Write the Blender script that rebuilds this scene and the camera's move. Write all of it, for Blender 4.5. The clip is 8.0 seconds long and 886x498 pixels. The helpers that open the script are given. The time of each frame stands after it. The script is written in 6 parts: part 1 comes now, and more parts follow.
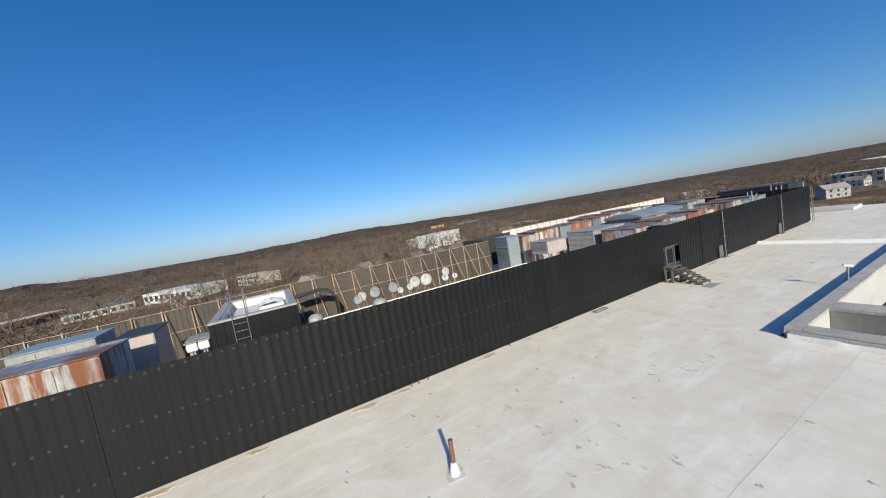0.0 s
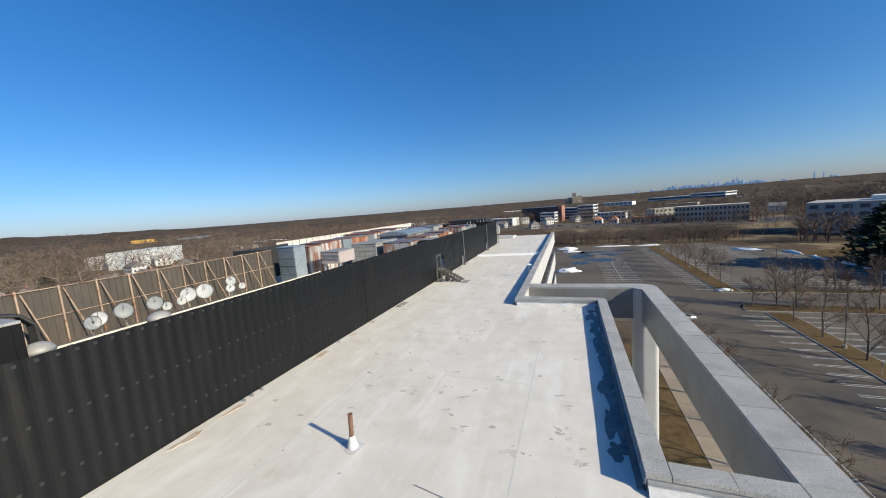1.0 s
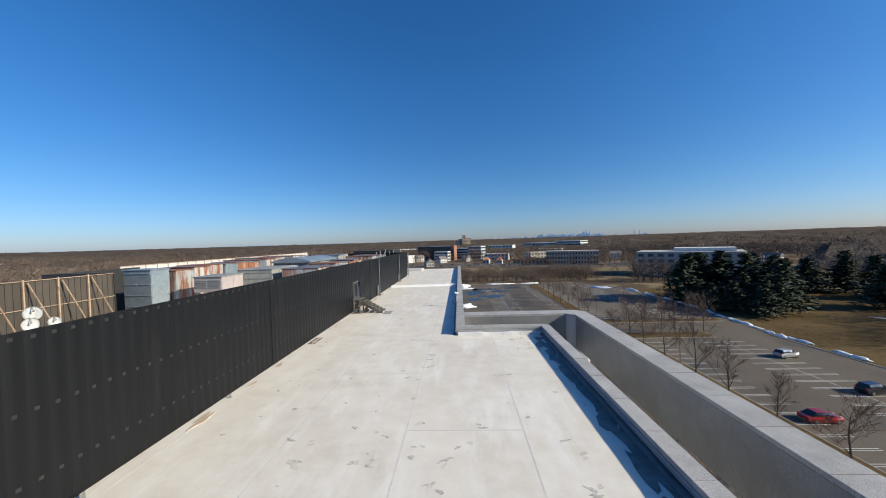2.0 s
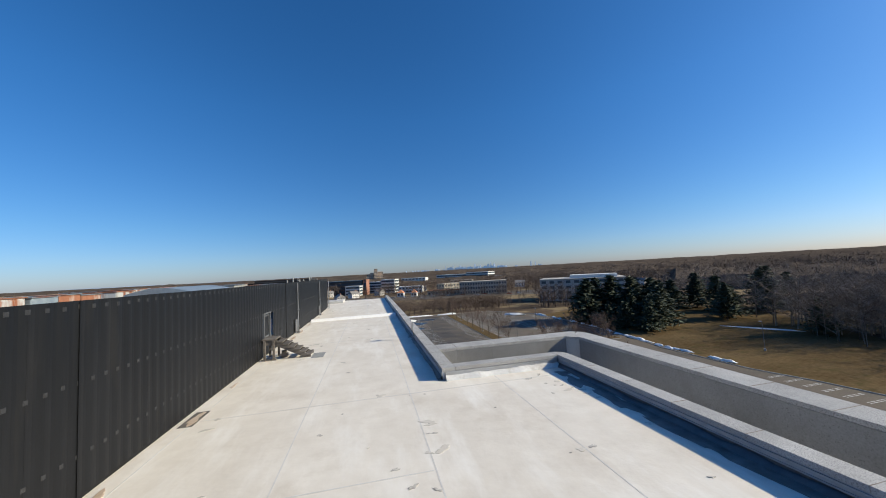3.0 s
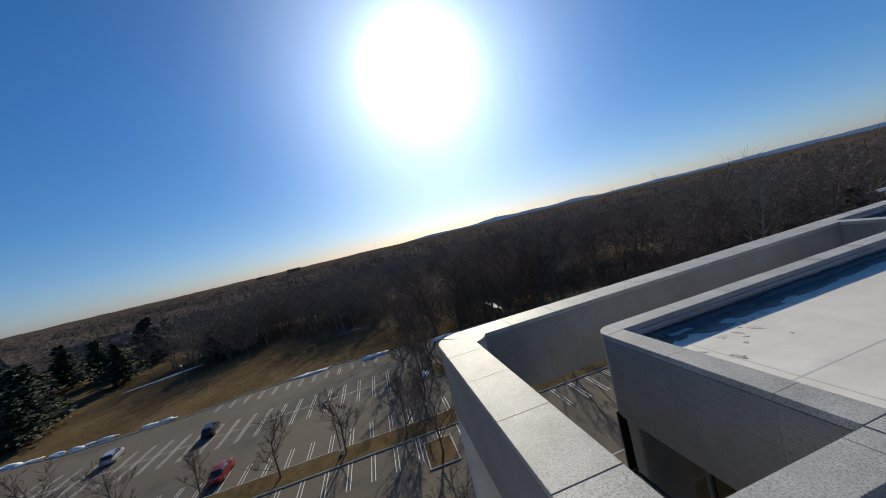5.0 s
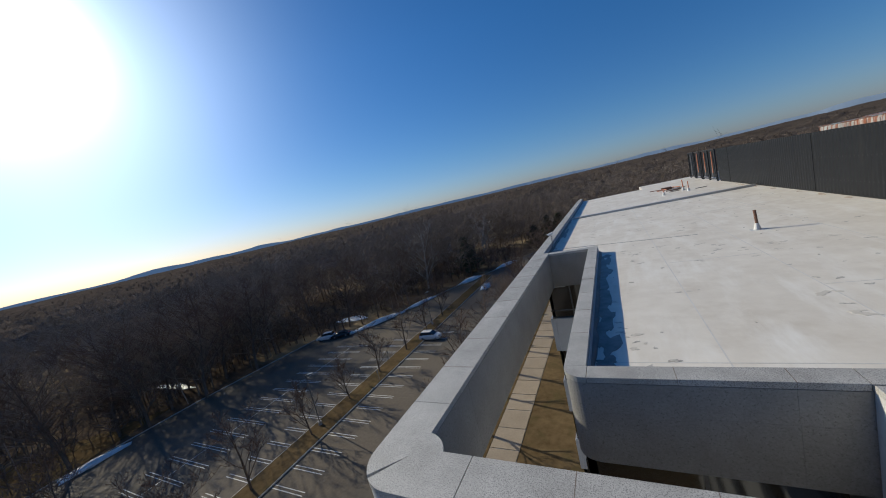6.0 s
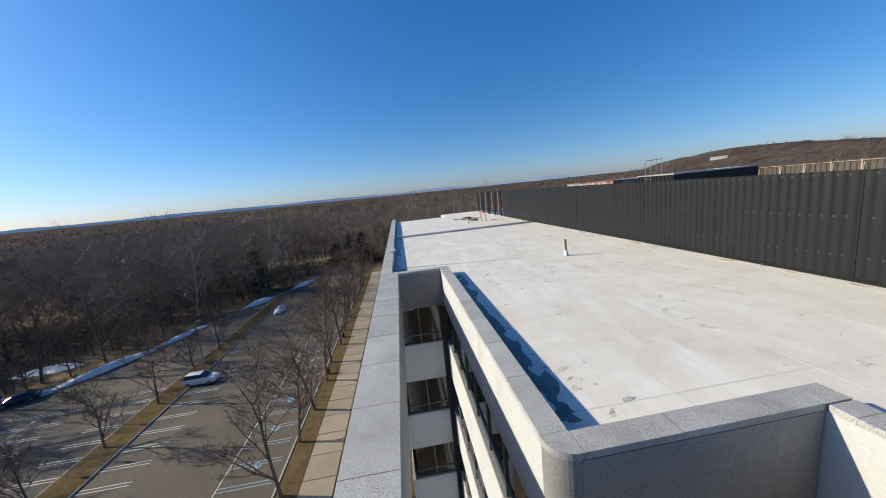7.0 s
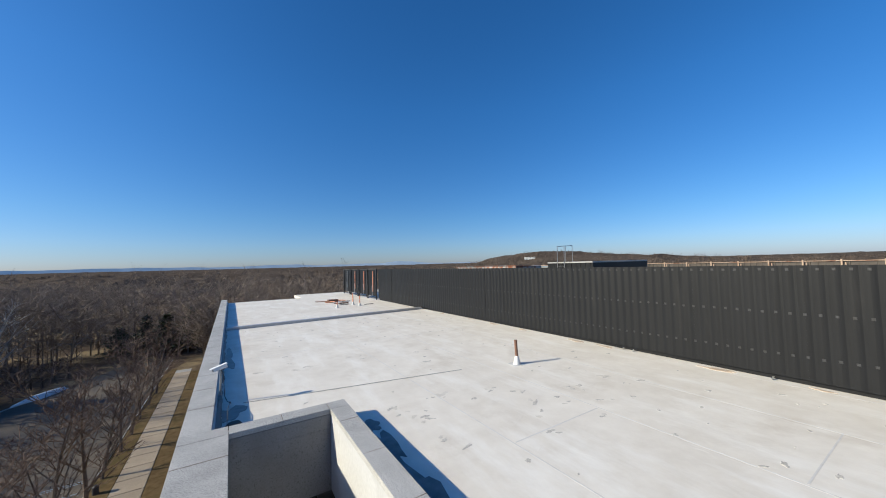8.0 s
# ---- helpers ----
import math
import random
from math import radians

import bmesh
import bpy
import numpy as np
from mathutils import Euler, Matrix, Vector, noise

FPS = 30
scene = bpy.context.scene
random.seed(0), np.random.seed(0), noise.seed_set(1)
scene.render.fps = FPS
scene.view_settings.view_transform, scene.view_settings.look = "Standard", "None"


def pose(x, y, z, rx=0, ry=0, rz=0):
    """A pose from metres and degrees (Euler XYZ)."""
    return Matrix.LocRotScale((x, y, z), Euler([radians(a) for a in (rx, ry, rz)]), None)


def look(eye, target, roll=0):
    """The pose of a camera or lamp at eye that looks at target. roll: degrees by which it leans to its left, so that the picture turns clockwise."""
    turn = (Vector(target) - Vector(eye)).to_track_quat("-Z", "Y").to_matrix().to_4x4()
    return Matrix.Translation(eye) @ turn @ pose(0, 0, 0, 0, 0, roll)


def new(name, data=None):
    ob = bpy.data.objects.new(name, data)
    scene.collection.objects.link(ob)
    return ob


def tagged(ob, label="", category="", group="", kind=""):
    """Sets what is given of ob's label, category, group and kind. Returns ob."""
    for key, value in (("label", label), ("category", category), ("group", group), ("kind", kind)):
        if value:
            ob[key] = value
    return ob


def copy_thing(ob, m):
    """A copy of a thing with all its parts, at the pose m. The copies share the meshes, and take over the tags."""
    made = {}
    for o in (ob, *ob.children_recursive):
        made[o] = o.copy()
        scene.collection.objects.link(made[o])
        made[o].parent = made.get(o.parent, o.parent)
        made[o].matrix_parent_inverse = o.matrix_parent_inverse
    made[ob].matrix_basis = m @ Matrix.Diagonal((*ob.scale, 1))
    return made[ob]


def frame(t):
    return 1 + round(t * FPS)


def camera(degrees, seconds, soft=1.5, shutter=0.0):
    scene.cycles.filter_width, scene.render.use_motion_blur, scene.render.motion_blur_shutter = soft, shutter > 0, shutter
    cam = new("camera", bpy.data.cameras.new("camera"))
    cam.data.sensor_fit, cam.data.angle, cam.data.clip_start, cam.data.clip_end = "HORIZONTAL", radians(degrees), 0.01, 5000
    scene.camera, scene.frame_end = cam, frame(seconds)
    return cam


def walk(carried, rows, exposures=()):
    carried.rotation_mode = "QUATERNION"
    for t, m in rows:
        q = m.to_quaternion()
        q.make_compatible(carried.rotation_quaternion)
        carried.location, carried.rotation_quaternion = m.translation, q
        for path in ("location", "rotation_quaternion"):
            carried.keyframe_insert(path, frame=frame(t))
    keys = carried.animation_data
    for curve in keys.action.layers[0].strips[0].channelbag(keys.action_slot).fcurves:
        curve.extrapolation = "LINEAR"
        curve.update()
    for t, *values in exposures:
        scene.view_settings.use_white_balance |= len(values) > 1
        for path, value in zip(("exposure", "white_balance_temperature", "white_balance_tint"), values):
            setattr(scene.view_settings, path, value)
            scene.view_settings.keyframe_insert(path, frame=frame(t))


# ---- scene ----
cam = camera(105.9, 8.0, soft=1.0)
PATH = [
    (0, (11.886, -2.151, 6.031), (10.115, -1.238, 5.859), -9.7),
    (0.2, (11.668, -3.048, 6.244), (10.111, -1.815, 6.012), -8.6),
    (0.5, (11.327, -4.306, 6.272), (10.107, -2.741, 6.021), -7.2),
    (0.8, (10.653, -5.185, 5.868), (9.75, -3.417, 5.626), -5.8),
    (1, (10.108, -5.464, 5.636), (9.393, -3.611, 5.403), -4.6),
    (1.2, (9.635, -5.543, 5.455), (9.081, -3.63, 5.268), -4.3),
    (1.5, (8.719, -5.138, 5.094), (8.367, -3.175, 4.951), -2.2),
    (1.7, (8.19, -4.602, 4.93), (7.945, -2.62, 4.826), -2.0),
    (2.8, (5.216, 0.6, 3.796), (5.527, 2.573, 3.902), -2.0),
    (3, (4.857, 2.006, 3.549), (5.292, 3.954, 3.684), -3.1),
    (3.2, (4.442, 3.528, 3.33), (5.042, 5.43, 3.484), -4.0),
    (3.5, (3.925, 5.691, 3.358), (4.818, 7.473, 3.517), -6.2),
    (4, (3.719, 10.087, 3.445), (5.195, 11.431, 3.561), -11.0),
    (4.1, (3.674, 10.93, 3.327), (5.269, 12.13, 3.455), -11.6),
    (4.2, (3.715, 11.826, 3.373), (5.417, 12.872, 3.451), -12.1),
    (5.3, (6.415, 19.075, 3.202), (8.171, 18.123, 3.096), -13.9),
    (5.5, (7.512, 19.625, 3.649), (9.067, 18.376, 3.507), -13.9),
    (5.7, (8.601, 19.939, 4.023), (9.922, 18.447, 3.849), -14.3),
    (6, (10.343, 19.719, 4.177), (11.264, 17.961, 3.931), -13.5),
    (6.5, (12.159, 19.001, 4.298), (12.439, 17.051, 3.953), -10.8),
    (6.8, (12.945, 17.973, 4.181), (12.893, 16.007, 3.819), -7.9),
    (7, (13.33, 17.127, 3.97), (13.098, 15.17, 3.633), -5.8),
    (7.5, (13.929, 14.212, 3.493), (13.365, 12.301, 3.315), -2.3),
    (7.7, (13.823, 12.561, 3.475), (13.131, 10.686, 3.395), -1.5),
    (7.9, (13.752, 10.749, 3.517), (12.833, 8.974, 3.557), -1.2),
    (8, (13.693, 9.794, 3.67), (12.622, 8.108, 3.765), -1.5),
]
EXPOSE = [(0, 0.4, 4900, 9), (1.0, 0.5, 4900, 9), (2.6, 0.5, 4980, 9), (3.4, 0.55, 5000, 9), (4.2, 0.32, 5000, 9), (5.3, -0.1, 4900, 9), (5.9, -0.05, 4900, 9), (6.6, 0.33, 4900, 9), (7.4, 0.64, 4900, 9), (8.0, 0.56, 4860, 9)]
walk(cam, [(t, look(eye, target, roll)) for t, eye, target, roll in PATH], EXPOSE)

# ---------------------------------------------------------------- sky, sun
SUN_AZ, SUN_EL = 104.9, 25.6      # clockwise from +y, and above the horizon
world = bpy.data.worlds.new("sky")
scene.world = world
world.use_nodes = True
wn = world.node_tree
sky = wn.nodes.new("ShaderNodeTexSky")
sky.sky_type = "NISHITA"
sky.sun_disc = False
sky.sun_elevation = radians(SUN_EL)
sky.sun_rotation = radians(SUN_AZ)
sky.air_density, sky.dust_density, sky.ozone_density = 1.0, 1.2, 1.4
sky.altitude = 1200
wn.nodes["Background"].inputs["Strength"].default_value = 0.072
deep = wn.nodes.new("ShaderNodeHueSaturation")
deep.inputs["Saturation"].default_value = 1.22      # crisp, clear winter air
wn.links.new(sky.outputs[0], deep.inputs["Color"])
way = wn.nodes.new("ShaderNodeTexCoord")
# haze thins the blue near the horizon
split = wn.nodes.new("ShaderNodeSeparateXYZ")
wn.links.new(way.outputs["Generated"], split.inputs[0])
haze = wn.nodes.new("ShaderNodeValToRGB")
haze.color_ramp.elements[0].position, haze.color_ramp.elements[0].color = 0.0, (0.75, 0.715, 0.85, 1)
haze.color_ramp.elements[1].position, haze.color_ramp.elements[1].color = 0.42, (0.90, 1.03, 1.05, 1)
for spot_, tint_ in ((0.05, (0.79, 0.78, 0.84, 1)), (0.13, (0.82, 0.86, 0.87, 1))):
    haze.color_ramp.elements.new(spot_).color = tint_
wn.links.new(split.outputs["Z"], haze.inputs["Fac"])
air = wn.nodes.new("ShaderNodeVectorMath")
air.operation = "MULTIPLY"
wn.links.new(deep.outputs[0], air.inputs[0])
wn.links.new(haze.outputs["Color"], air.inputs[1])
_a, _e = radians(SUN_AZ), radians(SUN_EL)
SUN_DIR = Vector((math.sin(_a) * math.cos(_e), math.cos(_a) * math.cos(_e), math.sin(_e)))
# bright aureole of the low winter sun: sharp core and a soft skirt
near = wn.nodes.new("ShaderNodeVectorMath")
near.operation = "DOT_PRODUCT"
near.inputs[1].default_value = SUN_DIR
wn.links.new(way.outputs["Generated"], near.inputs[0])
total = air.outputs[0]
for power, peak, tint in ((230.0, 60.0, (1.0, 0.93, 0.84)), (24.0, 9.0, (1.0, 0.92, 0.82))):
    fall = wn.nodes.new("ShaderNodeMath")
    fall.operation = "POWER"
    fall.inputs[1].default_value = power
    floor_ = wn.nodes.new("ShaderNodeMath")
    floor_.operation = "MAXIMUM"
    floor_.inputs[1].default_value = 0.0
    wn.links.new(near.outputs["Value"], floor_.inputs[0])
    wn.links.new(floor_.outputs[0], fall.inputs[0])
    glow = wn.nodes.new("ShaderNodeVectorMath")
    glow.operation = "SCALE"
    glow.inputs[0].default_value = [c * peak for c in tint]
    wn.links.new(fall.outputs[0], glow.inputs["Scale"])
    both = wn.nodes.new("ShaderNodeVectorMath")
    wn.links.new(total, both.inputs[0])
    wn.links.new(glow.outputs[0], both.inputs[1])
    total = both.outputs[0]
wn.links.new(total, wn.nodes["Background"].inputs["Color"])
sun = new("sun", bpy.data.lights.new("sun", "SUN"))
sun.data.energy, sun.data.angle, sun.data.color = 5.0, radians(0.53), (1.0, 0.75, 0.41)
sun.matrix_world = look(SUN_DIR * 200, (0, 0, 0))


# ---------------------------------------------------------------- materials
def material(name, c1, c2, rough=0.8, metal=0.0, fine=8.0, coarse=0.6, bump=0.2, bump_scale=None,
             stain=None, stain_scale=0.4, stain_lo=0.55, stain_hi=0.7, stretch=(1, 1, 1), vary=0.0, island=0.0,
             spec=0.5, local=False, streak=None, streak_scale=(3, 0.25, 3), streak_lo=0.5, streak_hi=0.75, relief=0.02):
    """Two-scale mottled surface: c1..c2 by fine and coarse noise, a stain colour in patches, relief, and a spread between pieces."""
    m = bpy.data.materials.new(name)
    m.use_nodes = True
    nt, N, L = m.node_tree, m.node_tree.nodes, m.node_tree.links
    bsdf = N["Principled BSDF"]
    bsdf.inputs["Roughness"].default_value = rough
    bsdf.inputs["Metallic"].default_value = metal
    bsdf.inputs["Specular IOR Level"].default_value = spec
    if local:
        src = N.new("ShaderNodeTexCoord").outputs["Object"]
    else:
        src = N.new("ShaderNodeNewGeometry").outputs["Position"]
    mp = N.new("ShaderNodeMapping")
    mp.inputs["Scale"].default_value = stretch
    L.new(src, mp.inputs["Vector"])

    def tex(scale, detail=4.0, rgh=0.6):
        n = N.new("ShaderNodeTexNoise")
        n.inputs["Scale"].default_value, n.inputs["Detail"].default_value, n.inputs["Roughness"].default_value = scale, detail, rgh
        L.new(mp.outputs[0], n.inputs["Vector"])
        return n.outputs["Fac"]

    def mix(kind, fac, a, b):
        n = N.new("ShaderNodeMix")
        n.data_type, n.blend_type = "RGBA", kind
        for sock, v in ((n.inputs["Factor"], fac), (n.inputs["A"], a), (n.inputs["B"], b)):
            if hasattr(v, "is_linked"):
                L.new(v, sock)
            elif isinstance(v, tuple):
                sock.default_value = (*v, 1)
            else:
                sock.default_value = v
        return n.outputs["Result"]

    def ramp(v, lo, hi):
        n = N.new("ShaderNodeMapRange")
        n.inputs["From Min"].default_value, n.inputs["From Max"].default_value = lo, hi
        L.new(v, n.inputs["Value"])
        return n.outputs["Result"]

    f, c = tex(fine), tex(coarse, 3.0)
    both = N.new("ShaderNodeMath")
    both.operation = "MULTIPLY_ADD"
    L.new(f, both.inputs[0])
    both.inputs[1].default_value = 0.5
    half = N.new("ShaderNodeMath")
    half.operation = "MULTIPLY"
    L.new(c, half.inputs[0])
    half.inputs[1].default_value = 0.5
    L.new(half.outputs[0], both.inputs[2])
    col = mix("MIX", ramp(both.outputs[0], 0.35, 0.65), c1, c2)
    if stain:
        col = mix("MIX", ramp(tex(stain_scale, 6.0, 0.65), stain_lo, stain_hi), col, stain)
    if streak:
        mp2 = N.new("ShaderNodeMapping")
        mp2.inputs["Scale"].default_value = streak_scale
        L.new(src, mp2.inputs["Vector"])
        n = N.new("ShaderNodeTexNoise")
        n.inputs["Scale"].default_value, n.inputs["Detail"].default_value, n.inputs["Roughness"].default_value = 1.0, 5.0, 0.65
        L.new(mp2.outputs[0], n.inputs["Vector"])
        col = mix("MIX", ramp(n.outputs["Fac"], streak_lo, streak_hi), col, streak)
    if vary or island:
        if vary:
            r = N.new("ShaderNodeObjectInfo").outputs["Random"]
        else:
            r = N.new("ShaderNodeNewGeometry").outputs["Random Per Island"]
        amount = vary or island
        hs = N.new("ShaderNodeHueSaturation")
        n = N.new("ShaderNodeMapRange")
        n.inputs["To Min"].default_value, n.inputs["To Max"].default_value = 1 - amount, 1 + amount
        L.new(r, n.inputs["Value"])
        L.new(n.outputs["Result"], hs.inputs["Value"])
        L.new(col, hs.inputs["Color"])
        col = hs.outputs["Color"]
    L.new(col, bsdf.inputs["Base Color"])
    if bump:
        b = N.new("ShaderNodeBump")
        b.inputs["Strength"].default_value = bump
        b.inputs["Distance"].default_value = relief
        L.new(tex(bump_scale or fine * 2, 5.0) if bump_scale else f, b.inputs["Height"])
        L.new(b.outputs[0], bsdf.inputs["Normal"])
    return m


M_ROOF = material("roof_membrane", (0.655, 0.600, 0.510), (0.785, 0.735, 0.645), 0.6, fine=1.6, coarse=0.35, bump=0.32, bump_scale=2.6, relief=0.03,
                  stain=(0.565, 0.500, 0.405), stain_scale=0.42, stain_lo=0.55, stain_hi=0.78, streak=(0.83, 0.795, 0.725), streak_scale=(1.1, 0.28, 1), streak_lo=0.50, streak_hi=0.74)
M_SEAM = material("roof_lap", (0.57, 0.54, 0.49), (0.69, 0.665, 0.625), 0.5, fine=6, bump=0.3)
M_WHITE = material("white_coating", (0.56, 0.55, 0.53), (0.70, 0.69, 0.67), 0.5, fine=9, coarse=1.5, bump=0.4, stain=(0.40, 0.36, 0.31), stain_scale=1.4, stain_lo=0.52, stain_hi=0.7)
M_COATED = material("fresh_white_coating", (0.78, 0.765, 0.735), (0.88, 0.865, 0.84), 0.5, fine=6, coarse=1.0, bump=0.3, stain=(0.66, 0.62, 0.56), stain_scale=1.1, stain_lo=0.6, stain_hi=0.8)
M_PATCH = material("worn_patch", (0.34, 0.315, 0.275), (0.64, 0.60, 0.53), 0.7, fine=14, coarse=7, bump=0.4)
M_SCREEN = material("black_cladding", (0.0042, 0.0045, 0.0054), (0.0070, 0.0074, 0.0088), 0.5, fine=5, coarse=0.5, bump=0.05,
                    stretch=(1, 1, 0.15), stain=(0.0105, 0.0103, 0.0105), stain_scale=1.2, stain_lo=0.6, vary=0.04, spec=0.27)
M_SCREENBACK = material("bracing_side_cladding", (0.054, 0.045, 0.036), (0.082, 0.069, 0.056), 0.7, fine=4, stretch=(1, 1, 0.3), bump=0.1, vary=0.15)
M_CLIP = material("fastener_washer", (0.016, 0.016, 0.017), (0.027, 0.027, 0.028), 0.5, fine=20, bump=0.0)
M_GRANITE = material("grey_granite", (0.33, 0.317, 0.293), (0.57, 0.552, 0.518), 0.6, fine=38, coarse=1.2, bump=0.12, vary=0.06,
                     stain=(0.17, 0.165, 0.16), stain_scale=55, stain_lo=0.50, stain_hi=0.62, streak=(0.36, 0.34, 0.31), streak_scale=(0.9, 0.9, 0.9), streak_lo=0.58, streak_hi=0.78)
M_CONC = material("precast_concrete", (0.445, 0.440, 0.430), (0.535, 0.530, 0.520), 0.8, fine=14, coarse=0.5, bump=0.12,
                  stain=(0.37, 0.36, 0.345), stain_scale=0.8, stain_lo=0.55, stain_hi=0.8)
M_PANEL = material("honed_granite_panel", (0.19, 0.186, 0.178), (0.30, 0.294, 0.283), 0.5, fine=30, coarse=0.7, bump=0.06, vary=0.02,
                   stain=(0.15, 0.145, 0.14), stain_scale=26, stain_lo=0.56, stain_hi=0.66, streak=(0.20, 0.19, 0.18), streak_scale=(0.8, 0.8, 0.5), streak_lo=0.52, streak_hi=0.75)
M_FLASH = material("metal_flashing", (0.38, 0.38, 0.38), (0.52, 0.52, 0.52), 0.4, metal=0.6, fine=6, bump=0.1)
# dark metal; its colour also paints the shade on -x upstands
M_DARKFLASH = material("dark_flashing_and_shade", (0.10, 0.10, 0.105), (0.17, 0.17, 0.175), 0.5, metal=0.4, fine=6, bump=0.1)
M_GLASS = material("dark_glazing", (0.012, 0.014, 0.016), (0.02, 0.022, 0.024), 0.06, fine=1, bump=0.0, spec=0.8)
M_ASPHALT = material("asphalt", (0.096, 0.079, 0.060), (0.142, 0.120, 0.094), 0.9, fine=3.0, coarse=0.06, bump=0.2, stain=(0.076, 0.069, 0.060),
                     stain_scale=0.05, stain_lo=0.5, stain_hi=0.62, spec=0.3)
M_GRASS = material("dormant_grass", (0.080, 0.056, 0.028), (0.165, 0.121, 0.063), 0.95, fine=1.2, coarse=0.08, bump=0.4,
                   stain=(0.085, 0.072, 0.033), stain_scale=0.35, stain_lo=0.52, stain_hi=0.7, spec=0.0)


# ---------------------------------------------------------------- mesh helpers
def part(name, bm, mat, parent=None, label="", smooth=False):
    """Link a bmesh as ONE mesh object under a thing or a part."""
    me = bpy.data.meshes.new(name)
    bmesh.ops.recalc_face_normals(bm, faces=bm.faces)
    if smooth:
        for f in bm.faces:
            f.smooth = True
    bm.to_mesh(me)
    bm.free()
    for x in (mat if isinstance(mat, (list, tuple)) else [mat]):
        me.materials.append(x)
    ob = new(name, me)
    if parent:
        ob.parent = parent
    if label:
        ob["label"] = label
    return ob


def thing(name, label, category, group="", kind="", at=None):
    ob = new(name)
    ob.empty_display_size = 0.2
    if at is not None:
        ob.matrix_basis = at
    return tagged(ob, label, category, group, kind)


def bx(x0, y0, z0, x1, y1, z1, bm=None, bevel=0.0):
    b = bmesh.new()
    bmesh.ops.create_cube(b, size=1, matrix=Matrix.LocRotScale(((x0 + x1) / 2, (y0 + y1) / 2, (z0 + z1) / 2), None, (abs(x1 - x0), abs(y1 - y0), abs(z1 - z0))))
    if bevel:
        bmesh.ops.bevel(b, geom=b.edges[:], offset=bevel, segments=1, affect="EDGES")
    return merge(bm, b)


def merge(bm, b):
    """Add bmesh b to bmesh bm (or give b back where bm is None)."""
    if bm is None:
        return b
    me = bpy.data.meshes.new("tmp")
    b.to_mesh(me)
    b.free()
    bm.from_mesh(me)
    bpy.data.meshes.remove(me)
    return bm


def prism(pts, z0, z1, bm=None):
    """A plate or post with the plan pts from z0 to z1."""
    bm = bm or bmesh.new()
    lo = [bm.verts.new((x, y, z0)) for x, y in pts]
    hi = [bm.verts.new((x, y, z1)) for x, y in pts]
    bm.faces.new(lo[::-1])
    bm.faces.new(hi)
    n = len(pts)
    for i in range(n):
        bm.faces.new((lo[i], lo[(i + 1) % n], hi[(i + 1) % n], hi[i]))
    return bm


def tube(p, q, r, r2=None, sides=8, bm=None):
    """A straight round bar from p to q."""
    bm = bm or bmesh.new()
    p, q = Vector(p), Vector(q)
    d = q - p
    m = Matrix.Translation((p + q) / 2) @ d.to_track_quat("Z", "Y").to_matrix().to_4x4()
    bmesh.ops.create_cone(bm, cap_ends=True, segments=sides, radius1=r, radius2=r if r2 is None else r2, depth=d.length, matrix=m)
    return bm


def bar(p, q, w, h, bm=None):
    """A straight square bar from p to q, w across and h deep."""
    p, q = Vector(p), Vector(q)
    d = q - p
    m = Matrix.Translation((p + q) / 2) @ d.to_track_quat("Z", "Y").to_matrix().to_4x4() @ Matrix.Diagonal((w, h, d.length, 1))
    b = bmesh.new()
    bmesh.ops.create_cube(b, size=1, matrix=m)
    return merge(bm, b)


def arc(cx, cy, r, a0, a1, n=8):
    return [(cx + r * math.cos(radians(a0 + (a1 - a0) * i / n)), cy + r * math.sin(radians(a0 + (a1 - a0) * i / n))) for i in range(n + 1)]


# ---------------------------------------------------------------- plan of the building (metres, roof at z = 0)
ZC = 0.38                  # top of the copings
W1A, W1B = 7.07, 7.52      # long parapet beyond the notch: roof side, outer side
W2A, W2B = 11.29, 11.72    # roof edge along the void: roof side, void side
W3A, W3B = 13.72, 14.56    # outer beam: void side, outer side
W3S = 14.02                # roof side of the outer parapet south of the void
Y0A, Y0B = 1.19, 1.60      # near end of the void
Y1A, Y1B = 13.02, 13.45    # far end of the wide roof
Y2A, Y2B = 15.70, 16.58    # cross beam: void side, outer side
YN, YS, YS2 = 54.5, -35.2, -41.0
WALL_N, WALL_S = 43.2, -25.0
WALL_H = 3.39
GZ = -21.0                 # car park level
BB = -1.45                 # underside of beams and top of the windows
XW = -30.0

# ---------------------------------------------------------------- the building shell
STOREYS = [(-3.30, -1.45), (-7.05, -5.20), (-10.80, -8.95), (-14.55, -12.70), (-18.30, -16.45)]   # window bands: sill, head

roof = part("roof", prism([(XW, YS2), (6.2, YS2), (6.2, YS), (W3S, YS), (W3S, Y0A), (W2A, Y0A), (W2A, Y1A), (W1A, Y1A), (W1A, YN), (XW, YN)], -0.35, 0), M_ROOF)
tagged(roof, "off-white weathered membrane flat roof with lapped seams and small stains", "roof", kind="structure")
# solid fill, coloured dark to paint the unlit rooms behind the glazing
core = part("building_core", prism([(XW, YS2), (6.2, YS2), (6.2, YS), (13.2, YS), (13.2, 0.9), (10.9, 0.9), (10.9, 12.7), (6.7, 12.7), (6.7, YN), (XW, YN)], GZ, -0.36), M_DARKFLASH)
tagged(core, "solid dark fill standing in for the unlit inside of the office block", "building", kind="structure")

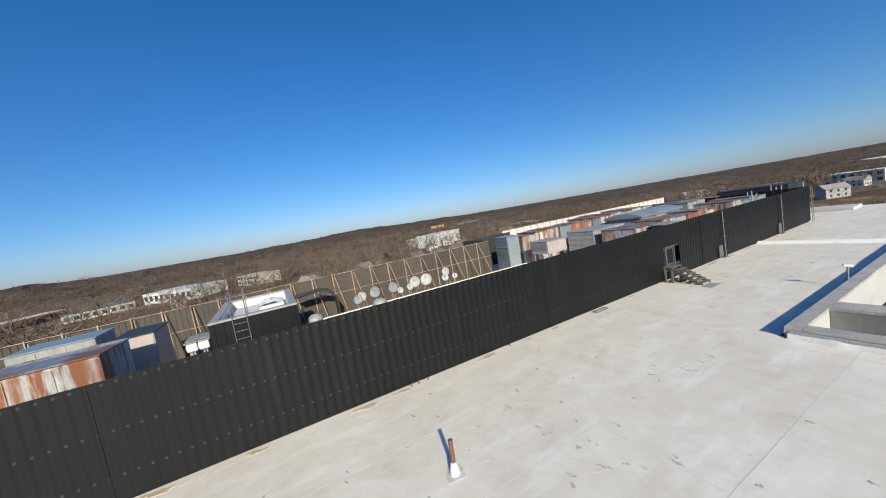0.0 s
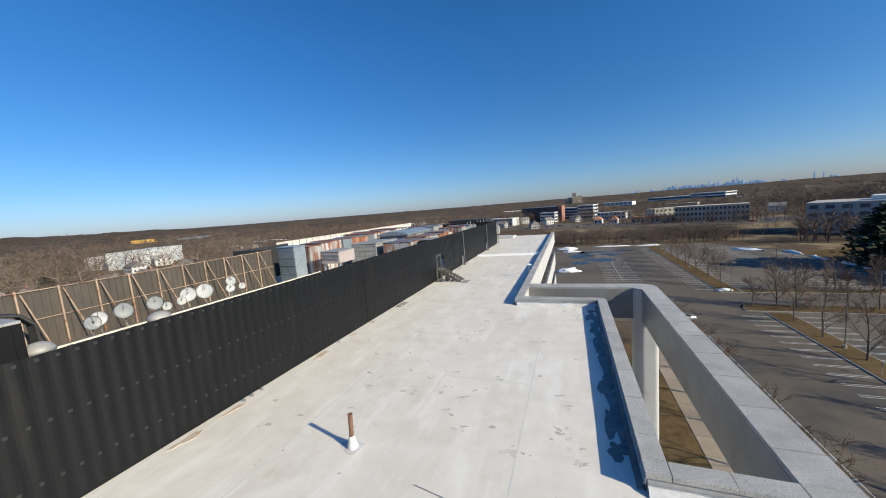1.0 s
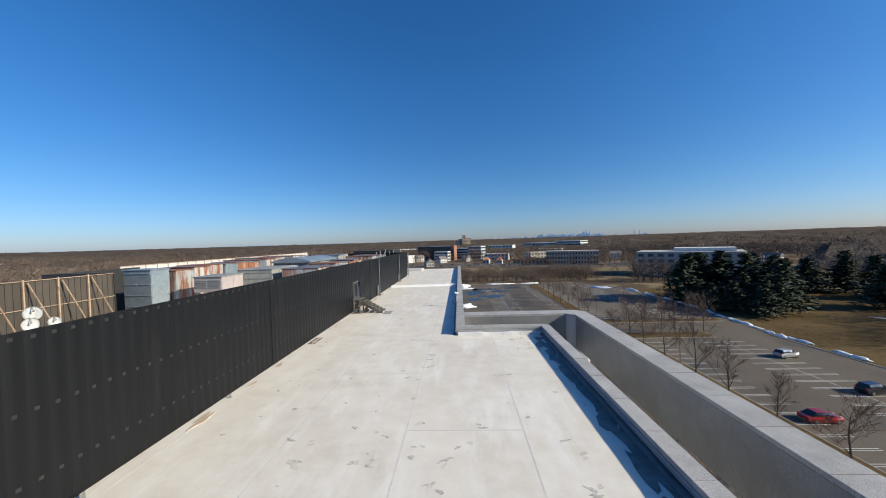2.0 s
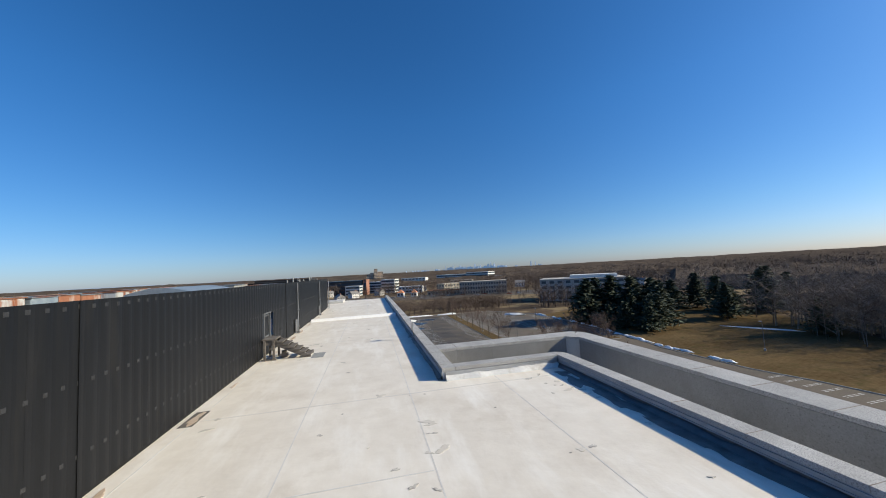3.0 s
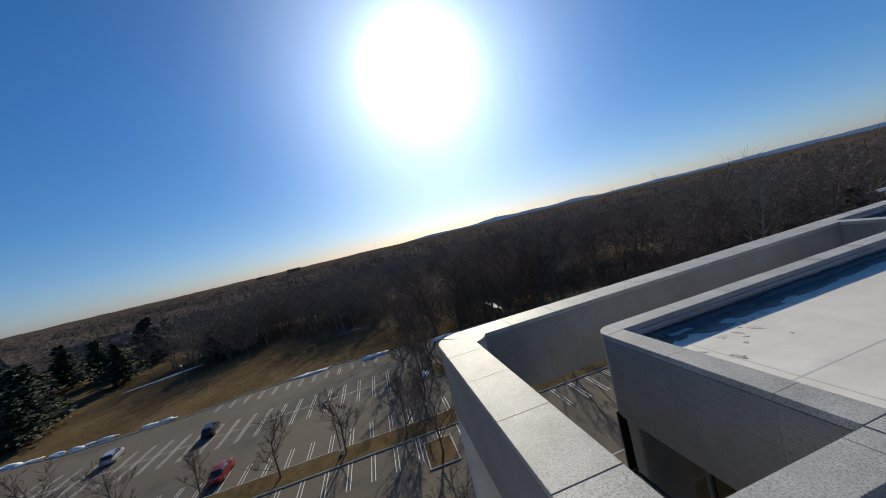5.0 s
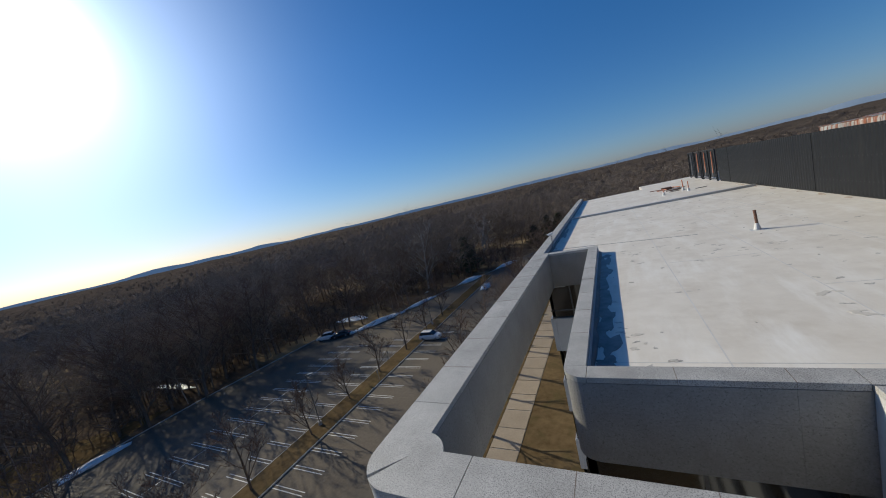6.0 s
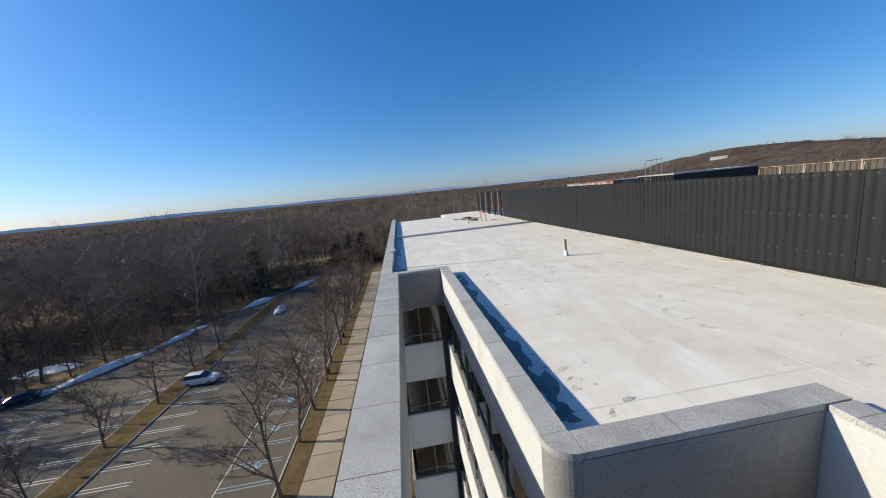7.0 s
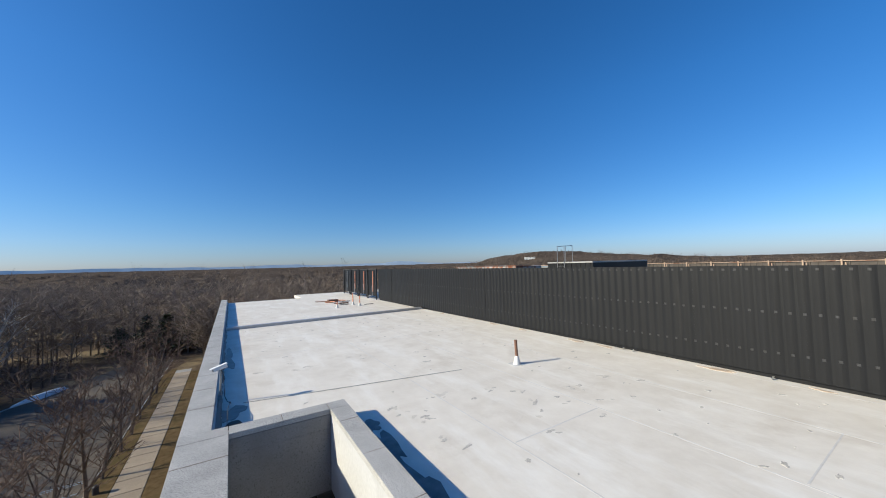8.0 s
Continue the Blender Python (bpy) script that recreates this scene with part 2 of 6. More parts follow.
# membrane laps: low raised strips
LAP_X = [0.28, 3.08, 5.90, 8.80]
for x in LAP_X:
    for y0, y1 in ((YS + 0.5, -15.6), (-14.9, 12.9 if x > 7 else 31.5)):
        part("membrane_lap", bx(x - 0.014, y0, 0, x + 0.014, y1, 0.0022), M_SEAM, roof)
for x in (1.7, 4.5):
    part("membrane_lap", bx(x - 0.014, 32.3, 0, x + 0.014, 53, 0.0022), M_SEAM, roof)
for y, x0, x1 in ((12.2, 0.4, 11.1), (21.6, 0.4, 6.6), (26.8, 0.4, 6.6), (-6.4, 0.4, 13.8), (-10.2, 0.4, 13.8), (4.6, 5.95, 8.75), (8.2, 3.1, 5.85)):
    part("membrane_lap", bx(x0, y - 0.014, 0, x1, y + 0.014, 0.0030), M_SEAM, roof)


M_SEALANT = material("brown_joint_sealant", (0.13, 0.095, 0.065), (0.24, 0.19, 0.14), 0.8, fine=12, bump=0.1)


def coping_run(parent, x0, y0, x1, y1, along, cuts):
    """Granite coping stones over a wall; cuts are the joints along the run."""
    a, b = (x0, x1) if along == "x" else (y0, y1)
    marks = sorted([a, b] + [c for c in cuts if a + 0.05 < c < b - 0.05])
    for p, q in zip(marks, marks[1:]):
        dz = random.uniform(-0.003, 0.003)
        if along == "x":
            b_ = bx(p + 0.002, y0, ZC - 0.11, q - 0.002, y1, ZC + dz, bevel=0.004)
        else:
            b_ = bx(x0, p + 0.002, ZC - 0.11, x1, q - 0.002, ZC + dz, bevel=0.004)
        part("coping_stone", b_, M_GRANITE, parent)
    for c in marks[1:-1]:
        if along == "x":
            part("sealant", bx(c - 0.004, y0 + 0.004, ZC - 0.1, c + 0.004, y1 - 0.004, ZC + 0.0034), M_SEALANT, parent)
        else:
            part("sealant", bx(x0 + 0.004, c - 0.004, ZC - 0.1, x1 - 0.004, c + 0.004, ZC + 0.0034), M_SEALANT, parent)


def joints(start, a, b, step=1.515):
    out, c = [], start
    while c > a:
        c -= step
    while c < b:
        out.append(c)
        c += step
    return out


def parapet(name, x0, y0, x1, y1, zlo, label, mat=None):
    ob = part(name, bx(x0, y0, zlo, x1, y1, ZC - 0.115), mat or M_PANEL)
    return tagged(ob, label, "parapet", kind="structure")


LBL = "grey granite parapet with jointed coping stones"
pw1 = parapet("parapet_north", W1A + 0.012, Y1A + 0.012, W1B - 0.012, YN, BB, LBL, M_CONC)
coping_run(pw1, W1A, Y1A + 0.46, W1B, YN, "y", joints(15.3, Y1A, YN))
pn = parapet("parapet_notch", W1B - 0.012, Y1A + 0.012, W2A - 0.02, Y1B - 0.012, BB, LBL)
coping_run(pn, W1B + 0.01, Y1A, W2A - 0.02, Y1B, "x", [8.30, 9.81])
# mitred corner stone where the two meet
part("coping_stone", prism([(W1A, Y1A), (W1B, Y1A), (W1B, Y1B), (W1A, Y1B)], ZC - 0.11, ZC), M_GRANITE, pw1)
# rounded corner of the wide roof
rr = 0.40
part("coping_stone", prism([(W2A - 0.01, Y1A), (W2A, Y1A - 0.01), (W2B, Y1A - 0.01)] + arc(W2B - rr, Y1B - rr, rr, 0, 90, 10) + [(W2A - 0.01, Y1B)], ZC - 0.11, ZC), M_GRANITE, pn)
part("corner_panel", prism([(W2A, Y1A), (W2B - 0.012, Y1A)] + arc(W2B - rr, Y1B - rr, rr - 0.012, 0, 90, 10) + [(W2A - 0.02, Y1B - 0.012), (W2A - 0.02, Y1A)], BB, ZC - 0.115), M_PANEL, pn)
pv = parapet("parapet_void", W2A + 0.012, Y0A + 0.012, W2B - 0.012, Y1A - 0.002, BB, LBL, M_CONC)
coping_run(pv, W2A, Y0A + 0.42, W2B, Y1A - 0.012, "y", joints(3.88, Y0A, Y1A))
part("coping_stone", prism([(W2A, Y0A), (W2B, Y0A), (W2B, Y0B), (W2A, Y0B)], ZC - 0.11, ZC), M_GRANITE, pv)
pe = parapet("parapet_void_end", W2B - 0.012, Y0A + 0.012, W3A, Y0B - 0.012, BB, LBL)
coping_run(pe, W2B + 0.01, Y0A, W3A, Y0B, "x", [12.72])
po = parapet("parapet_outer", W3S + 0.012, YS, W3B - 0.012, Y0B, BB, LBL)
coping_run(po, W3S, YS, W3B, Y0A, "y", joints(-0.3, YS, Y0A))
part("coping_stone", prism([(W3A + 0.01, Y0A), (W3S, Y0A), (W3B, Y0A), (W3B, Y0B), (W3A + 0.01, Y0B)], ZC - 0.11, ZC), M_GRANITE, po)
# outer beam over the void, and the cross beam, with the round corner and its column
ro = 0.72
beam = tagged(part("outer_beam", bx(W3A + 0.012, Y0B, BB, W3B - 0.012, Y2B - ro - 0.15, ZC - 0.115), M_PANEL), "grey granite-clad beam bridging the open notch", "beam", kind="structure")
coping_run(beam, W3A, Y0B + 0.01, W3B, 14.50, "y", joints(4.03, Y0B, 14.4))
cross = tagged(part("cross_beam", bx(W1B, Y2A + 0.012, BB, W3B - ro - 0.15, Y2B - 0.012, ZC - 0.115), M_PANEL), "grey granite-clad cross beam closing the open notch", "beam", kind="structure")
coping_run(cross, W1B + 0.01, Y2A, 12.78, Y2B, "x", [8.28, 9.78, 11.28])
CX, CY, CR = 13.84, 15.87, 0.56
outer = arc(W3B - ro, Y2B - ro, ro, 0, 90, 14)
mid = outer[7]
bulge = [(CX + CR * math.cos(radians(a)), CY + CR * math.sin(radians(a))) for a in range(197, 254, 7)]
part("coping_stone", prism([(W3A, 14.51), (W3B, 14.51)] + outer[:8] + [(CX, CY)] + [(CX + CR * math.cos(radians(225)), CY + CR * math.sin(radians(225)))] + bulge[5:] + [(W3A, bulge[-1][1])], ZC - 0.11, ZC), M_GRANITE, beam)
part("coping_stone", prism([(12.79, Y2B)] + [(12.79, Y2A), (bulge[0][0], Y2A)] + bulge[:4] + [(CX + CR * math.cos(radians(225)), CY + CR * math.sin(radians(225))), (CX, CY + 0.004)] + outer[8:], ZC - 0.11, ZC + 0.002), M_GRANITE, cross)
pier_plan = arc(W3B - ro, Y2B - ro, ro - 0.012, 0, 90, 14) + arc(CX, CY + 0.25, CR - 0.012, 130, 180, 6) + arc(CX, CY, CR - 0.012, 180, 270, 14) + arc(W3B - 0.25, CY - CR + 0.26, 0.238, 270, 360, 5)
column = tagged(part("corner_pier", prism(pier_plan, GZ, ZC - 0.115), M_CONC), "tall rounded pale concrete pier under the beam corner", "column", kind="structure")


def clad(parent, p, q, out, cuts, z0=BB, z1=ZC - 0.12, zs=(-0.55,)):
    """Stone facing panels with open joints along p-q on a wall face."""
    (x0, y0), (x1, y1), (ox, oy) = p, q, out
    n = Vector((x1 - x0, y1 - y0, 0))
    length = n.length
    ux, uy = n.x / length, n.y / length
    marks = sorted([0.0, length] + [c for c in cuts if 0.1 < c < length - 0.1])
    lev = [z0] + list(zs) + [z1]
    for a, b in zip(marks, marks[1:]):
        for lo, hi in zip(lev, lev[1:]):
            d = 0.011 + random.uniform(-0.001, 0.001)
            xs = sorted((x0 + ux * (a + 0.0015), x0 + ux * (b - 0.0015) + ox * d))
            ys = sorted((y0 + uy * (a + 0.0015), y0 + uy * (b - 0.0015) + oy * d))
            part("facing_panel", bx(xs[0], ys[0], lo + 0.0015, xs[1], ys[1], hi - 0.0015), M_PANEL, parent)


clad(cross, (W1B + 0.01, Y2B - 0.012), (W3B - ro, Y2B - 0.012), (0, 1), [0.76, 2.27, 3.77, 5.26])
clad(pn, (W1B + 0.01, Y1B - 0.012), (W2B - rr, Y1B - 0.012), (0, 1), [0.78, 2.29], zs=(-0.35,))
clad(pe, (W2B + 0.01, Y0B - 0.012), (W3A, Y0B - 0.012), (0, 1), [0.98], zs=(-0.05,))
clad(beam, (W3A + 0.012, Y0B + 0.01), (W3A + 0.012, CY - CR), (-1, 0), [1.5 * k for k in range(1, 10)], zs=())
clad(cross, (W1B + 0.01, Y2A + 0.012), (CX - CR, Y2A + 0.012), (0, -1), [0.76, 2.27, 3.77], zs=())

# roof-side flashings: metal strip under the coping and a coated upstand below it
def flashing(parent, p, q, inward):
    """Strip along p-q; inward is the unit vector to the roof side."""
    (x0, y0), (x1, y1), (ix, iy) = p, q, inward

    def strip(d0, d1, z0, z1, name, m):
        xs = sorted((x0 + ix * d0, x1 + ix * d1))
        ys = sorted((y0 + iy * d0, y1 + iy * d1))
        part(name, bx(xs[0], ys[0], z0, xs[1], ys[1], z1, bevel=0.004), m, parent)

    strip(0.0, 0.028, 0.16, ZC - 0.125, "flashing", M_FLASH)
    strip(0.0, 0.048, 0.145, 0.175, "flashing_lip", M_FLASH)
    # sides facing -x take a dark colour in place of their shade
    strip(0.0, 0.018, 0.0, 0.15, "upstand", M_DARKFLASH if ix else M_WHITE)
    # soft cant roll at the foot
    b = bmesh.new()
    n = max(4, int((abs(x1 - x0) + abs(y1 - y0)) / 0.16))
    rows = []
    for i in range(n + 1):
        t = i / n
        cx, cy = x0 + (x1 - x0) * t, y0 + (y1 - y0) * t
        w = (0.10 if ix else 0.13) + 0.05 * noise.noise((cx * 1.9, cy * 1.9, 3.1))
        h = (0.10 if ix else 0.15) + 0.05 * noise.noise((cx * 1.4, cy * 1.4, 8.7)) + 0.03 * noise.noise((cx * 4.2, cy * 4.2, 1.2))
        rows.append([b.verts.new((cx + ix * d, cy + iy * d, z)) for d, z in ((0.019, h), (0.019 + w * 0.5, h * 0.92), (0.019 + w * 1.0, h * 0.45), (0.019 + w * 1.3, 0.002))])
    for r0, r1 in zip(rows, rows[1:]):
        for k in range(3):
            b.faces.new((r0[k], r0[k + 1], r1[k + 1], r1[k]))
    # same here: shade of the -x sides painted by the dark material
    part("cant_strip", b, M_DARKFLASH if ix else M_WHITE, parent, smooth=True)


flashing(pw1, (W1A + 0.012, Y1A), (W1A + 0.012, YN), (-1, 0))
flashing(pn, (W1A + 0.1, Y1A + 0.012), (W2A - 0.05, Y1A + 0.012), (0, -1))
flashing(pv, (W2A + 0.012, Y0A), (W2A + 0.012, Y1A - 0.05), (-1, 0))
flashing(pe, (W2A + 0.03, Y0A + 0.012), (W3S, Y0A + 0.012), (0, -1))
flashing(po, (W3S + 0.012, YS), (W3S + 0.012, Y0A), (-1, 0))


# facades: spandrel bands, panes and mullions storey by storey
def facade(name, p, q, out, step=1.52):
    """A facade from p to q (plan), its face on that line, out the outward unit vector."""
    (x0, y0), (x1, y1), (ox, oy) = p, q, out
    n = Vector((x1 - x0, y1 - y0, 0))
    length = n.length
    ux, uy = n.x / length, n.y / length

    def box(a, b, d0, d1, z0, z1):
        xs = [x0 + ux * a - ox * d0, x0 + ux * b - ox * d1]
        ys = [y0 + uy * a - oy * d0, y0 + uy * b - oy * d1]
        return bx(min(xs), min(ys), z0, max(xs), max(ys), z1)

    ob = part(name, box(0, length, 0.0, 0.25, GZ, -18.31), M_CONC)
    tagged(ob, "pale precast office facade with dark ribbon windows", "facade", kind="structure")
    for i, (lo, hi) in enumerate(STOREYS):
        below = STOREYS[i + 1][1] if i + 1 < len(STOREYS) else -18.30
        if below < lo:
            part("spandrel", box(0, length, 0.0, 0.25, below, lo), M_CONC, ob)
        k = max(1, round(length / step))
        for j in range(k):
            a, b = length * j / k, length * (j + 1) / k
            part("pane", box(a + 0.02, b - 0.02, 0.14, 0.17, lo + 0.03, hi - 0.03), M_GLASS, ob)
            if j:
                part("mullion", box(a - 0.03, a + 0.03, 0.09, 0.19, lo, hi), M_DARKFLASH, ob)
        part("transom", box(0, length, 0.10, 0.19, lo + 0.42, lo + 0.47), M_DARKFLASH, ob)
        part("sill", box(0, length, 0.02, 0.19, lo, lo + 0.035), M_FLASH, ob)
    return ob


facade("facade_void", (W2B, Y0B), (W2B, Y1B - 0.02), (1, 0))
facade("facade_void_end", (W2B + 0.26, Y0B), (W3A + 0.29, Y0B), (0, 1), 0.9)
facade("facade_notch", (W1B + 0.26, Y1B), (W2B - 0.3, Y1B), (0, 1))
facade("facade_notch_side", (W1B, Y1B), (W1B, YN), (1, 0), 3.0)
facade("facade_outer", (W3A + 0.55, YS), (W3A + 0.55, Y0B), (1, 0), 3.0)
part("soffit", bx(13.2, YS, BB - 0.06, W3B - 0.03, Y0B - 0.03, BB - 0.002), M_CONC, po)

# ---------------------------------------------------------------- black screen wall
PITCH = 0.30


def profile(y0, y1, z0, z1, x, depth, t=0.012):
    """Ribbed sheet along y: flat crests with sloping sides, a closed solid t thick."""
    b = bmesh.new()
    ys = []
    k0, k1 = round(y0 / PITCH), round(y1 / PITCH)
    for k in range(k0, k1):
        c = k * PITCH
        ys += [(c, x), (c + 0.03, x - 0.002), (c + 0.07, x - depth * 0.45), (c + 0.12, x - depth), (c + 0.18, x - depth), (c + 0.23, x - depth * 0.45), (c + 0.27, x - 0.002)]
    ys.append((k1 * PITCH, x))
    f0 = [b.verts.new((xx, y, z0)) for y, xx in ys]
    f1 = [b.verts.new((xx, y, z1)) for y, xx in ys]
    g0 = [b.verts.new((xx - t, y, z0)) for y, xx in ys]
    g1 = [b.verts.new((xx - t, y, z1)) for y, xx in ys]
    for i in range(len(ys) - 1):
        b.faces.new((f0[i], f0[i + 1], f1[i + 1], f1[i]))
        b.faces.new((g0[i + 1], g0[i], g1[i], g1[i + 1]))
        b.faces.new((f1[i], f1[i + 1], g1[i + 1], g1[i]))
        b.faces.new((f0[i + 1], f0[i], g0[i], g0[i + 1]))
    b.faces.new((f0[0], f1[0], g1[0], g0[0]))
    b.faces.new((f0[-1], g0[-1], g1[-1], f1[-1]))
    return b


screen = tagged(new("screen_wall"), "black ribbed metal equipment screen wall with rows of fasteners", "screen wall", kind="structure")
DOOR = (19.1, 20.1, 0.80, 2.06)     # hatch door: y from, y to, z from, z to
y = -25.2
while y < 43.0:
    y2 = y + 0.9
    top, low = WALL_H + random.uniform(-0.006, 0.006), 0.15 + random.uniform(-0.01, 0.01)
    lean = random.uniform(-0.003, 0.0)
    if DOOR[0] - 0.1 < y + 0.45 < DOOR[1] + 0.2:
        part("cladding_sheet", profile(y, y2, DOOR[3], top, lean, 0.015), M_SCREEN, screen)
        part("cladding_sheet", profile(y, y2, low, DOOR[2], lean, 0.015), M_SCREEN, screen)
    else:
        part("cladding_sheet", profile(y, y2, low, top, lean, 0.015), M_SCREEN, screen)
    y = y2
# girts and posts behind the sheets, black strip painting the shaded gap under them
for z in (0.8, 2.01, 3.28):
    for a, b in ((-25, DOOR[0] - 0.1), (DOOR[1] + 0.1, WALL_N)) if z < 2.0 else ((-25, WALL_N),):
        part("girt", bx(-0.16, a, z - 0.05, -0.065, b, z + 0.05), M_DARKFLASH, screen)
for k in range(-14, 24):
    part("post", bx(-0.28, k * 1.8 - 0.05, 0, -0.17, k * 1.8 + 0.05, WALL_H - 0.05), M_DARKFLASH, screen)
part("kick_strip", bx(-0.20, -25.2, 0.0, -0.13, WALL_N, 0.20), M_SCREEN, screen)
# washers: three rows, one on each crest
wb = bmesh.new()
for z in (0.80, 2.01, 3.28):
    for k in range(-84, 144):
        yy = k * PITCH + 0.0
        if DOOR[0] - 0.2 < yy < DOOR[1] + 0.2 and z < 2.05:
            continue
        c = (-0.004, yy + 0.0, z + random.uniform(-0.012, 0.012))
        bmesh.ops.create_cone(wb, cap_ends=True, segments=4, radius1=0.058, radius2=0.045, depth=0.014,
                              matrix=Matrix.Translation(c) @ Matrix.Rotation(radians(90), 4, "Y") @ Matrix.Rotation(radians(45), 4, "Z"))
tagged(part("washer_rows", wb, M_CLIP, screen), kind="stuff")
# flashing cap pieces at some sheet ends
for k in (-21.6, -6.9, 9.0, 23.4, 36.0):
    part("joint_cover", bx(0.004, k - 0.02, 0.1, 0.014, k + 0.02, WALL_H), M_SCREEN, screen)

# ---------------------------------------------------------------- more materials
M_WOOD = material("grey_weathered_wood", (0.075, 0.066, 0.056), (0.175, 0.155, 0.132), 0.85, fine=14, coarse=2, bump=0.4, stretch=(0.3, 1, 1), vary=0.15)
M_TIMBER = material("tan_brace_steel", (0.29, 0.20, 0.13), (0.42, 0.32, 0.23), 0.75, fine=9, bump=0.2, stain=(0.20, 0.09, 0.045), stain_scale=1.6, stain_lo=0.52, stain_hi=0.62, vary=0.15)
M_ALU = material("grey_aluminium", (0.19, 0.195, 0.205), (0.28, 0.285, 0.295), 0.4, metal=0.5, fine=10, bump=0.05)
M_BROWNPIPE = material("brown_rusted_pipe", (0.10, 0.05, 0.03), (0.19, 0.10, 0.06), 0.7, fine=14, bump=0.3)
M_ORANGE = material("orange_primer_pipe", (0.48, 0.17, 0.08), (0.60, 0.27, 0.15), 0.6, fine=10, bump=0.2, stain=(0.5, 0.42, 0.36), stain_scale=3, stain_lo=0.6)
M_PLASTIC = material("white_plastic", (0.70, 0.70, 0.69), (0.78, 0.78, 0.77), 0.4, fine=10, bump=0.03)
M_DISH = material("pale_dish_paint", (0.74, 0.74, 0.72), (0.82, 0.82, 0.80), 0.45, fine=5, bump=0.05, stain=(0.45, 0.44, 0.42), stain_lo=0.6, vary=0.08)
M_DISHG = material("grey_dish_paint", (0.42, 0.43, 0.43), (0.52, 0.53, 0.53), 0.45, fine=5, bump=0.05)
RUST = dict(streak=(0.20, 0.070, 0.026), streak_scale=(2.6, 2.6, 0.30), streak_lo=0.50, streak_hi=0.60)
M_RUSTW = material("rust_streaked_white_sheet", (0.30, 0.315, 0.32), (0.46, 0.465, 0.45), 0.6, fine=4, bump=0.15, stretch=(1, 1, 0.2), stain=(0.23, 0.10, 0.05), stain_scale=1.3, stain_lo=0.50, stain_hi=0.62, vary=0.2, **RUST)
M_RUSTRED = material("red_rusted_sheet", (0.17, 0.065, 0.030), (0.27, 0.125, 0.065), 0.75, fine=5, bump=0.2, stretch=(1, 1, 0.3), stain=(0.36, 0.34, 0.31), stain_scale=1.1, stain_lo=0.56, stain_hi=0.66, vary=0.2)
M_RUSTROOF = material("grey_blue_galvanised_roof", (0.17, 0.20, 0.23), (0.28, 0.32, 0.35), 0.5, metal=0.3, fine=3, bump=0.15, stain=(0.20, 0.085, 0.04), stain_scale=0.7, stain_lo=0.47, stain_hi=0.56)
M_GALV = material("galvanised_sheet", (0.24, 0.29, 0.33), (0.36, 0.41, 0.45), 0.45, metal=0.4, fine=4, bump=0.1, vary=0.12)
M_PINK = material("faded_beige_enamel", (0.36, 0.31, 0.295), (0.45, 0.395, 0.38), 0.5, fine=5, bump=0.08, stain=(0.36, 0.32, 0.30), stain_lo=0.6)
M_GREYMETAL = material("weathered_grey_metal", (0.22, 0.22, 0.21), (0.36, 0.36, 0.34), 0.6, fine=6, stretch=(1, 1, 0.3), bump=0.2, stain=(0.13, 0.12, 0.11), stain_lo=0.55)
M_DARK = material("black_rubber", (0.02, 0.02, 0.021), (0.035, 0.035, 0.036), 0.6, fine=8, bump=0.1)
M_TARP = material("white_tarp", (0.72, 0.72, 0.71), (0.82, 0.82, 0.81), 0.45, fine=3, bump=0.4)
M_CREAM = material("cream_painted_timber", (0.58, 0.52, 0.42), (0.70, 0.65, 0.55), 0.7, fine=8, bump=0.2, stain=(0.4, 0.3, 0.2), stain_lo=0.58)
# wet membrane, its colour taken darker to deepen the parapet shade
M_WETSHADE = material("wet_shaded_membrane", (0.095, 0.092, 0.088), (0.24, 0.23, 0.215), 0.4, fine=4, coarse=1.5, bump=0.1)
M_RUSTSTAIN = material("rust_stained_membrane", (0.42, 0.30, 0.19), (0.58, 0.50, 0.40), 0.6, fine=7, bump=0.2)
M_DULL = material("dull_silver_sheet", (0.30, 0.29, 0.28), (0.42, 0.41, 0.39), 0.62, metal=0.25, fine=6, bump=0.1)
M_SCUFF = material("scuffed_membrane", (0.56, 0.515, 0.44), (0.68, 0.635, 0.555), 0.65, fine=10, coarse=3, bump=0.3)
M_PALEWALL = material("pale_ribbed_sheet", (0.52, 0.49, 0.44), (0.62, 0.59, 0.54), 0.6, fine=4, stretch=(1, 1, 0.2), bump=0.1, stain=(0.40, 0.30, 0.2), stain_lo=0.62)

M_DOORGREY = material("dull_dark_grey_frame", (0.085, 0.088, 0.092), (0.13, 0.133, 0.137), 0.5, metal=0.3, fine=10, bump=0.05)

# ---------------------------------------------------------------- hatch door, stairs and conduits on the screen wall
d0, d1, dz0, dz1 = DOOR
door = thing("hatch_door", "small grey metal-framed access door in the black screen wall", "door", kind="structure")
for a, b, c, e in ((d0, d0 + 0.07, dz0, dz1), (d1 - 0.07, d1, dz0, dz1)):
    part("jamb", bx(-0.10, a, c, 0.035, b, e, bevel=0.006), M_DOORGREY, door)
part("head", bx(-0.10, d0 + 0.072, dz1 - 0.07, 0.035, d1 - 0.072, dz1, bevel=0.006), M_DOORGREY, door)
part("threshold", bx(-0.10, d0 + 0.072, dz0, 0.035, d1 - 0.072, dz0 + 0.06, bevel=0.006), M_DOORGREY, door)
leaf = part("leaf", bx(-0.06, d0 + 0.09, dz0 + 0.075, -0.02, d1 - 0.09, dz1 - 0.085, bevel=0.004), M_SCREEN, door)
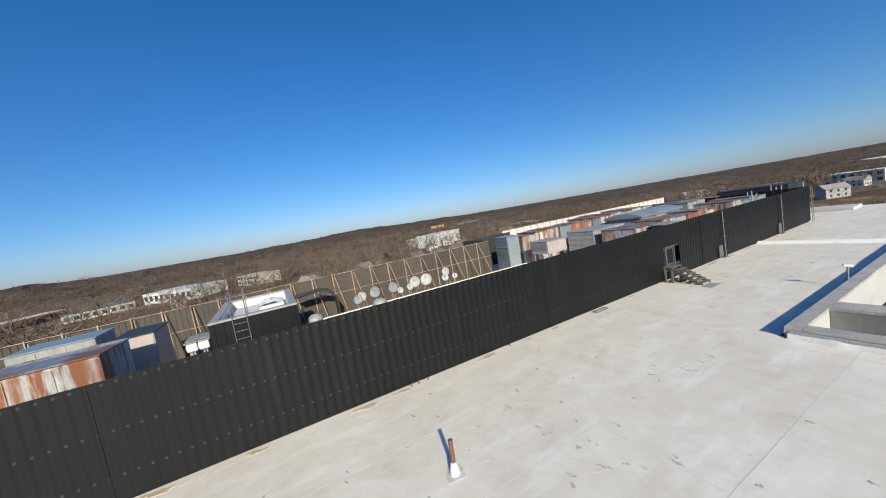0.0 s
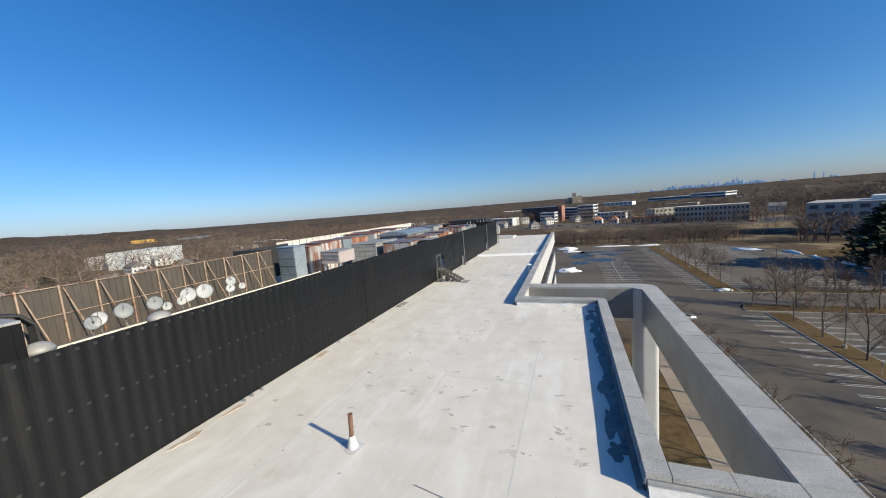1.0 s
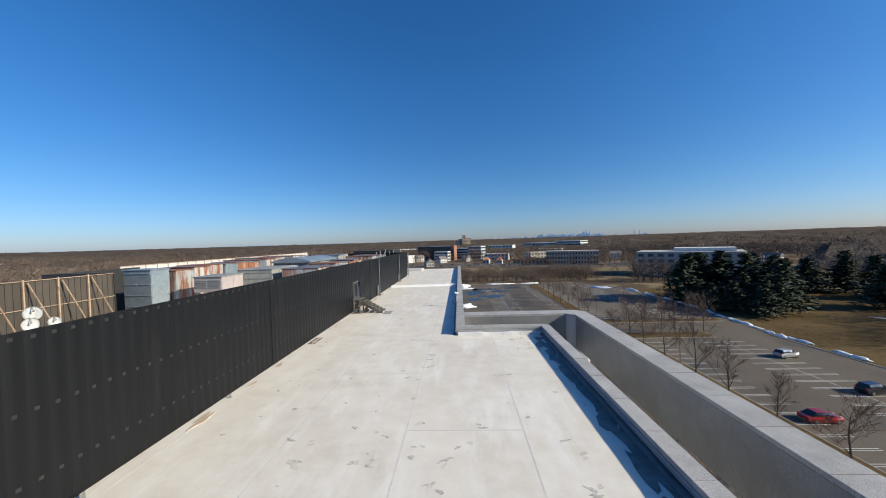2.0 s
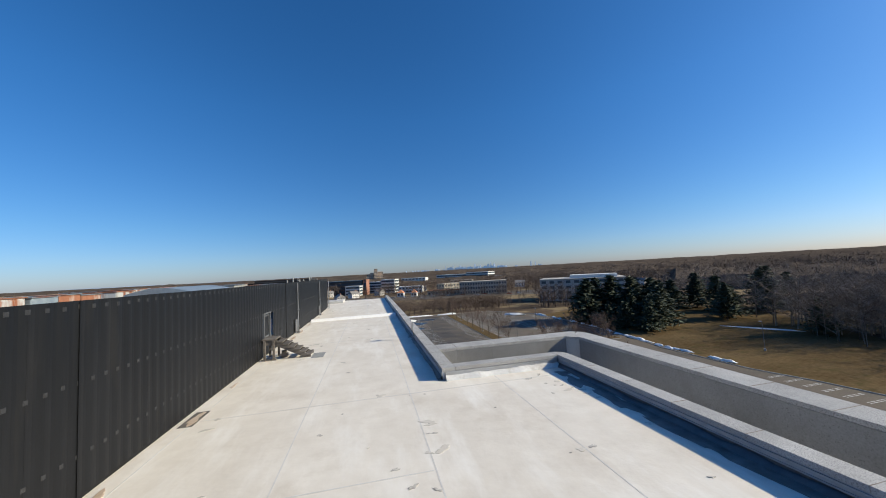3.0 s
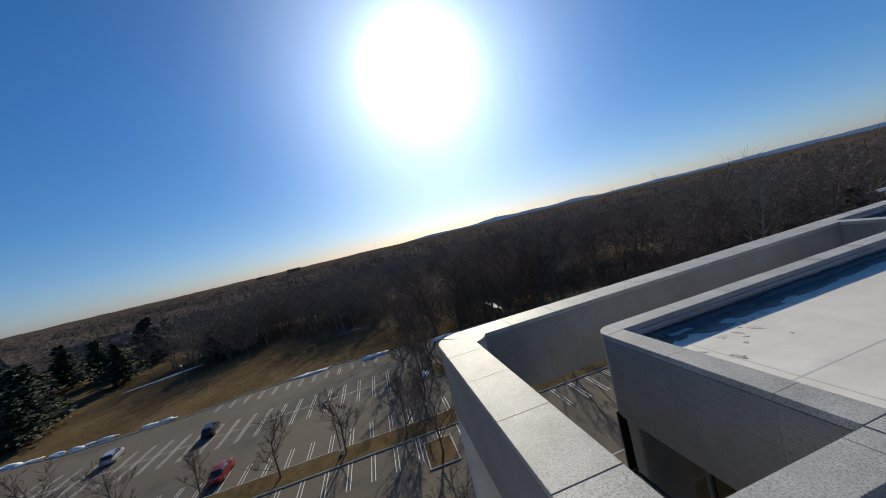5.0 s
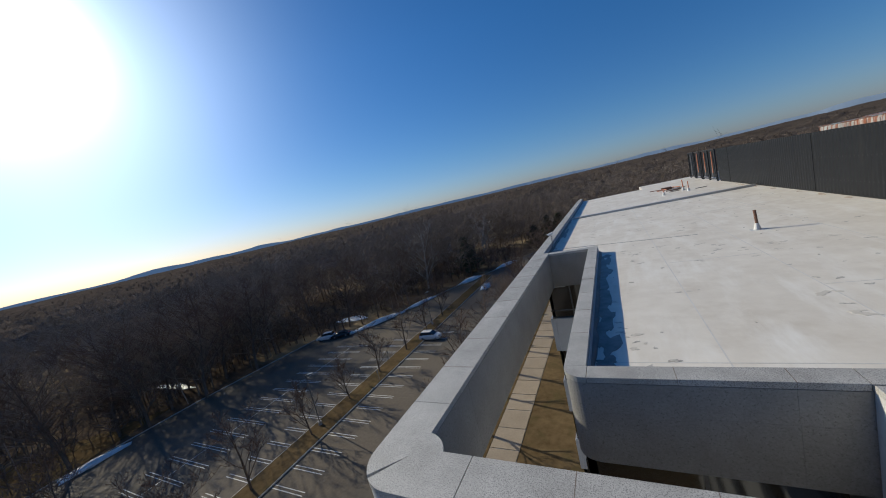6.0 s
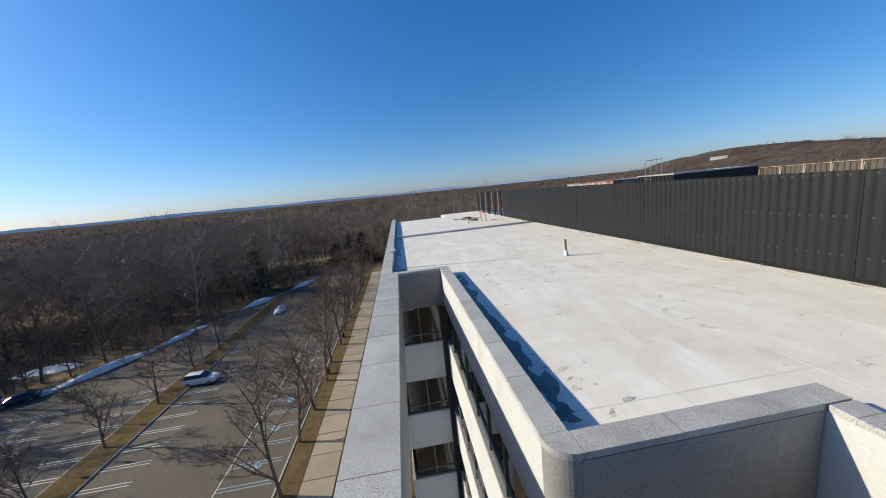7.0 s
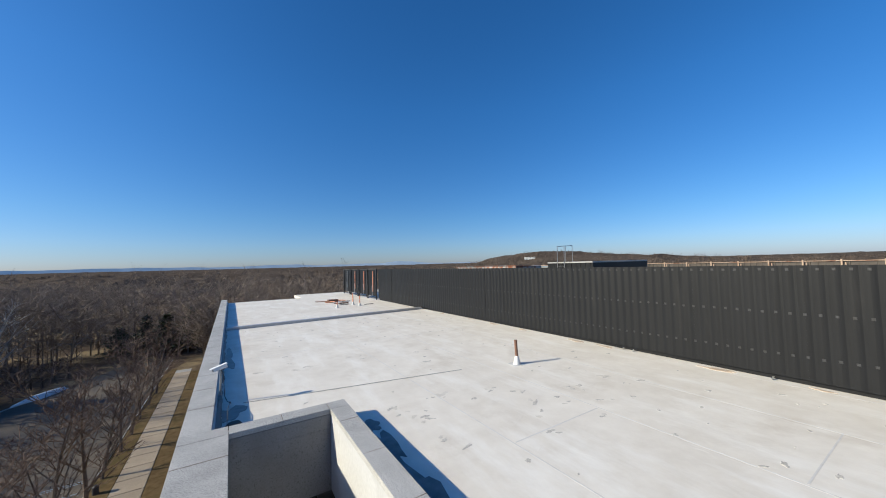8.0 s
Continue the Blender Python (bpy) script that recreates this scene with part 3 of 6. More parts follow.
for a, b, c, e in ((d0 + 0.12, d0 + 0.17, dz0 + 0.12, dz1 - 0.12), (d1 - 0.17, d1 - 0.12, dz0 + 0.12, dz1 - 0.12), (d0 + 0.172, d1 - 0.172, dz1 - 0.17, dz1 - 0.12), (d0 + 0.172, d1 - 0.172, dz0 + 0.12, dz0 + 0.19)):
    part("stile", bx(-0.018, a, c, -0.004, b, e), M_DOORGREY, leaf)
part("handle", tube((0.0, d1 - 0.2, 1.38), (0.0, d1 - 0.2, 1.52), 0.012), M_DOORGREY, leaf)

stairs = thing("wooden_stairs", "grey weathered wooden steps leading up to the hatch door", "stairs")
sy0, sy1, sz = 18.55, 19.5, 0.94
part("landing", bx(0.05, sy0, sz - 0.045, 0.64, sy1, sz, bevel=0.006), M_WOOD, stairs)
for k in range(1, 7):
    x, z = 0.60 + 0.235 * (k - 1) + 0.06, sz - 0.94 / 7 * k
    part("tread", bx(x, sy0, z - 0.042, x + 0.27, sy1, z + random.uniform(-0.004, 0.004), bevel=0.006), M_WOOD, stairs)
for yy in (sy0 + 0.05, sy1 - 0.09):
    b = bmesh.new()
    pts = [(0.10, sz - 0.05), (0.62, sz - 0.05), (2.10, 0.06), (2.10, 0.0), (1.85, 0.0), (0.60, sz - 0.30), (0.10, sz - 0.24)]
    lo = [b.verts.new((x, yy, z)) for x, z in pts]
    hi = [b.verts.new((x, yy + 0.04, z)) for x, z in pts]
    b.faces.new(lo), b.faces.new(hi[::-1])
    for i in range(len(pts)):
        b.faces.new((lo[i], lo[(i + 1) % len(pts)], hi[(i + 1) % len(pts)], hi[i]))
    part("stringer", b, M_WOOD, stairs)
for x in (0.12, 0.50):
    for yy in (sy0, sy1 - 0.09):
        part("leg", bx(x, yy, 0, x + 0.09, yy + 0.09, sz - 0.05), M_WOOD, stairs)
part("foot_brace", bx(0.02, sy0 - 0.02, 0.0, 0.64, sy0 + 0.09, 0.05), M_WOOD, stairs)
pad = tagged(part("rubber_pad", bx(2.14, 18.25, 0.0, 2.68, 19.25, 0.012, bevel=0.003), M_GREYMETAL), "flat grey walkway pad at the foot of the steps", "mat")
blk = thing("timber_block", "loose grey timber blocks under the wooden steps", "block")
part("block", bx(0.72, 18.95, 0.0, 1.02, 19.2, 0.18, bevel=0.008), M_WOOD, blk)
part("block", bx(0.78, 18.93, 0.181, 0.98, 19.12, 0.33, bevel=0.008), M_WOOD, blk)
mat2 = tagged(part("rubber_pad", bx(0.02, 11.9, 0.0, 0.36, 12.9, 0.012, bevel=0.003), M_WOOD), "brown board lying at the foot of the screen wall", "board")


def conduit(yc, h):
    ob = thing("vertical_conduit", "light grey vertical conduit fixed to the black screen wall", "conduit", "wall conduits")
    part("pipe", tube((0.07, yc, 0.05), (0.07, yc, h), 0.032, sides=12), M_ALU, ob)
    for z in (0.4, 1.5, 2.6):
        part("strap", bx(0.018, yc - 0.08, z, 0.14, yc + 0.08, z + 0.04), M_ALU, ob)
    part("pull_box", bx(0.02, yc - 0.9, 0.15, 0.10, yc - 0.4, 0.95, bevel=0.01), M_DARKFLASH, ob)
    part("foot", bx(0.02, yc - 0.3, 0.0, 0.16, yc + 0.1, 0.12, bevel=0.01), M_DARKFLASH, ob)


conduit(26.4, 3.32)
conduit(36.6, 3.25)
lad = thing("wall_ladder", "narrow grey ladder at the north end of the screen wall", "ladder")
for yy in (43.3, 43.72):
    part("rail", tube((0.1, yy, 0), (0.1, yy, 3.35), 0.025), M_ALU, lad)
for k in range(9):
    part("rung", tube((0.1, 43.3, 0.3 + 0.34 * k), (0.1, 43.72, 0.3 + 0.34 * k), 0.014, sides=6), M_ALU, lad)

# raised expansion strips across the roof
xj = bmesh.new()
section = ((-0.40, 0.0), (-0.17, 0.17), (0.0, 0.21), (0.17, 0.17), (0.40, 0.0))
ends = [[xj.verts.new((x, y + d, z)) for d, z in section] for x, y in ((0.05, 31.68), (W1A - 0.12, 31.83))]
for i in range(4):
    xj.faces.new((ends[0][i], ends[0][i + 1], ends[1][i + 1], ends[1][i]))
xj.faces.new(ends[0]), xj.faces.new(ends[1][::-1]), xj.faces.new((ends[0][4], ends[0][0], ends[1][0], ends[1][4]))
tagged(part("expansion_strip", xj, M_COATED), "raised white-coated expansion joint across the roof", "expansion joint")
st = tagged(part("expansion_strip", prism([(0.1, -15.55), (W3S - 0.1, -15.05), (W3S - 0.1, -14.72), (0.1, -15.22)], 0, 0.16), M_FLASH), "raised grey metal-capped expansion joint across the roof", "expansion joint")

# vent pipes with coated boots
def vent_pipe(x, y, h, r=0.055, m=None, lean=0.0, label="rusty brown vent pipe in a white coated boot"):
    ob = thing("vent_pipe", label, "vent pipe", "roof vent pipes")
    part("pipe", tube((x, y, 0.2), (x + lean, y, h), r, sides=16), m or M_BROWNPIPE, ob)
    part("rim", tube((x + lean, y, h - 0.012), (x + lean, y, h + 0.004), r + 0.006, sides=16), m or M_BROWNPIPE, ob)
    part("boot", tube((x, y, 0.0), (x, y, 0.30), 0.14, 0.068, sides=20), M_WHITE, ob)
    b = prism([(x + 0.30 * (1 + 0.2 * math.sin(3.1 * a + x)) * math.cos(a), y + 0.26 * (1 + 0.25 * math.cos(2.3 * a)) * math.sin(a)) for a in [i * math.tau / 18 for i in range(18)]], 0.0, 0.006)
    part("apron", b, M_WHITE, ob)
    return ob


vent_pipe(4.90, 0.76, 0.87, lean=0.03)
vent_pipe(5.45, -21.5, 0.55, 0.05, M_ORANGE, 0.0, "short orange primed pipe stub in a white boot")
vent_pipe(3.35, -21.5, 0.95, 0.05, M_ORANGE, 0.0, "tall orange primed pipe stub in a white boot")
vent_pipe(3.55, -22.9, 1.10, 0.05, M_ORANGE, 0.03, "tall orange primed pipe stub in a white boot")
scrap = thing("pipe_offcuts", "orange pipe offcuts and brown boards scattered on the roof", "debris")
rs = random.Random(4)
for k in range(9):
    x, yy, a, l = 3.6 + rs.random() * 2.6, -24.5 - rs.random() * 4.5, rs.random() * 3.1, 0.6 + rs.random() * 0.9
    z = 0.05 + 0.05 * (k % 3)
    part("offcut", tube((x, yy, z), (x + l * math.cos(a), yy + l * math.sin(a), z + rs.random() * 0.12), 0.045), M_ORANGE if k % 3 else M_BROWNPIPE, scrap)
for k in range(4):
    x, yy = 1.6 + rs.random() * 3.5, -22 - rs.random() * 6
    part("board", bx(x, yy, 0.002, x + 0.9, yy + 0.22, 0.045), M_WOOD, scrap)
part("stack", bx(4.0, -27.2, 0.0, 5.0, -26.6, 0.3, bevel=0.02), M_BROWNPIPE, scrap)

# south end of the screen: dark panel frames with pipework
for yy in (-25.6, -28.6, -32.0, -35.4):
    gate = thing("screen_gate", "black framed screen panel with vertical orange and grey pipes", "screen panel", "end screen panels")
    part("panel", bx(-0.10, yy - 2.9, 0.35, -0.04, yy - 0.35, 3.3), M_SCREEN, gate)
    for e in (yy - 0.2, yy - 3.0):
        part("post", bx(-0.08, e - 0.06, 0, 0.06, e + 0.06, 3.38), M_DARK, gate)
    part("brace", bar((0.08, yy - 0.2, 0.2), (0.08, yy - 0.75, 3.1), 0.05, 0.05), M_DARK, gate)
    part("riser", tube((0.14, yy - 0.9, 0.9), (0.14, yy - 0.9, 3.2), 0.05), M_ORANGE if yy > -33 else M_ALU, gate)
    part("riser", tube((0.14, yy - 1.1, 0.4), (0.14, yy - 1.1, 1.6), 0.04), M_ALU, gate)
    for z in (0.15, 3.36):
        part("rail", bx(-0.05, yy - 3.0, z, 0.03, yy - 0.2, z + 0.08), M_DARK, gate)

# security cameras on the parapets
def cctv(x, y, foot, aim):
    ob = thing("security_camera", "white security camera on a thin pole clamped to the parapet", "security camera", "roof cameras")
    part("pole", tube((x, y, foot), (x, y, 0.94), 0.026, sides=10), M_GREYMETAL, ob)
    part("bracket", bx(x - 0.04, y - 0.12, 0.15, x + 0.05, y + 0.12, 0.22), M_GREYMETAL, ob)
    body = part("housing", bx(-0.07, -0.22, 0, 0.07, 0.24, 0.13, bevel=0.02), M_PLASTIC, ob)
    part("sunshield", bx(-0.085, -0.24, 0.131, 0.085, 0.32, 0.15, bevel=0.006), M_PLASTIC, body)
    part("lens_window", bx(-0.05, 0.241, 0.02, 0.05, 0.247, 0.11), M_GLASS, body)
    body.matrix_basis = Matrix.Translation((x, y, 0.93)) @ Matrix.Rotation(radians(aim), 4, "Z") @ Matrix.Rotation(radians(-14), 4, "X") @ Matrix.Scale(0.75, 4)
    c = [(x, y + 0.02, 0.95), (x - 0.06, y + 0.06, 0.80), (x - 0.08, y + 0.09, 0.45), (x - 0.10, y + 0.12, 0.20), (x - 0.16, y + 0.20, 0.08), (x - 0.24, y + 0.36, 0.06), (x - 0.22, y + 0.55, 0.18), (x - 0.18, y + 1.3, 0.26), (x - 0.16, y + 2.6, 0.22)]
    for p, q in zip(c, c[1:]):
        part("cable", tube(p, q, 0.009, sides=5), M_DARK, ob)


cctv(7.04, 20.3, 0.1, -60)
cctv(13.92, -1.55, 0.1, -75)
bucket = thing("roof_drain_cover", "round black drain cover beside the parapet", "drain")
part("dome", tube((13.62, 0.30, 0.0), (13.62, 0.30, 0.09), 0.20, 0.13, 20), M_DARK, bucket)
wire = tagged(part("roof_cable", tube((13.4, -1.15, 0.02), (6.9, 0.1, 0.02), 0.008, sides=5), M_GREYMETAL), "thin grey cable lying across the roof", "cable")

# ---------------------------------------------------------------- worn spots and stains on the membrane
rs = random.Random(11)
SPOTS = [0]


def spot(x, y, rx, ry, mat, name, z=0.004, turn=0.0, label="", cat="stain"):
    n = 20
    ph = [rs.uniform(0, 6.28) for _ in range(4)]
    pts = []
    for i in range(n):
        a = math.tau * i / n
        r = 1 + 0.24 * math.sin(2 * a + ph[0]) + 0.22 * math.sin(3 * a + ph[1]) + 0.18 * math.sin(5 * a + ph[2]) + 0.16 * rs.uniform(-1, 1)
        u, v = rx * r * math.cos(a), ry * r * math.sin(a)
        pts.append((x + u * math.cos(turn) - v * math.sin(turn), y + u * math.sin(turn) + v * math.cos(turn)))
    SPOTS[0] += 1
    return part(name, prism(pts, 0.0, 0.0035 + 0.00003 * SPOTS[0]), mat, roof)


DENTS = [(3.80, 2.17), (3.74, 4.03), (3.66, 3.42), (4.95, 3.39), (5.34, 3.47), (6.17, 3.56), (6.18, 3.93), (6.24, 4.93), (5.44, 4.34), (6.64, 2.75),
         (7.18, 3.90), (7.34, 2.16), (7.81, 4.70), (9.64, 4.15), (9.66, 2.64), (8.94, 1.58), (8.64, 1.56), (9.90, 3.68), (10.18, 1.58), (2.52, 1.50)]
DENTS2 = [(11.84, -12.0), (9.64, -11.56), (11.73, -9.35), (11.76, -5.77), (11.81, -4.62), (11.74, -3.54), (9.66, -4.02), (9.17, -3.50), (11.3, -3.72),
          (12.47, -7.42), (12.93, -3.96), (11.95, -0.14), (9.70, 2.48), (10.2, 2.06), (4.38, -6.40), (6.93, 3.47), (6.16, 10.08), (6.08, 9.58), (8.97, 8.03),
          (6.09, 8.81), (10.63, 10.72), (10.79, 8.41), (10.16, 12.35), (10.32, 11.62), (10.32, 11.24), (10.36, 10.88), (10.64, 10.41), (5.0, 12.38)]
for x, yy in DENTS + DENTS2:
    r = rs.uniform(0.022, 0.05)
    spot(x, yy, r * rs.uniform(1.6, 3.2), r, M_PATCH, "worn_spot", turn=rs.uniform(-0.6, 0.6))
    if rs.random() < 0.35:
        spot(x + rs.uniform(-0.1, 0.1), yy + rs.uniform(-0.1, 0.1), r * 4.2, r * 2.0, M_SCUFF, "scuff", 0.003, rs.uniform(-1, 1))
    if rs.random() < 0.6:
        spot(x + rs.uniform(-0.3, 0.3), yy + rs.uniform(-0.2, 0.2), r * 1.8, r * 1.1, M_SCUFF, "scuff", 0.003, rs.uniform(-1, 1))
for k in range(70):
    x, yy = rs.uniform(0.8, 10.9), rs.uniform(-14, 12.5)
    r = rs.uniform(0.02, 0.06)
    spot(x, yy, r * rs.uniform(1, 2.5), r, M_PATCH, "worn_spot", turn=rs.uniform(-1, 1))
for k in range(26):
    x, yy = rs.uniform(0.6, 6.4), rs.uniform(14, 44)
    r = rs.uniform(0.03, 0.09)
    spot(x, yy, r * rs.uniform(1, 3), r, M_PATCH, "worn_spot", turn=rs.uniform(-1, 1))
# creases where the membrane has lifted, and fine specks
for k in range(36):
    x, yy = rs.uniform(0.8, 10.7), rs.uniform(-14, 12.4)
    a0, ln, w = rs.choice((0.0, 1.57, 1.57, 0.5)) + rs.uniform(-0.5, 0.5), rs.uniform(0.10, 0.32), rs.uniform(0.012, 0.02)
    b = bmesh.new()
    rows = []
    for i in range(7):
        u = -1 + 2 * i / 6
        bend = 0.10 * ln * math.sin(2.2 * u + k)
        cx, cy = x + ln * u * math.cos(a0) - bend * math.sin(a0), yy + ln * u * math.sin(a0) + bend * math.cos(a0)
        h = 0.005 * (1 - u * u) + 0.0005
        rows.append([b.verts.new((cx - w * q * math.sin(a0), cy + w * q * math.cos(a0), z)) for q, z in ((-1.4, 0.0004), (0, h), (1.4, 0.0004))])
    for p, q in zip(rows, rows[1:]):
        for j in range(2):
            b.faces.new((p[j], p[j + 1], q[j + 1], q[j]))
    part("crease", b, M_ROOF, roof, smooth=True)
for k in range(110):
    x, yy = rs.uniform(0.5, 13.0), rs.uniform(-30, 12.5)
    if x > 10.9 and yy > 0.8:
        continue
    r = rs.uniform(0.008, 0.026)
    spot(x, yy, r * rs.uniform(1, 2.5), r, M_PATCH, "speck", turn=rs.uniform(-1, 1))
# damp patches in the lee of the parapets, coloured darker to deepen the shade there
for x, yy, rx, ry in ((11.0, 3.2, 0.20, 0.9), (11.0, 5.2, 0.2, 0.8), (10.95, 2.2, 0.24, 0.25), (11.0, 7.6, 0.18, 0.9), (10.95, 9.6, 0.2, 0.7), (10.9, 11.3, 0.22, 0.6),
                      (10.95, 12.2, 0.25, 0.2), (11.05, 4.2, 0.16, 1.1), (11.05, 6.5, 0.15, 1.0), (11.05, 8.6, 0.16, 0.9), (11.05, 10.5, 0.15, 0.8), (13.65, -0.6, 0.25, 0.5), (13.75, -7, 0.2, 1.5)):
    spot(x, yy, rx, ry, M_WETSHADE, "damp_patch", 0.004)
# rust bleeding from under the screen wall, and long faint brown smears
for k in range(22):
    yy = -20 + 60 * k / 22 + rs.uniform(-0.9, 0.9)
    spot(0.12 + rs.uniform(0, 0.1), yy, rs.uniform(0.05, 0.12), rs.uniform(0.15, 0.6), M_RUSTSTAIN, "rust_stain", 0.003)
lint = tagged(new("torn_membrane_flaps"), "torn membrane scraps at the foot of the screen wall", "debris")
for yy in (2.3, 1.6, 1.9, 6.4):
    b = bmesh.new()
    v = [b.verts.new(p) for p in ((0.03, yy, 0.01), (0.11, yy + 0.06, 0.0), (0.06, yy + 0.09, 0.12), (0.03, yy + 0.03, 0.09))]
    b.faces.new(v)
    bmesh.ops.solidify(b, geom=b.faces[:], thickness=0.008)
    part("flap", b, M_GREYMETAL, lint)

# ---------------------------------------------------------------- equipment yard behind the screen
PZ = 0.45
deck = thing("yard_deck", "brown boarded deck with a raised cream-painted timber rail", "deck", kind="structure")
for k in range(23):
    part("board", bx(-14.6 + 0.245 * k, -1.0, PZ - 0.045, -14.6 + 0.245 * k + 0.235, 15.9, PZ + random.uniform(-0.004, 0.004)), M_WOOD, deck)
part("edge_beam", bx(-8.96, -1.0, 1.34, -8.86, 15.9, 1.50, bevel=0.02), M_CREAM, deck)
for k in range(9):
    for xx, top in ((-14.4, PZ - 0.046), (-11.7, PZ - 0.046), (-9.05, 1.40)):
        part("deck_post", bx(xx, -0.9 + 2.0 * k, 0, xx + 0.085, -0.81 + 2.0 * k, top), M_TIMBER, deck)

back = tagged(new("back_screen_wall"), "brown-grey ribbed screen wall seen from its braced side", "screen wall", kind="structure")
XB = -14.2
yb = -21.6
while yb < 16.0:
    b = bmesh.new()
    y1 = yb + 1.455
    m = 5
    for j in range(m):
        a, c = yb + (y1 - yb) * j / m, yb + (y1 - yb) * (j + 1) / m
        merge(b, bx(XB - 0.09, a, 0.1, XB - 0.06, c, 3.36))
        merge(b, bx(XB - 0.059, c - 0.045, 0.1, XB - 0.025, c - 0.002, 3.36))
    part("cladding_sheet", b, M_SCREENBACK, back)
    part("post", bx(XB, yb - 0.033, 0.0, XB + 0.07, yb + 0.033, 3.42), M_TIMBER, back)
    part("brace", bar((XB + 0.09, yb + 0.14, 3.25), (XB + 1.25, yb + 0.5, PZ if yb > -1 else 0.1), 0.042, 0.042), M_TIMBER, back)
    for z in (3.34, 1.93):
        part("rail", bar((XB + 0.02, yb, z), (XB + 0.02, y1, z), 0.04, 0.04), M_TIMBER, back)
    yb = y1
part("end_return", bx(-19.0, 16.26, 0.1, XB, 16.32, 3.36), M_DARK, back)
part("end_sheet", bx(XB - 4.6, 16.33, 0.1, XB - 4.5, 22.5, 3.36), M_DARK, back)

far = tagged(new("far_screen_wall"), "pale cream ribbed screen wall on the far roof edge", "screen wall", kind="structure")
for j in range(60):
    a = 24 + j * 0.6
    part("cladding_sheet", bx(-22.06 - (0.05 if j % 2 else 0), a + 0.02, 0.1, -22.0 - (0.05 if j % 2 else 0), a + 0.58, 3.36), M_PALEWALL, far)
part("cap", bx(-22.12, 24, 3.362, -21.95, 60, 3.40), M_TIMBER, far)


def dish(x, y, z, r, az, el, mat, label):
    """A satellite dish on a mast; az is the way it faces, clockwise from +y."""
    ob = thing("satellite_dish", label, "satellite dish", "satellite dishes")
    b = bmesh.new()
    rings, seg = 6, 28
    rows = []
    for i in range(rings + 1):
        rr_ = r * i / rings
        h = 0.22 * r * (i / rings) ** 2
        rows.append([b.verts.new((rr_ * math.cos(math.tau * j / seg), rr_ * math.sin(math.tau * j / seg) * 1.06, h)) for j in range(seg)] if i else [b.verts.new((0, 0, 0))])
    for i in range(rings):
        for j in range(seg):
            a, c = rows[i + 1][j], rows[i + 1][(j + 1) % seg]
            if i == 0:
                b.faces.new((rows[0][0], a, c))
            else:
                b.faces.new((rows[i][j], a, c, rows[i][(j + 1) % seg]))
    bmesh.ops.solidify(b, geom=b.faces[:], thickness=0.02)
    bowl = part("bowl", b, mat, ob, smooth=True)
    m = Matrix.Translation((x, y, z)) @ Matrix.Rotation(radians(-az), 4, "Z") @ Matrix.Rotation(radians(-(90 - el)), 4, "X")
    bowl.matrix_basis = m
    tip = m @ Vector((0, -0.25 * r, 0.95 * r))
    part("feed_arm", tube(m @ Vector((0, -r, 0.2 * r)), tip, 0.014, sides=6), M_GREYMETAL, ob)
    part("feed_horn", tube(tip, m @ Vector((0, -0.15 * r, 0.78 * r)), 0.035, sides=10), M_GREYMETAL, ob)
    part("mount", tube(m @ Vector((0, 0, -0.16)), m @ Vector((0, 0, -0.02)), 0.06, sides=10), M_GREYMETAL, ob)
    top = m @ Vector((0, 0, -0.14))
    part("mast", tube((top.x, top.y, PZ), top, 0.03, sides=10), M_ALU, ob)
    part("base_frame", bx(top.x - 0.3, top.y - 0.3, PZ, top.x + 0.3, top.y + 0.3, PZ + 0.05), M_GREYMETAL, ob)


WD, GD = "pale round satellite dish on a short mast", "grey round satellite dish on a short mast"
for x, y, z, r, m, l, az in ((-9.5, 1.95, 1.95, 0.30, M_DISHG, GD, 96), (-9.75, 2.3, 2.02, 0.31, M_DISH, WD, 118), (-9.6, 3.27, 2.14, 0.36, M_DISHG, GD, 112), (-9.6, 4.55, 2.12, 0.34, M_DISHG, GD, 116),
                             (-9.45, 4.98, 1.84, 0.21, M_DISH, WD, 128), (-9.5, 5.71, 1.90, 0.22, M_DISH, WD, 119), (-9.65, 6.17, 2.13, 0.38, M_DISH, WD, 122), (-9.6, 7.03, 2.10, 0.42, M_DISH, WD, 123),
                             (-9.6, 8.65, 2.31, 0.28, M_DISH, WD, 117), (-9.5, 8.5, 1.92, 0.25, M_DISH, WD, 121), (-9.6, 9.34, 1.84, 0.20, M_DISH, WD, 113)):
    dish(x, y + (0.3 if y < 3 else 0.18), z, r, az, 14 + random.uniform(-6, 6), m, l)


def dome_vent(x, y, z, r):
    ob = thing("mushroom_vent", "low round dull silver mushroom roof vent", "vent", "mushroom vents")
    b = bmesh.new()
    rows = [(r * 0.55, 0.0), (r * 0.55, 0.24), (r * 1.02, 0.20), (r, 0.30), (r * 0.8, 0.42), (r * 0.4, 0.5), (0.02, 0.52)]
    seg = 24
    rings = [[b.verts.new((x + q * math.cos(math.tau * j / seg), y + q * math.sin(math.tau * j / seg), z + h)) for j in range(seg)] for q, h in rows]
    for p, q in zip(rings, rings[1:]):
        for j in range(seg):
            b.faces.new((p[j], p[(j + 1) % seg], q[(j + 1) % seg], q[j]))
    b.faces.new(rings[-1])
    part("hood", b, M_DULL, ob, smooth=True)
    part("neck", tube((x, y, 0), (x, y, z + 0.02), r * 0.5, sides=20), M_GALV, ob)


dome_vent(-5.0, -0.80, 2.14, 0.36)
dome_vent(-5.0, 2.40, 2.08, 0.38)
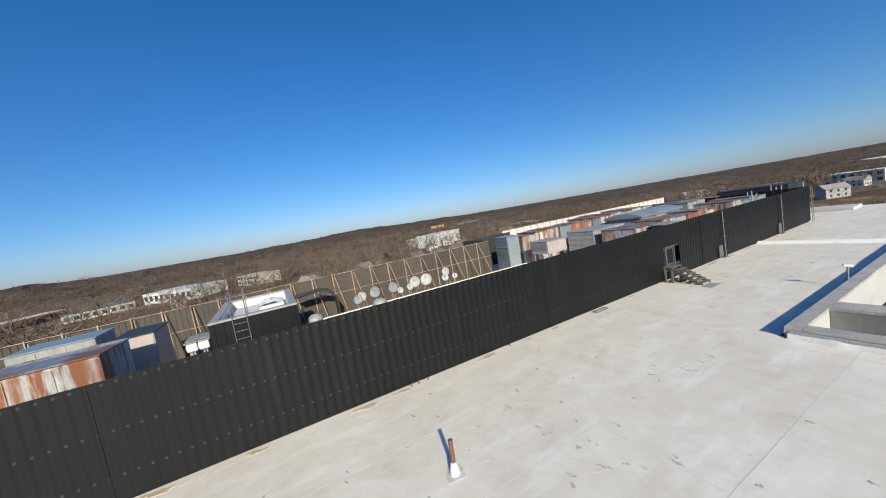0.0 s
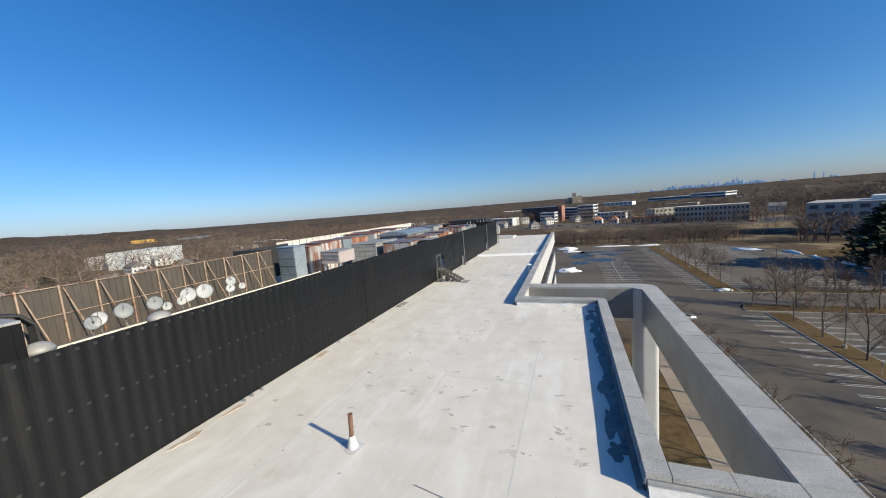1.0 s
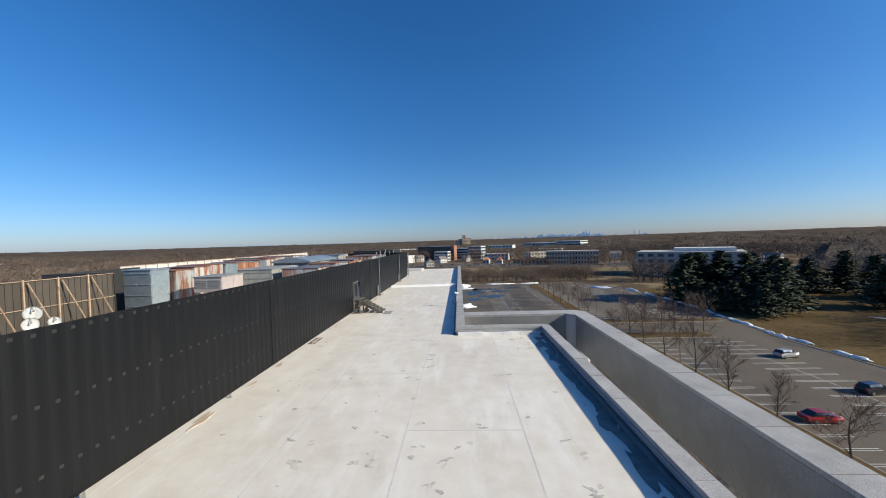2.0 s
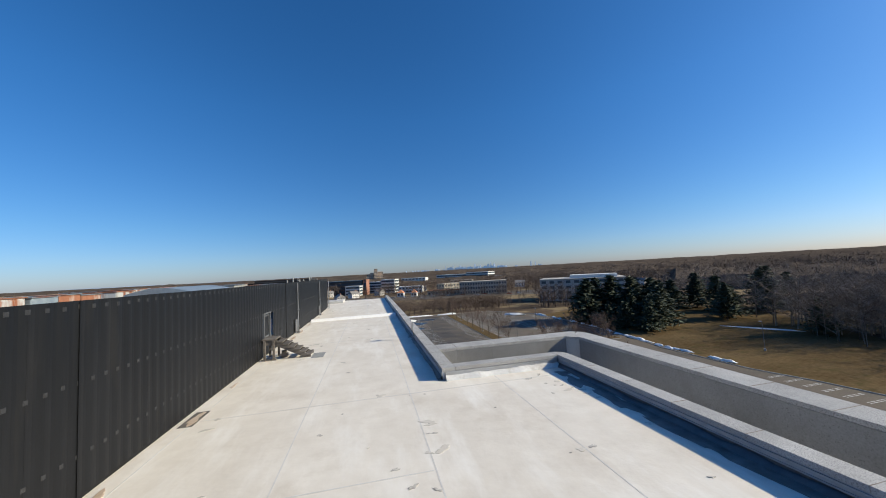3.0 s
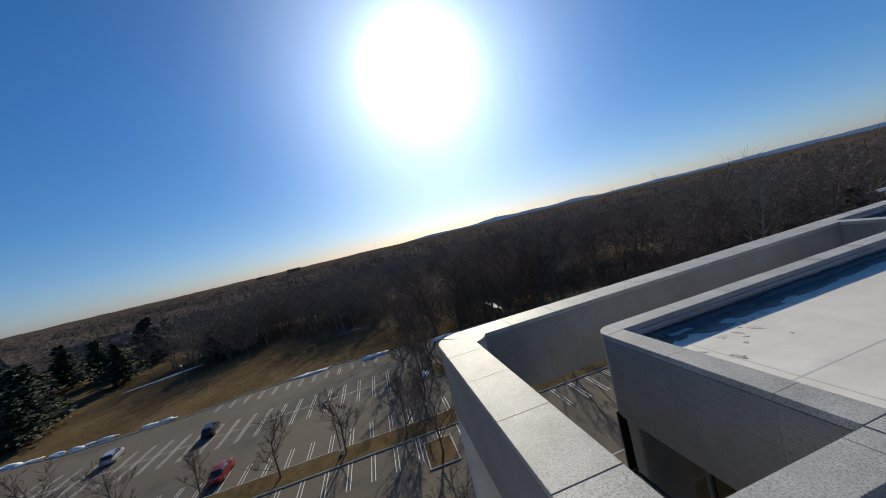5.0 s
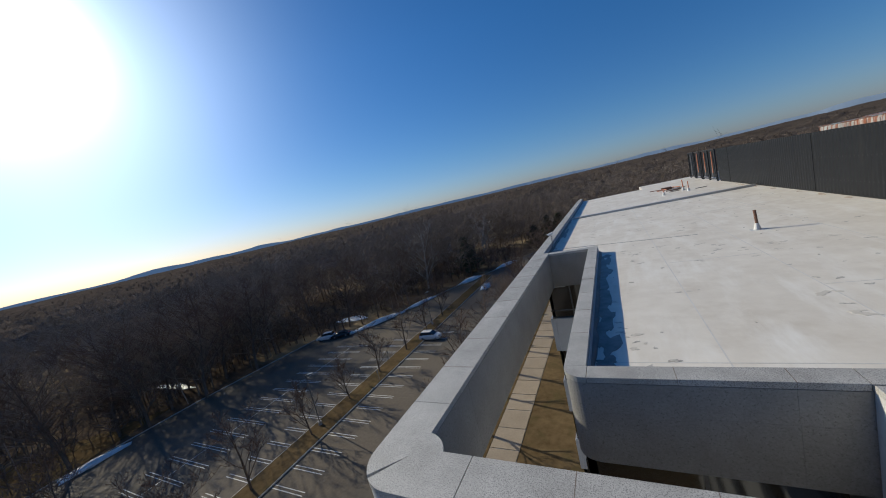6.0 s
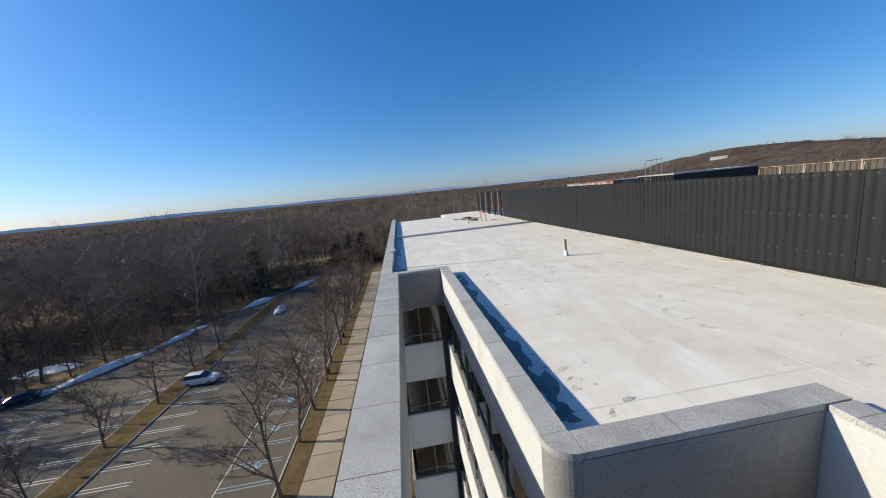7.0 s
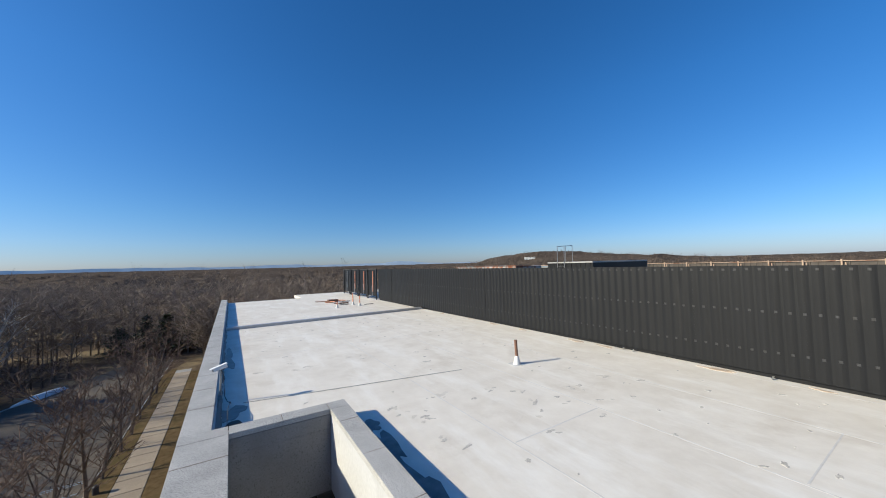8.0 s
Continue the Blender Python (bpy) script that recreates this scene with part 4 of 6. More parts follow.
# bundle of black hoses over a duct
hose = thing("black_hoses", "bundle of thick black insulated hoses bending down to the deck", "hoses")
for k in range(6):
    c = [(-12.6 + 0.14 * k, -1.2, 2.6 + 0.05 * (k % 2)), (-12.6 + 0.14 * k, 0.4, 2.75), (-12.5 + 0.14 * k, 1.0, 2.6), (-12.4 + 0.14 * k, 1.35, 2.1), (-12.4 + 0.14 * k, 1.4, PZ)]
    for p, q in zip(c, c[1:]):
        part("hose", tube(p, q, 0.07, sides=10), M_DARK, hose)

# penthouse with a recessed white roof and a ladder
pent = thing("roof_penthouse", "black ribbed roof penthouse with a white recessed top and tarp", "penthouse")
px0, px1, py0, py1, pz = -9.2, -3.35, -4.65, -1.5, 3.66
part("side_wall", bx(px1 - 0.25, py0, 0, px1, py1, pz - 0.08), M_SCREEN, pent)
part("side_wall", bx(px0, py0, 0, px0 + 0.25, py1, pz - 0.08), M_SCREEN, pent)
part("side_wall", bx(px0 + 0.25, py1 - 0.25, 0, px1 - 0.25, py1, pz - 0.08), M_SCREEN, pent)
part("side_wall", bx(px0 + 0.25, py0, 0, px1 - 0.25, py0 + 0.25, pz - 0.08), M_SCREEN, pent)
for j in range(10):
    a = py0 + 0.15 + j * 0.316
    part("rib", bx(px1, a - 0.03, 0, px1 + 0.03, a + 0.03, pz - 0.08), M_SCREEN, pent)
for a in ((px0 + 0.25, py0 + 0.25, px0 + 0.29, py1 - 0.25), (px1 - 0.29, py0 + 0.25, px1 - 0.25, py1 - 0.25), (px0 + 0.29, py0 + 0.25, px1 - 0.29, py0 + 0.29), (px0 + 0.29, py1 - 0.29, px1 - 0.29, py1 - 0.25)):
    part("inner_lining", bx(a[0], a[1], pz - 0.42, a[2], a[3], pz - 0.085), M_WHITE, pent)
part("inner_roof", bx(px0 + 0.25, py0 + 0.25, 0, px1 - 0.25, py1 - 0.25, pz - 0.42), M_WHITE, pent)
for a in ((px0, py0, px1, py0 + 0.3), (px0, py1 - 0.3, px1, py1), (px0, py0 + 0.302, px0 + 0.3, py1 - 0.302), (px1 - 0.3, py0 + 0.302, px1, py1 - 0.302)):
    part("cap", bx(a[0] - 0.02, a[1], pz - 0.08, a[2] + 0.02, a[3], pz, bevel=0.01), M_DULL, pent)
sk = part("skylight_curb", bx(-7.4, -3.0, pz - 0.42, -5.6, -1.95, pz - 0.16, bevel=0.02), M_WHITE, pent)
b = bmesh.new()
bmesh.ops.create_grid(b, x_segments=14, y_segments=10, size=0.5)
for v in b.verts:
    v.co = Vector((-6.5 + v.co.x * 1.75, -2.48 + v.co.y * 1.0, pz - 0.15 + 0.22 * max(0, 0.6 - abs(v.co.y) * 1.2) + 0.07 * noise.noise((v.co.x * 5, v.co.y * 5, 2.0))))
bmesh.ops.solidify(b, geom=b.faces[:], thickness=0.01)
part("tarp", b, M_TARP, pent)
pl = thing("penthouse_ladder", "slim grey metal ladder against the black penthouse", "ladder")
for yy in (-3.85, -3.35):
    part("rail", tube((px1 + 0.12, yy, 0.3), (px1 + 0.02, yy, 4.62), 0.018, sides=8), M_ALU, pl)
    part("hook", tube((px1 + 0.02, yy, 4.62), (px1 - 0.75, yy, 4.66), 0.018, sides=8), M_ALU, pl)
    part("hook_post", tube((px1 - 0.75, yy, 4.66), (px1 - 0.75, yy, 3.26), 0.018, sides=8), M_ALU, pl)
for k in range(11):
    part("rung", tube((px1 + 0.115 - 0.008 * k, -3.85, 0.4 + 0.3 * k), (px1 + 0.115 - 0.008 * k, -3.35, 0.4 + 0.3 * k), 0.007, sides=6), M_GREYMETAL, pl)


def unit(x0, y0, x1, y1, z, mat, roofmat, label, cat="air handler", ribs=0, tilt=0.0, legs=0.0):
    """A rooftop plant unit: body, overhanging lid, ribs or door panels."""
    ob = thing("rooftop_unit", label, cat, "rooftop plant units")
    part("body", bx(x0, y0, legs, x1, y1, z - 0.06, bevel=0.02), mat, ob)
    b = bx(x0 - 0.06, y0 - 0.06, z - 0.058, x1 + 0.06, y1 + 0.06, z, bevel=0.012)
    for v in b.verts:
        v.co.z += tilt * (v.co.x - x1)
    part("lid", b, roofmat, ob)
    n = max(1, round((y1 - y0) / 1.1))
    for j in range(n):
        a, c = y0 + (y1 - y0) * j / n, y0 + (y1 - y0) * (j + 1) / n
        part("panel", bx(x1, a + 0.04, max(legs, 0.2) + 0.1, x1 + 0.025, c - 0.04, z - 0.14, bevel=0.006), mat, ob)
    n = max(1, round((x1 - x0) / 1.2))
    for j in range(n):
        a, c = x0 + (x1 - x0) * j / n, x0 + (x1 - x0) * (j + 1) / n
        if ribs:
            for r in range(5):
                zz = legs + 0.3 + (z - legs - 0.6) * r / 4
                part("louvre", bx(a + 0.05, y0 - 0.04, zz, c - 0.05, y0, zz + 0.05), roofmat, ob)
        else:
            part("panel", bx(a + 0.04, y0 - 0.025, max(legs, 0.2) + 0.1, c - 0.04, y0, z - 0.14, bevel=0.006), mat, ob)
    if legs:
        for xx in (x0 + 0.1, x1 - 0.2):
            for yy in (y0 + 0.1, y1 - 0.2):
                part("leg", bx(xx, yy, 0, xx + 0.1, yy + 0.1, legs), M_GALV, ob)
    return ob


RU = "rust-streaked white metal air handler with a galvanised lid"
unit(-6.7, -15.6, -3.9, -11.3, 3.45, M_RUSTW, M_RUSTROOF, RU, tilt=0.03)
unit(-6.4, -11.2, -3.7, -7.85, 3.5, M_RUSTW, M_RUSTROOF, RU, tilt=0.03)
unit(-10.4, -8.9, -8.0, -7.45, 3.22, M_PINK, M_DARK, "faded beige plant unit with panel doors and a dark lid", ribs=0)
unit(-12.5, -13.2, -10.2, -10.2, 3.3, M_GREYMETAL, M_GALV, "dull grey rooftop plant unit")
for yy in (-5.8, -5.38):
    unit(-5.45, yy, -5.1, yy + 0.36, 2.82, M_PLASTIC, M_GREYMETAL, "small white condenser box on a tall thin stand", "condenser", legs=2.42)
unit(-6.6, -5.85, -5.75, -5.0, 2.8, M_GREYMETAL, M_GREYMETAL, "small grey plant box beside the black penthouse", "plant box")
unit(-14.7, 17.3, -12.8, 18.7, 3.45, M_GALV, M_GALV, "blue-grey galvanised duct stack with ribbed sides", "duct", ribs=1)


def bank(x0, x1, y0, y1, z, n, seed):
    """A row of butted plant modules, each its own unit, with uneven lids."""
    r = random.Random(seed)
    for j in range(n):
        a, c = y0 + (y1 - y0) * j / n, y0 + (y1 - y0) * (j + 1) / n
        body, lid, words = r.choice(((M_RUSTW, M_RUSTROOF, RU), (M_RUSTW, M_RUSTRED, "rust-streaked pale metal air handler with a rusted lid"), (M_RUSTRED, M_RUSTROOF, "red-rusted metal air handler with a patchy lid"),
                                     (M_GALV, M_RUSTROOF, "blue-grey galvanised air handler with a rusty lid"), (M_GREYMETAL, M_RUSTROOF, "weathered grey air handler with a rusty lid")))
        unit(x0 + r.uniform(-0.25, 0.25), a + 0.05, x1 + r.uniform(-0.12, 0.12), c - 0.08, z + r.uniform(-0.16, 0.06), body, lid, words)


bank(-15.2, -12.6, 18.9, 29.0, 3.38, 6, 1)
unit(-10.5, 18.0, -8.55, 20.2, 2.82, M_PINK, M_GREYMETAL, "faded beige plant unit with a louvred end on tall legs", ribs=1, legs=1.75)
unit(-10.8, 22.9, -7.9, 27.2, 2.9, M_GREYMETAL, M_GREYMETAL, "weathered grey louvred plant unit", ribs=1, legs=0.4)
bank(-6.8, -4.0, 22.7, 35.5, 3.02, 7, 2)
bank(-6.4, -3.0, 36.2, 43.0, 3.20, 4, 3)
bank(-17.8, -13.2, 31.0, 41.0, 3.45, 5, 4)
bank(-12.6, -8.4, 39.5, 47.0, 3.35, 4, 5)
unit(-9.0, 47.5, -2.6, 52.0, 3.62, M_DARK, M_DARK, "large black louvred plant enclosure", ribs=1)
unit(-3.6, 24.0, -2.4, 26.0, 2.9, M_DARK, M_GREYMETAL, "small dark plant unit behind the screen")
unit(-12.0, -20.4, -8.4, -16.2, 3.35, M_GALV, M_RUSTROOF, "grey galvanised rooftop plant unit")
# big unit with a curved lid
cu = thing("curved_roof_unit", "galvanised plant unit with a curved blue-grey lid", "air handler")
part("body", bx(-12.0, 30.4, 0, -8.2, 37.4, 2.95), M_GREYMETAL, cu)
b = bmesh.new()
pts = [(-12.2 + 4.2 * i / 12, 2.96 + 0.52 * math.sin(math.pi * (0.08 + 0.84 * i / 12))) for i in range(13)]
lo = [b.verts.new((x, 30.2, z)) for x, z in pts] + [b.verts.new((-8.0, 30.2, 2.955)), b.verts.new((-12.2, 30.2, 2.955))]
hi = [b.verts.new((v.co.x, 37.6, v.co.z)) for v in lo]
b.faces.new(lo), b.faces.new(hi[::-1])
for i in range(len(lo)):
    b.faces.new((lo[i], lo[(i + 1) % len(lo)], hi[(i + 1) % len(lo)], hi[i]))
part("lid", b, M_GALV, cu)
for j in range(8):
    yy = 38 + j * 1.9
    ps = tagged(part("pipe_stub", tube((-2.0 - (j % 3), yy, 0), (-2.0 - (j % 3), yy, 3.55 + 0.2 * (j % 2)), 0.06), M_GREYMETAL), "thin grey vent stack rising behind the screen", "vent pipe", "vent stacks")
dk = tagged(new("north_screen_return"), "dark ribbed screen closing the north end of the yard", "screen wall", kind="structure")
for j in range(24):
    part("cladding_sheet", bx(-0.6 - j * 0.6, 43.1 + (0.04 if j % 2 else 0), 0.1, -0.04 - j * 0.6, 43.16 + (0.04 if j % 2 else 0), 3.36), M_SCREEN, dk)
# low kerb and hatch at the north end of the roof
nk = tagged(part("roof_hatch", bx(-3.0, 50.4, 0, 1.2, 53.4, 0.3, bevel=0.03), M_CONC), "pale low roof hatch beyond the screen wall", "roof hatch")

# ---------------------------------------------------------------- ground, car park, lawns
M_EARTH = material("leaf_litter_ground", (0.080, 0.061, 0.043), (0.150, 0.116, 0.082), 0.95, fine=0.6, coarse=0.03, bump=0.5, stain=(0.24, 0.19, 0.115), stain_scale=0.03, stain_lo=0.52, stain_hi=0.58, spec=0.0)
M_KERB = material("kerb_concrete", (0.28, 0.27, 0.25), (0.38, 0.37, 0.35), 0.85, fine=6, bump=0.2)
M_WALK = material("tan_pavement_slab", (0.25, 0.205, 0.150), (0.33, 0.275, 0.205), 0.85, fine=7, coarse=0.4, bump=0.2, vary=0.10)
M_LINE = material("worn_white_line", (0.45, 0.45, 0.44), (0.68, 0.68, 0.66), 0.7, fine=5, bump=0.1, stain=(0.2, 0.2, 0.2), stain_scale=2.5, stain_lo=0.6)
M_BLUELINE = material("blue_line_paint", (0.16, 0.25, 0.34), (0.30, 0.39, 0.47), 0.7, fine=5, bump=0.1)
M_SNOW = material("old_snow", (0.66, 0.68, 0.70), (0.82, 0.84, 0.86), 0.6, fine=3, coarse=0.8, bump=0.5, stain=(0.40, 0.38, 0.36), stain_scale=1.2, stain_lo=0.58)
M_PUDDLE = material("shallow_puddle", (0.03, 0.032, 0.035), (0.045, 0.047, 0.05), 0.22, fine=2, bump=0.0, spec=0.18)
M_BARK = material("grey_brown_bark", (0.085, 0.065, 0.050), (0.15, 0.118, 0.092), 0.9, fine=6, bump=0.4, island=0.25)
M_TWIG = material("reddish_brown_twigs", (0.115, 0.082, 0.063), (0.185, 0.138, 0.108), 0.9, fine=3, bump=0.0, island=0.3, spec=0.0)
M_WOODS = material("bare_winter_woods", (0.165, 0.131, 0.102), (0.300, 0.246, 0.194), 0.95, fine=0.25, coarse=0.012, bump=0.0, island=0.5, spec=0.0)
M_CANOPY = material("distant_bare_canopy", (0.064, 0.051, 0.041), (0.120, 0.098, 0.079), 0.95, fine=0.12, coarse=0.006, bump=1.0, bump_scale=0.11, relief=4.0, stain=(0.128, 0.104, 0.084), stain_scale=0.02, stain_lo=0.55, stain_hi=0.7, spec=0.0)
M_TOWNTREE = material("grey_brown_town_trees", (0.095, 0.073, 0.058), (0.180, 0.142, 0.114), 0.95, fine=0.25, coarse=0.012, bump=0.0, island=0.4, spec=0.0)
M_TOPS = material("far_bare_tree_tops", (0.080, 0.064, 0.051), (0.150, 0.122, 0.098), 0.95, fine=0.25, coarse=0.012, bump=0.0, island=0.18, spec=0.0)
M_PINE = material("dark_green_needles", (0.026, 0.036, 0.019), (0.064, 0.080, 0.042), 0.85, fine=2.5, bump=0.0, island=0.35)
# Distance haze is painted into the ridge: blue-grey base plus a faint glow.
M_RIDGE = material("ridge_painted_haze", (0.15, 0.175, 0.20), (0.19, 0.215, 0.24), 1.0, fine=0.01, coarse=0.002, bump=0.0)
M_RIDGE.node_tree.nodes["Principled BSDF"].inputs["Emission Color"].default_value = (0.30, 0.39, 0.50, 1)      # blue glow standing in for airlight over the far backdrop
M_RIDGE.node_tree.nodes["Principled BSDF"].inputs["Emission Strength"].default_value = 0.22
M_CITY = material("city_painted_haze", (0.30, 0.32, 0.34), (0.38, 0.40, 0.42), 0.9, fine=0.02, bump=0.0, island=0.2)
M_CITY.node_tree.nodes["Principled BSDF"].inputs["Emission Color"].default_value = (0.30, 0.41, 0.53, 1)      # emission painting blue airlight over the far backdrop
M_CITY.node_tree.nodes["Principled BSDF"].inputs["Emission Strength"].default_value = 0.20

ground = tagged(part("ground", prism([(4900 * math.cos(math.tau * i / 96), 4900 * math.sin(math.tau * i / 96)) for i in range(96)], GZ - 2, GZ), M_EARTH), "brown leaf-littered winter ground around the car parks", "ground", kind="structure")
LZ = GZ + 0.03
lot = tagged(part("car_park", prism([(27.4, -112), (38, -112), (44, -97), (50, -84), (55, -75), (60, -64.5), (64.5, -52.5), (71.5, -40), (81, -35.5), (85, -10), (86.5, 20), (89, 31), (87, 50), (84.5, 60),
                                    (84, 82), (88, 99), (90, 127), (89, 164), (72, 191), (1.5, 193), (2.0, 72), (27.4, 72)], GZ - 1, LZ), M_ASPHALT), "grey cracked asphalt car park with painted bays", "car park", kind="structure")
lawn = tagged(part("lawn", prism([(7.6, 60), (7.6, 13.5), (14.7, 13.5), (14.7, -95), (21.95, -95), (21.95, 60)], GZ - 1, GZ + 0.05), M_GRASS), "dormant yellow-brown lawn beside the office block", "lawn", kind="structure")
field = tagged(part("field", prism([(87, 51), (84.9, 61), (84.4, 82), (88.4, 99), (90.4, 127), (89.8, 158), (118, 172), (160, 150), (172, 118), (150, 84), (128, 47), (110, 16), (90, -8), (86.2, 8), (87.2, 20), (89.6, 31)], GZ - 1, GZ + 0.06), M_GRASS), "open dormant grass field beyond the car park", "field", kind="structure")
strip = tagged(part("planting_strip", prism([(25.15, -100), (27.4, -100), (27.4, 68), (25.15, 68)], GZ - 1, GZ + 0.09), M_GRASS), "narrow dormant grass strip with young trees", "lawn", kind="structure")
walkway = tagged(part("pavement", bx(22.0, -98, GZ - 0.5, 25.1, 62, GZ + 0.04), M_KERB), "tan concrete pavement along the office block", "pavement", kind="structure")
slab = bx(0, 0, 0, 3.06, 2.98, 0.055)
slab_me = bpy.data.meshes.new("slab")
slab.to_mesh(slab_me)
slab.free()
slab_me.materials.append(M_WALK)
for k in range(50):
    ob = new("paving_slab", slab_me)
    ob.parent = walkway
    ob.location = (22.02, -95 + 3.1 * k, GZ + 0.04 + random.uniform(-0.006, 0.006))


def island(pts, label="kerbed dormant grass island between parking rows"):
    """A raised grass island with a kerb ring round it."""
    inner = []
    cx, cy = sum(p[0] for p in pts) / len(pts), sum(p[1] for p in pts) / len(pts)
    for x, y in pts:
        inner.append((x - math.copysign(0.16, x - cx), y - math.copysign(0.16, y - cy)))
    ob = tagged(part("traffic_island", prism(inner, GZ - 0.5, LZ + 0.17), M_GRASS), label, "island", kind="structure")
    n = len(pts)
    for i in range(n):
        j = (i + 1) % n
        part("kerb", prism([pts[i], pts[j], inner[j], inner[i]], GZ - 0.5, LZ + 0.14), M_KERB, ob)
    return ob


island([(47.3, -80), (50.8, -81.5), (51.2, 80.5), (47.3, 80.5)])
island([(44.5, 81.5), (70, 81.5), (70, 86.5), (45.2, 86.5)])
island([(45.5, 97), (50, 97), (50, 186), (45.5, 186)])
island([(50.2, 97), (83.5, 97), (83.5, 100.5), (50.2, 100.5)])
island([(40.5, 13.5), (45.5, 13.5), (45.5, 17), (40.5, 17)])
island([(63, 8), (70, 10), (69, 15), (63.5, 14)])
for p, q in (((27.4, -112), (27.4, 70)),):
    tagged(part("kerb_line", bx(p[0] - 0.16, p[1], GZ - 0.4, p[0], q[1], LZ + 0.13), M_KERB), "long grey concrete kerb of the car park", "kerb", kind="structure")
EDGE = [(44, -97), (50, -84), (55, -75), (60, -64.5), (64.5, -52.5), (71.5, -40), (81, -35.5), (85, -10), (86.5, 20), (89, 31), (87, 50), (84.5, 60), (84, 82), (88, 99), (90, 127), (89, 164), (72, 191), (1.5, 193)]
ek = tagged(new("kerb_edge"), "grey concrete kerb round the car park edge", "kerb", kind="structure")
for (x0, y0), (x1, y1) in zip(EDGE, EDGE[1:]):
    part("kerb", bar((x0, y0, LZ + 0.02), (x1, y1, LZ + 0.02), 0.2, 0.24), M_KERB, ek)

# painted bays: paired lines
lb, bb = bmesh.new(), bmesh.new()


def line(bm, x0, y0, x1, y1, z=None):
    z = LZ + 0.004
    v = [bm.verts.new(p) for p in ((x0, y0, z), (x1, y0, z), (x1, y1, z), (x0, y1, z))]
    bm.faces.new(v)


def bays(x0, x1, ya, yb, bm, step=2.75, gap=0.42, w=0.10, head=None):
    n = int((yb - ya) / step)
    for i in range(n + 1):
        y = ya + i * step
        line(bm, x0, y - gap / 2 - w / 2, x1, y - gap / 2 + w / 2)
        line(bm, x0, y + gap / 2 - w / 2, x1, y + gap / 2 + w / 2)
    if head is not None:
        line(bm, head - 0.05, ya, head + 0.05, yb)


bays(42.4, 47.25, -37.4, 79, lb)
bays(51.25, 55.5, -34.5, 79, lb)
bays(64.0, 68.8, 20, 79, lb, head=68.9)
bays(69.0, 73.8, 20, 79, lb)
bays(60.6, 65.1, -32, 7, lb, head=65.2)
bays(65.3, 69.7, -32, 7, lb)
bays(81.6, 86.0, 22, 56, lb)
bays(28.0, 33.0, -48, 66, bb)
bays(40.6, 45.4, 100, 182, lb)
bays(50.1, 55.0, 103, 182, lb)
bays(66.0, 71.0, 104, 180, lb, head=71.1)
bays(71.2, 76.0, 104, 180, lb)
bays(20.0, 25.0, 104, 184, lb, head=25.1)
bays(25.2, 30.2, 104, 184, lb)
bays(82.5, 87.5, 104, 160, lb)
line(lb, 33.0, -48, 33.08, 66)
# hatched corner and arrows
for k in range(7):
    v = [lb.verts.new(p) for p in ((45.8 + k * 0.9, 17.5, LZ + 0.004), (46.0 + k * 0.9, 17.5, LZ + 0.004), (47.2 + k * 0.9, 20.5, LZ + 0.004), (47.0 + k * 0.9, 20.5, LZ + 0.004))]
tagged(part("bay_lines", lb, M_LINE), "worn white paired parking bay lines on asphalt", "road marking", kind="stuff")
for k in range(6):
    y = -38 + 5.5 * k
    bmesh.ops.create_circle(bb, cap_ends=True, segments=14, radius=0.5, matrix=Matrix.Translation((30.4, y + 1.37, LZ + 0.004)))
tagged(part("blue_bay_lines", bb, M_BLUELINE), "faded pale blue accessible bay lines and marks", "road marking", kind="stuff")


def lump(x, y, lx, ly, h, seed, turn=0.0):
    b = bmesh.new()
    bmesh.ops.create_icosphere(b, subdivisions=3, radius=1)
    for v in b.verts:
        d = 1 + 0.48 * noise.noise(v.co * 1.6 + Vector((seed, 0, 0))) + 0.28 * noise.noise(v.co * 4 + Vector((0, seed, 0)))
        v.co = Vector((v.co.x * lx * d, v.co.y * ly * d, max(-0.05, v.co.z) * h * d))
    ob = part("snow_mound", b, M_SNOW, smooth=True)
    ob.matrix_basis = pose(x, y, LZ, 0, 0, turn)
    tagged(ob, "dirty melting ploughed snow heap on the asphalt edge", "snow", "snow heaps")


for i, (x, y, lx, ly, h, t) in enumerate(((75.5, -37.5, 4.5, 0.9, 0.7, 25), (67.5, -45.5, 7, 0.9, 0.8, 61), (62, -58.0, 5, 0.9, 0.6, 68), (45.3, -67.0, 1.1, 3.0, 0.9, 0), (53.8, -77, 4.5, 1.2, 1.0, 61),
                                          (46, -92.5, 5, 1.0, 0.8, 61), (8, 184, 5, 2.2, 1.2, 0), (9, 125, 3.6, 1.8, 1.4, 10), (10, 175, 4, 1.5, 0.9, 5), (47.5, 190, 5, 1.0, 0.7, 0), (88.5, 158, 1.0, 5, 0.7, 3),
                                          (87.8, 37, 0.8, 4, 0.4, 0), (86.2, 22, 0.8, 3, 0.6, 0),
                                          (84, 5, 0.9, 4, 0.6, 0), (78, 168, 2, 6, 0.8, 40), (46.5, 98.5, 1.8, 0.8, 0.7, 0), (30, 191, 8, 0.8, 0.5, 0), (66, 13.2, 1.5, 0.8, 0.5, 0))):
    lump(x, y, lx, ly, h, i * 3.7, t)
